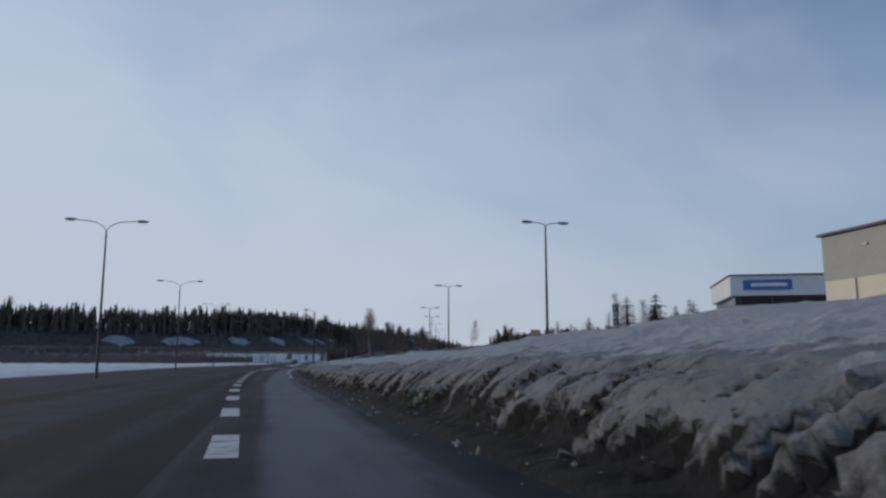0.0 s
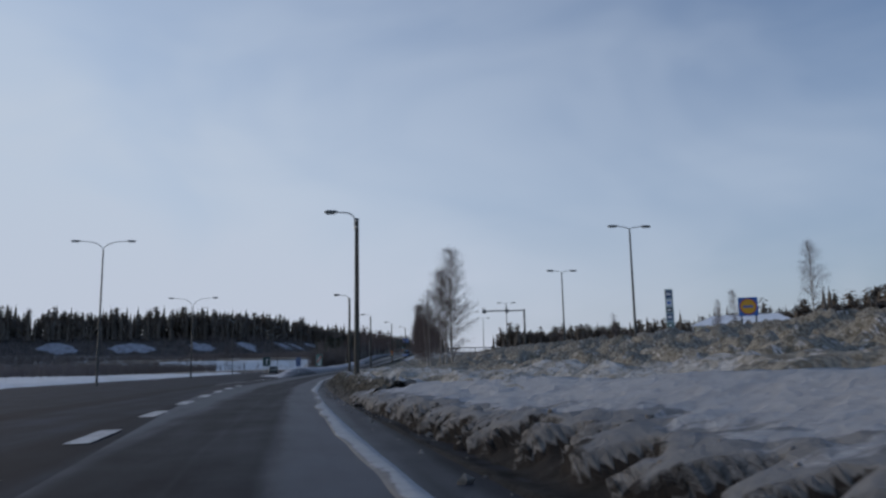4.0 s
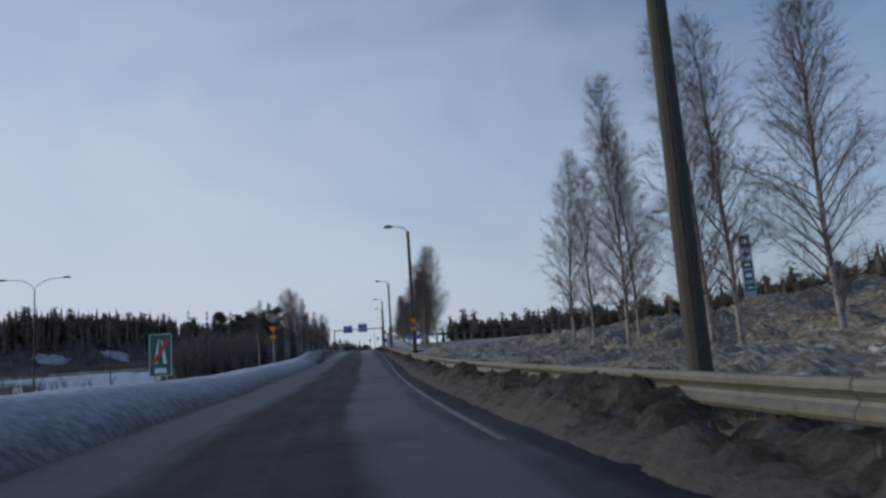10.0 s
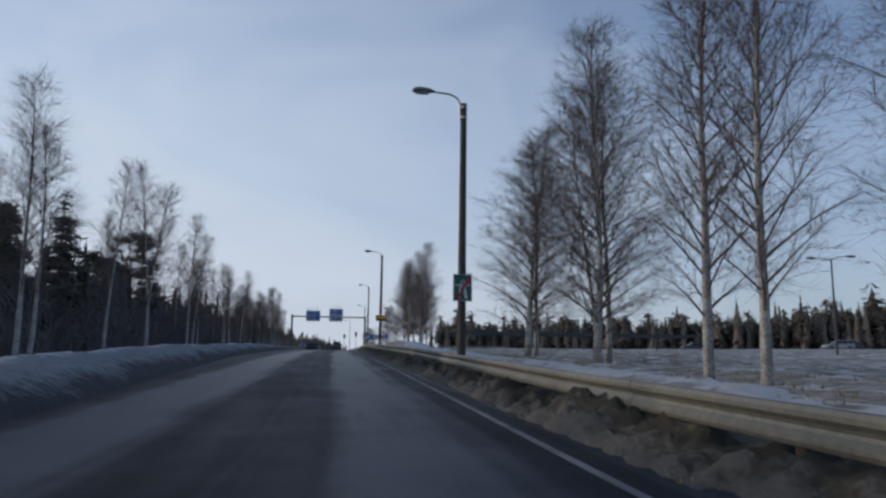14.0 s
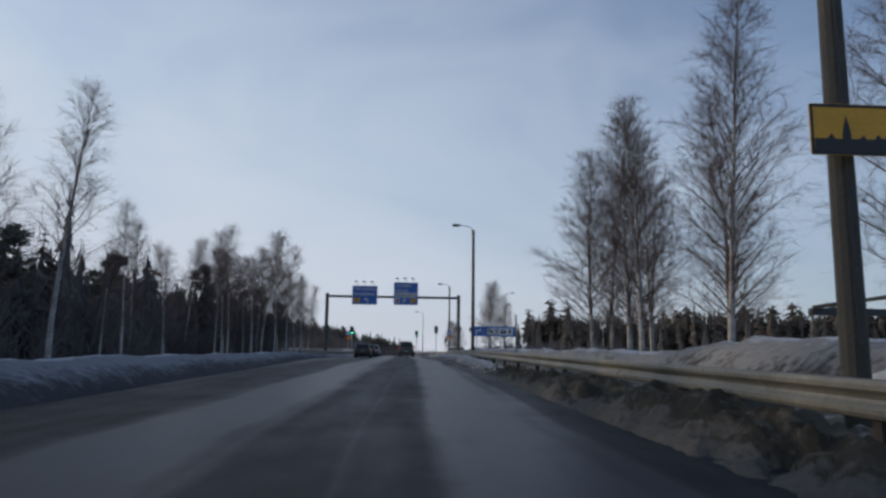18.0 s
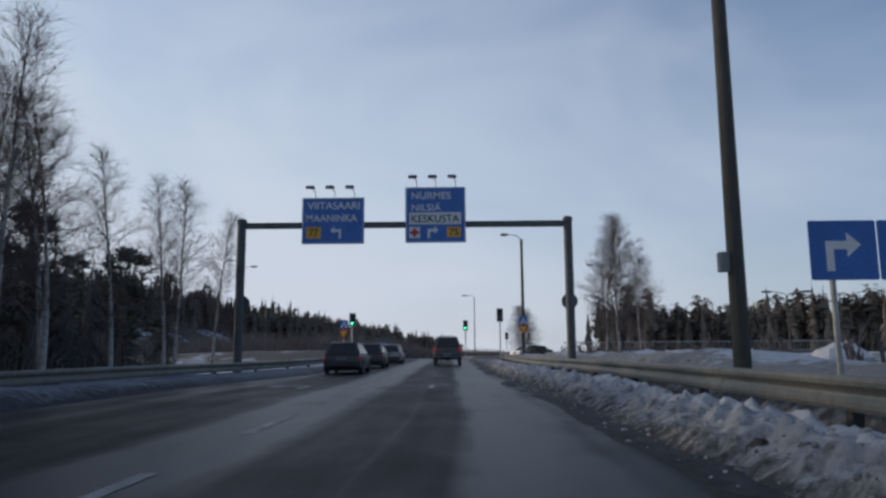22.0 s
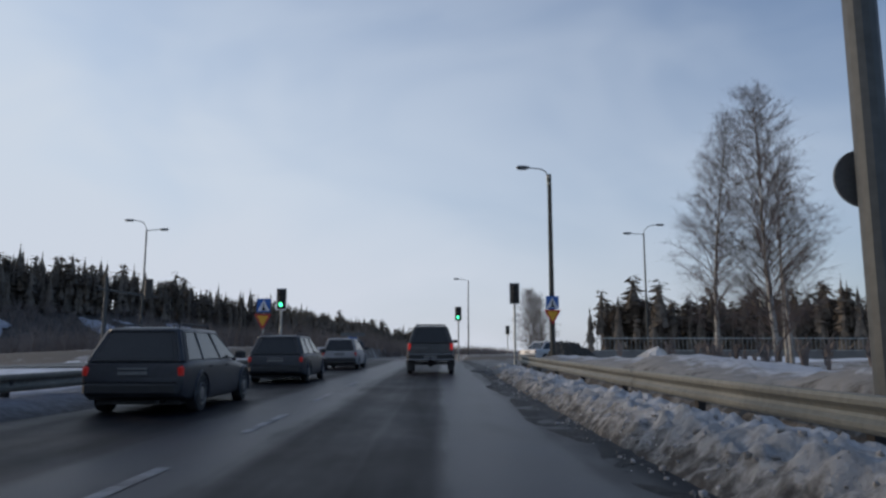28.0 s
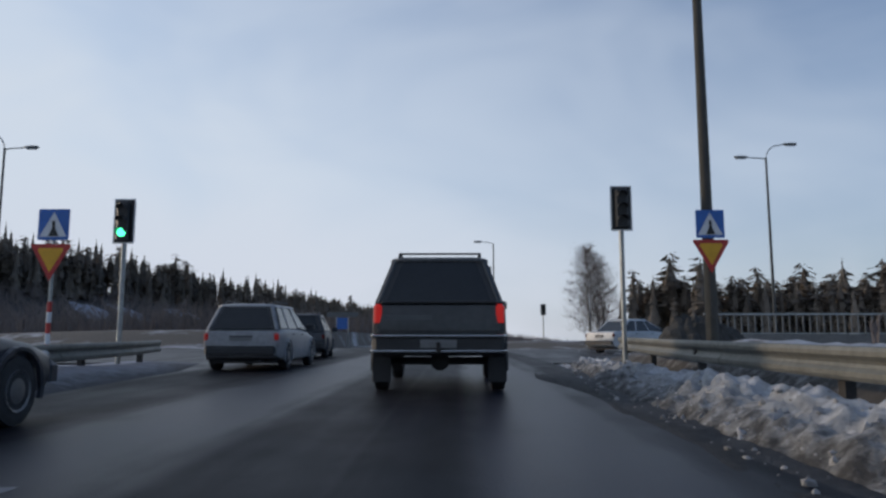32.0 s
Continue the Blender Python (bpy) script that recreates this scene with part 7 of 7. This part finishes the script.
        for yq in (1.35 * k, 2.35 * k):
            b = Build()
            b.box((sx * (w + .006), yq, belt - .12), (.02, .18, .03), bevel=.006)
            part("door_handle", b, TRIM, t)
        for yw in (.86 * k, 3.62 * k):
            b = Build()
            rings = []
            for x_, r_ in ((-.10, wheel * .8), (-.09, wheel * .97), (-.05, wheel), (.05, wheel), (.09, wheel * .97), (.10, wheel * .8)):
                rings.append([(sx * (w - .09) + x_, yw + r_ * math.cos(a), wheel + r_ * math.sin(a)) for a in np.linspace(0, 2 * math.pi, 21)[:-1]])
            b.loft(rings)
            wh = part("wheel", b, TYRE, t, smooth=False)
            b = Build()
            rings = []
            for x_, r_ in ((.0, wheel * .62), (.02, wheel * .60), (.005, wheel * .5), (.018, wheel * .15)):
                rings.append([(sx * (w + .012) + sx * x_ - sx * .012, yw + r_ * math.cos(a), wheel + r_ * math.sin(a)) for a in np.linspace(0, 2 * math.pi, 17)[:-1]])
            b.loft(rings)
            part("rim", b, RIM, wh)
            b = Build()
            arch = [(sx * (w + .004), yw + (wheel + .06) * math.cos(a), wheel + (wheel + .06) * math.sin(a)) for a in np.linspace(-.25, math.pi + .25, 15)]
            b.tube(arch, .03, 5)
            part("wheel_arch", b, TRIM if style == "suv" else paint, t)
    b = Build()
    b.box((0, 2.25 * k, clear + .03), (W * .8, 3.9 * k, .14))
    part("underbody", b, TRIM, t)
    b = Build()
    b.tube([(w * .5, -.02, clear + .02), (w * .5, .6, clear + .02)], .03, 8)
    part("exhaust_pipe", b, TRIM, t)
    if style in ("suv", "wagon"):
        for sx in (-1, 1):
            b = Build()
            y0, y1 = hi[0] + .15, hi[1] - .25
            b.tube([(sx * hi[2] * .86, y0, H - .03), (sx * hi[2] * .86, y0 + .1, H + .05), (sx * hi[2] * .86, y1 - .1, H + .05), (sx * hi[2] * .86, y1, H - .03)], .018, 6)
            part("roof_rail", b, TRIM, t)
    if style == "suv":
        for yq in (hi[0] + .25, hi[0] + 1.1):
            b = Build()
            b.tube([(-hi[2] * .86, yq, H + .05), (hi[2] * .86, yq, H + .05)], .016, 6)
            part("roof_bar", b, TRIM, t)
        b = Build()
        b.tube([(-w * .8, .86 * k, wheel), (w * .8, .86 * k, wheel)], .055, 8)
        b.tube([(0, .86 * k - .13, wheel), (0, .86 * k + .13, wheel)], .14, 10)
        part("rear_axle", b, TRIM, t)
        b = Build()
        b.box((0, -.06, clear + .04), (.07, .30, .07), bevel=.01)
        b.tube([(0, -.18, clear + .07), (0, -.18, clear + .15)], .025, 8)
        part("tow_hitch", b, RUST, t)
        for sx in (-1, 1):
            b = Build()
            b.box((sx * (w - .12), .86 * k - wheel - .06, wheel * .75), (.26, .02, .34), bevel=.006)
            part("mud_flap", b, TRIM, t)
        b = Build()
        b.box((0, .015, belt - .30), (W * .34, .02, .06), bevel=.01)
        part("tailgate_handle", b, TRIM, t)
        b = Build()
        b.box((-.40, .012, belt - .24), (.62, .016, .11), bevel=.004)
        part("badge_bar", b, SIGN_BACK, t, "plain grey bar on the tailgate")
        b = Build()
        b.box((0, .05, belt - .005), (W * .84, .06, .035), bevel=.01)
        part("window_ledge", b, TRIM, t)
    else:
        b = Build()
        b.box((0, .0, belt - .16), (.5, .03, .035), bevel=.01)
        part("tailgate_handle", b, TRIM, t)
    return t


def paint_mat(name, c, dirt=.3):
    return mat(name, c, .38, .0, dirt, 1.4, spec=.5)


GREY_PAINT = paint_mat("dusty_grey_paint", (.060, .062, .064))
DARK_PAINT = paint_mat("dark_blue_grey_paint", (.036, .040, .050))
SILVER_PAINT = paint_mat("silver_paint", (.30, .30, .31))
RED_PAINT = paint_mat("dark_red_paint", (.045, .014, .016))
WHITE_PAINT = paint_mat("white_car_paint", (.52, .54, .56))
GREEN_PAINT = paint_mat("dark_green_paint", (.02, .035, .032))


def on_lane(u, d, turn=0.0, lift=0.0):
    x, y = spot(u, d)
    slope = math.degrees(math.atan(float(lane(u + 2, 2) - lane(u - 2, 2)) / 4))
    return pose(float(x), float(y), float(lane(u, 2)) + lift, 0, 0, heading(u) + turn) @ pose(0, 0, 0, slope, 0, 0)


car("sport_utility_car", "dusty dark grey sport utility car with lit tail lamps", "car", on_lane(321.0, -.28), GREY_PAINT, 4.8, 1.84, 1.88, 1.23, .54, .41, "suv")
car("estate_car", "dark grey estate car waiting in the queue", "car", on_lane(304.0, -4.85), DARK_PAINT, 4.5, 1.70, 1.42, .88, .20, .31, "wagon")
car("estate_car", "dark blue-grey estate car with lit tail lamps in the queue", "car", on_lane(314.0, -4.75), DARK_PAINT, 4.5, 1.70, 1.42, .88, .20, .31, "wagon")
car("estate_car", "silver-grey estate car with lit tail lamps near the junction", "car", on_lane(326.8, -4.6), SILVER_PAINT, 4.3, 1.68, 1.45, .90, .20, .31, "wagon")
car("estate_car", "dark grey estate car rolling into the junction", "car", on_lane(334.6, -5.0, 6), DARK_PAINT, 4.4, 1.70, 1.44, .88, .20, .31, "wagon", False)
car("saloon_car", "pale silver saloon car turning at the junction", "car", on_lane(342.5, 6.0, -55), WHITE_PAINT, 4.5, 1.74, 1.42, .90, .18, .31, "sedan", False)
for x, y, a, p_, s_ in ((77.8, 272.6, 80, SILVER_PAINT, "wagon"), (91.6, 288.7, 95, DARK_PAINT, "sedan"), (107.7, 277.2, 85, RED_PAINT, "wagon"), (126.1, 295.6, 92, GREEN_PAINT, "sedan"), (68, 300.2, 88, DARK_PAINT, "wagon"), (142.2, 281.8, 90, WHITE_PAINT, "sedan")):
    car("parked_car", "parked car among snow heaps in the car park", "car", pose(x, y, ground_z(y, x) - .02, 0, 0, a), p_, 4.4, 1.7, 1.43, .88, .2, .31, s_, False, "parked cars")
car("estate_car", "dark estate car far off on the main road", "car", pose(-21.5, 150, float(lane(60, 2)) - .01, 0, 0, 190), GREEN_PAINT, 4.4, 1.7, 1.43, .88, .2, .31, "wagon", False)

# ---- buildings ----
CREAM = mat("cream_cladding", (.56, .52, .40), .7, 0, .08, .6)
GREYBEIGE = mat("grey_beige_cladding", (.30, .30, .26), .7, 0, .1, .6)
WHITEWALL = mat("white_cladding", (.60, .62, .64), .7, 0, .1, .6)
DARKGLASS = mat("shop_glass", (.015, .018, .022), .15, 0, .2, 1.0)
ROOFING = mat("dark_roof_edge", (.07, .07, .072), .7, 0, .2, 1.0)


def hall(at, L, D, H):
    t = thing("warehouse", "large cream clad hall with a grey-beige upper band", "building", at)
    b = Build()
    b.box((L / 2, D / 2, H * .30), (L, D, H * .60))
    part("lower_wall", b, CREAM, t)
    b = Build()
    b.box((L / 2, D / 2, H * .79), (L + .06, D + .06, H * .38))
    part("upper_wall", b, GREYBEIGE, t)
    b = Build()
    b.box((L / 2, D / 2, H), (L + .5, D + .5, .16), bevel=.03)
    part("roof", b, ROOFING, t)
    for k in range(6):
        b = Build()
        b.box((2.5 + k * (L - 5) / 5, -.05, H * .30), (.08, .05, H * .6))
        part("cladding_joint", b, GREYBEIGE, t)
    b = Build()
    b.box((3.4, -.06, H * .86), (.5, .10, .16), bevel=.02)
    part("wall_lamp", b, LENS, t)
    return t


hall(pose(60.2, -34.5, 1.8, 0, 0, -73), 30, 22, 7.2)
st_ = thing("shop", "low shop with a white fascia and dark glass front", "building", pose(60.5, -16.5, 1.9, 0, 0, -8))
b = Build()
b.box((7, 5, 2.4), (14, 10, 4.8))
part("glass_front", b, DARKGLASS, st_)
b = Build()
b.box((7, 5, 5.7), (14.8, 10.8, 1.7))
fa = part("fascia", b, WHITEWALL, st_)
b = Build()
b.box((7, 5, 6.6), (15, 11, .14), bevel=.03)
part("roof", b, ROOFING, st_)
b = Build()
b.box((2.6, -.47, 5.75), (3.9, .12, .85), bevel=.03)
sb = part("shop_sign", b, BLUE, fa, "blue sign board with a pale bar")
b = Build()
b.box((2.7, -.55, 5.75), (2.9, .04, .30), bevel=.01)
part("sign_bar", b, WHITE, sb)
for k in range(6):
    b = Build()
    b.box((.4 + k * 2.6, -.04, 2.4), (.10, .08, 4.8))
    part("mullion", b, ROOFING, st_)

market = thing("supermarket", "long low white shop with a snow-covered hipped roof", "building", pose(74, 168, 6.0, 0, 0, -25) @ Matrix.Diagonal((.72, 1, .9, 1)))
b = Build()
b.box((15, 8, 1.5), (30, 16, 3.0))
mw = part("wall", b, CREAM, market)
b = Build()
b.loft([[(-.8, -.8, 3.0), (30.8, -.8, 3.0), (30.8, 16.8, 3.0), (-.8, 16.8, 3.0)], [(-.8, -.8, 3.2), (30.8, -.8, 3.2), (30.8, 16.8, 3.2), (-.8, 16.8, 3.2)], [(5, 7.5, 6.0), (25, 7.5, 6.0), (25, 8.5, 6.0), (5, 8.5, 6.0)]])
part("roof", b, SNOW_CLEAN, market, "snow-covered hipped roof")
for k in range(5):
    b = Build()
    b.box((12 + k * 3.6, -.03, 1.7), (1.5, .08, .9))
    part("window", b, DARKGLASS, mw)
for k in range(6):
    b = Build()
    b.tube([(-.5 + k * 1.6, -.6, 0), (-.5 + k * 1.6, -.6, 3.0)], .12, 8)
    part("porch_column", b, WHITEWALL, market)
ms = thing("shop_pole_sign", "square dark blue pole sign with a yellow disc", "sign", pose(48.6, 68.7, 2.2, 0, 0, -20))
posts(ms, (-.7, .7), .1, 0, 3.4, .08, DARK_STEEL)
p = plate_part("panel", ms, -.95, .95, 3.2, 5.1, 0, BLUE, thick=.2)
shape_part("red_disc", p, [(.82 * math.cos(a), 4.15 + .82 * math.sin(a)) for a in np.linspace(0, 6.283, 25)[:-1]], -.01, RED)
shape_part("yellow_disc", p, [(.74 * math.cos(a), 4.15 + .74 * math.sin(a)) for a in np.linspace(0, 6.283, 25)[:-1]], -.02, YELLOW)
shape_part("logo_bar", p, [(-.5, 4.05), (.5, 4.05), (.5, 4.25), (-.5, 4.25)], -.03, BLUE)
DULL_BLUE = mat("dull_blue_panel", (.02, .06, .15), .5, 0, .2, 1.0)
tw_ = thing("pylon_sign", "tall pale pylon sign with blue and dark panels", "sign", pose(101.2, 284.9, 5.0, 0, 0, -22))
b = Build()
b.box((0, 0, 11.8), (3.0, 1.2, 23.6), bevel=.15)
py_ = part("tower", b, mat("pale_teal_panel", (.24, .32, .34), .5, 0, .15, .5), tw_)
for z, m_, hh in ((21.6, DULL_BLUE, 2.6), (18.2, WHITE, 2.6), (15.4, DARKGLASS, 1.6), (12.6, DULL_BLUE, 2.4), (9.4, GREEN, 1.8)):
    b = Build()
    b.box((0, -.66, z), (2.3, .12, hh), bevel=.05)
    q = part("panel", b, m_, py_)
    b = Build()
    b.box((0, -.75, z), (1.5, .06, hh * .4), bevel=.03)
    part("logo_shape", b, WHITE if m_ != WHITE else BLUE, q)
cp = thing("canopy_frame", "low dark steel canopy frame beyond the rail", "shelter", pose(12.3, 246, 3.8))
b = Build()
b.box((14, 0, 2.65), (28, .3, .22), bevel=.03)
part("beam", b, DARK_STEEL, cp)
b = Build()
b.box((14, 5, 2.65), (28, .3, .22), bevel=.03)
part("beam", b, DARK_STEEL, cp)
for k in range(6):
    b = Build()
    b.tube([(.2 + 5.5 * k, 0, -.5), (.2 + 5.5 * k, 0, 2.6)], .09, 8)
    part("post", b, DARK_STEEL, cp)
    b = Build()
    b.box((.2 + 5.5 * k, 2.5, 2.80), (.12, 5.2, .10))
    part("rafter", b, DARK_STEEL, cp)
pav = thing("filling_station", "dark flat-roofed pavilion with a pale roof edge", "building", pose(62, 52, 2.6, 0, 0, -20))
b = Build()
b.box((6, 4, 1.8), (12, 8, 3.6))
part("wall", b, DARKGLASS, pav)
b = Build()
b.box((6, 4, 3.75), (13, 9, .35), bevel=.05)
part("roof", b, WHITEWALL, pav)
apt = thing("apartment_building", "distant pale yellow block above the trees", "building", pose(150, 640, 0, 0, 0, -15))
b = Build()
b.box((0, 0, 14), (16, 12, 28))
aw = part("wall", b, CREAM, apt)
b = Build()
b.box((4, 0, 31), (6, 6, 6))
part("stair_tower", b, CREAM, apt)
b = Build()
b.box((0, 0, 28.2), (17, 13, .5))
part("roof", b, ROOFING, apt)
for r_ in range(3):
    for c__ in range(4):
        b = Build()
        b.box((-5.25 + 3.5 * c__, -6.05, 17 + 3.4 * r_), (1.6, .12, 1.5))
        part("window", b, DARKGLASS, aw)

# ---- beyond the junction ----
heap = Build()
rg_ = random.Random(5)
rings = []
for i in range(27):
    f = i / 26
    r_ = math.sin(math.pi * (.04 + .94 * f) ** .7) ** .75 * (1 - .25 * f)
    rings.append([(-2.6 + 5.4 * f + rg_.uniform(-.06, .06), 1.3 * r_ * math.cos(a) * rg_.uniform(.9, 1.1), max(-.2, 1.35 * r_ * math.sin(a) * rg_.uniform(.88, 1.12))) for a in np.linspace(0, math.pi, 21)])
heap.loft(rings, closed=False)
solid("rubble_mound", heap, ROCK, "dark heap of soil and branches in the snow", "heap", at=pose(8.0, 333.6, 5.6) @ Matrix.Diagonal((.64, .75, 1.15, 1)))
br = thing("bridge_railing", "grey upright-bar railing along the bridge", "railing", pose(11.2, 344, 6.5))
b = Build()
b.box((14, 0, 1.05), (28, .08, .08))
part("top_rail", b, STEEL, br)
b = Build()
b.box((14, 0, .2), (28, .06, .06))
part("bottom_rail", b, STEEL, br)
bar = Build()
bar.box((0, 0, .62), (.05, .04, .86))
bar_me = bar.mesh("bar", LAMP_GREY)
for k in range(94):
    part("bar", bar_me, None, br, at=pose(.15 + .3 * k, 0, 0))
b = Build()
b.box((14, .25, -.3), (28.5, .7, .9))
part("bridge_edge", b, mat("weathered_concrete", (.20, .19, .18), .85, 0, .25, 1.0, .3), br)
fs = thing("direction_sign", "pale direction board on two posts beyond the crossing", "road sign", pose(-9.0, 372, 6.0))
posts(fs, (-.5, .5), .06, -.3, 2.9, .05)
plate_part("panel", fs, -1.3, 1.3, 2.5, 2.9, 0, SIGN_BACK)
plate_part("lower_panel", fs, -.45, .45, 1.5, 2.45, .0, BLUE)
# loose snow blocks and shrubs along the right-hand bank
for k, (u, d, s) in enumerate(((282, 7.0, .55), (287, 8.0, .7), (290.5, 7.4, .5), (275, 6.6, .45), (313, 6.2, .45), (316, 7.0, .6), (308, 6.4, .35), (270, 7.2, .5), (235, 6.0, .55), (64.6, 4.6, .35), (27, 3.6, .35), (235.5, 4.6, .5))):
    rg_ = random.Random(k + 40)
    b = Build()
    rings = []
    for i in range(7):
        f = i / 6
        r_ = math.sin(math.pi * (.06 + f * .88))
        rings.append([(s * (f * 2 - 1), s * .9 * r_ * math.cos(a) * rg_.uniform(.7, 1.2), s * .8 * r_ * math.sin(a) * rg_.uniform(.7, 1.2)) for a in np.linspace(0, 2 * math.pi, 10)[:-1]])
    b.loft(rings)
    x, y, z = on_ground(u, d)
    solid("snow_lump", b, SNOW_LUMPY if k % 3 else SNOW_DIRTY, "rough lump of ploughed snow lying on the bank", "snow lump", "snow lumps", at=pose(x, y, z + s * .25, 0, 0, 50 * k))
bo = Build()
rg_ = random.Random(9)
bo.loft([[(1.0 * r_ * math.cos(a) * rg_.uniform(.85, 1.1), .9 * r_ * math.sin(a) * rg_.uniform(.85, 1.1), z) for a in np.linspace(0, 2 * math.pi, 13)[:-1]] for r_, z in ((.9, -.4), (1.05, .2), (1.0, .7), (.75, 1.1), (.3, 1.3))])
x, y, z = on_ground(-64.5, 12.2)
solid("boulder", bo, ROCK, "dark rounded boulder on the snowy crest", "boulder", at=pose(x, y, z - .1) @ Matrix.Diagonal((.55, .55, .55, 1)))
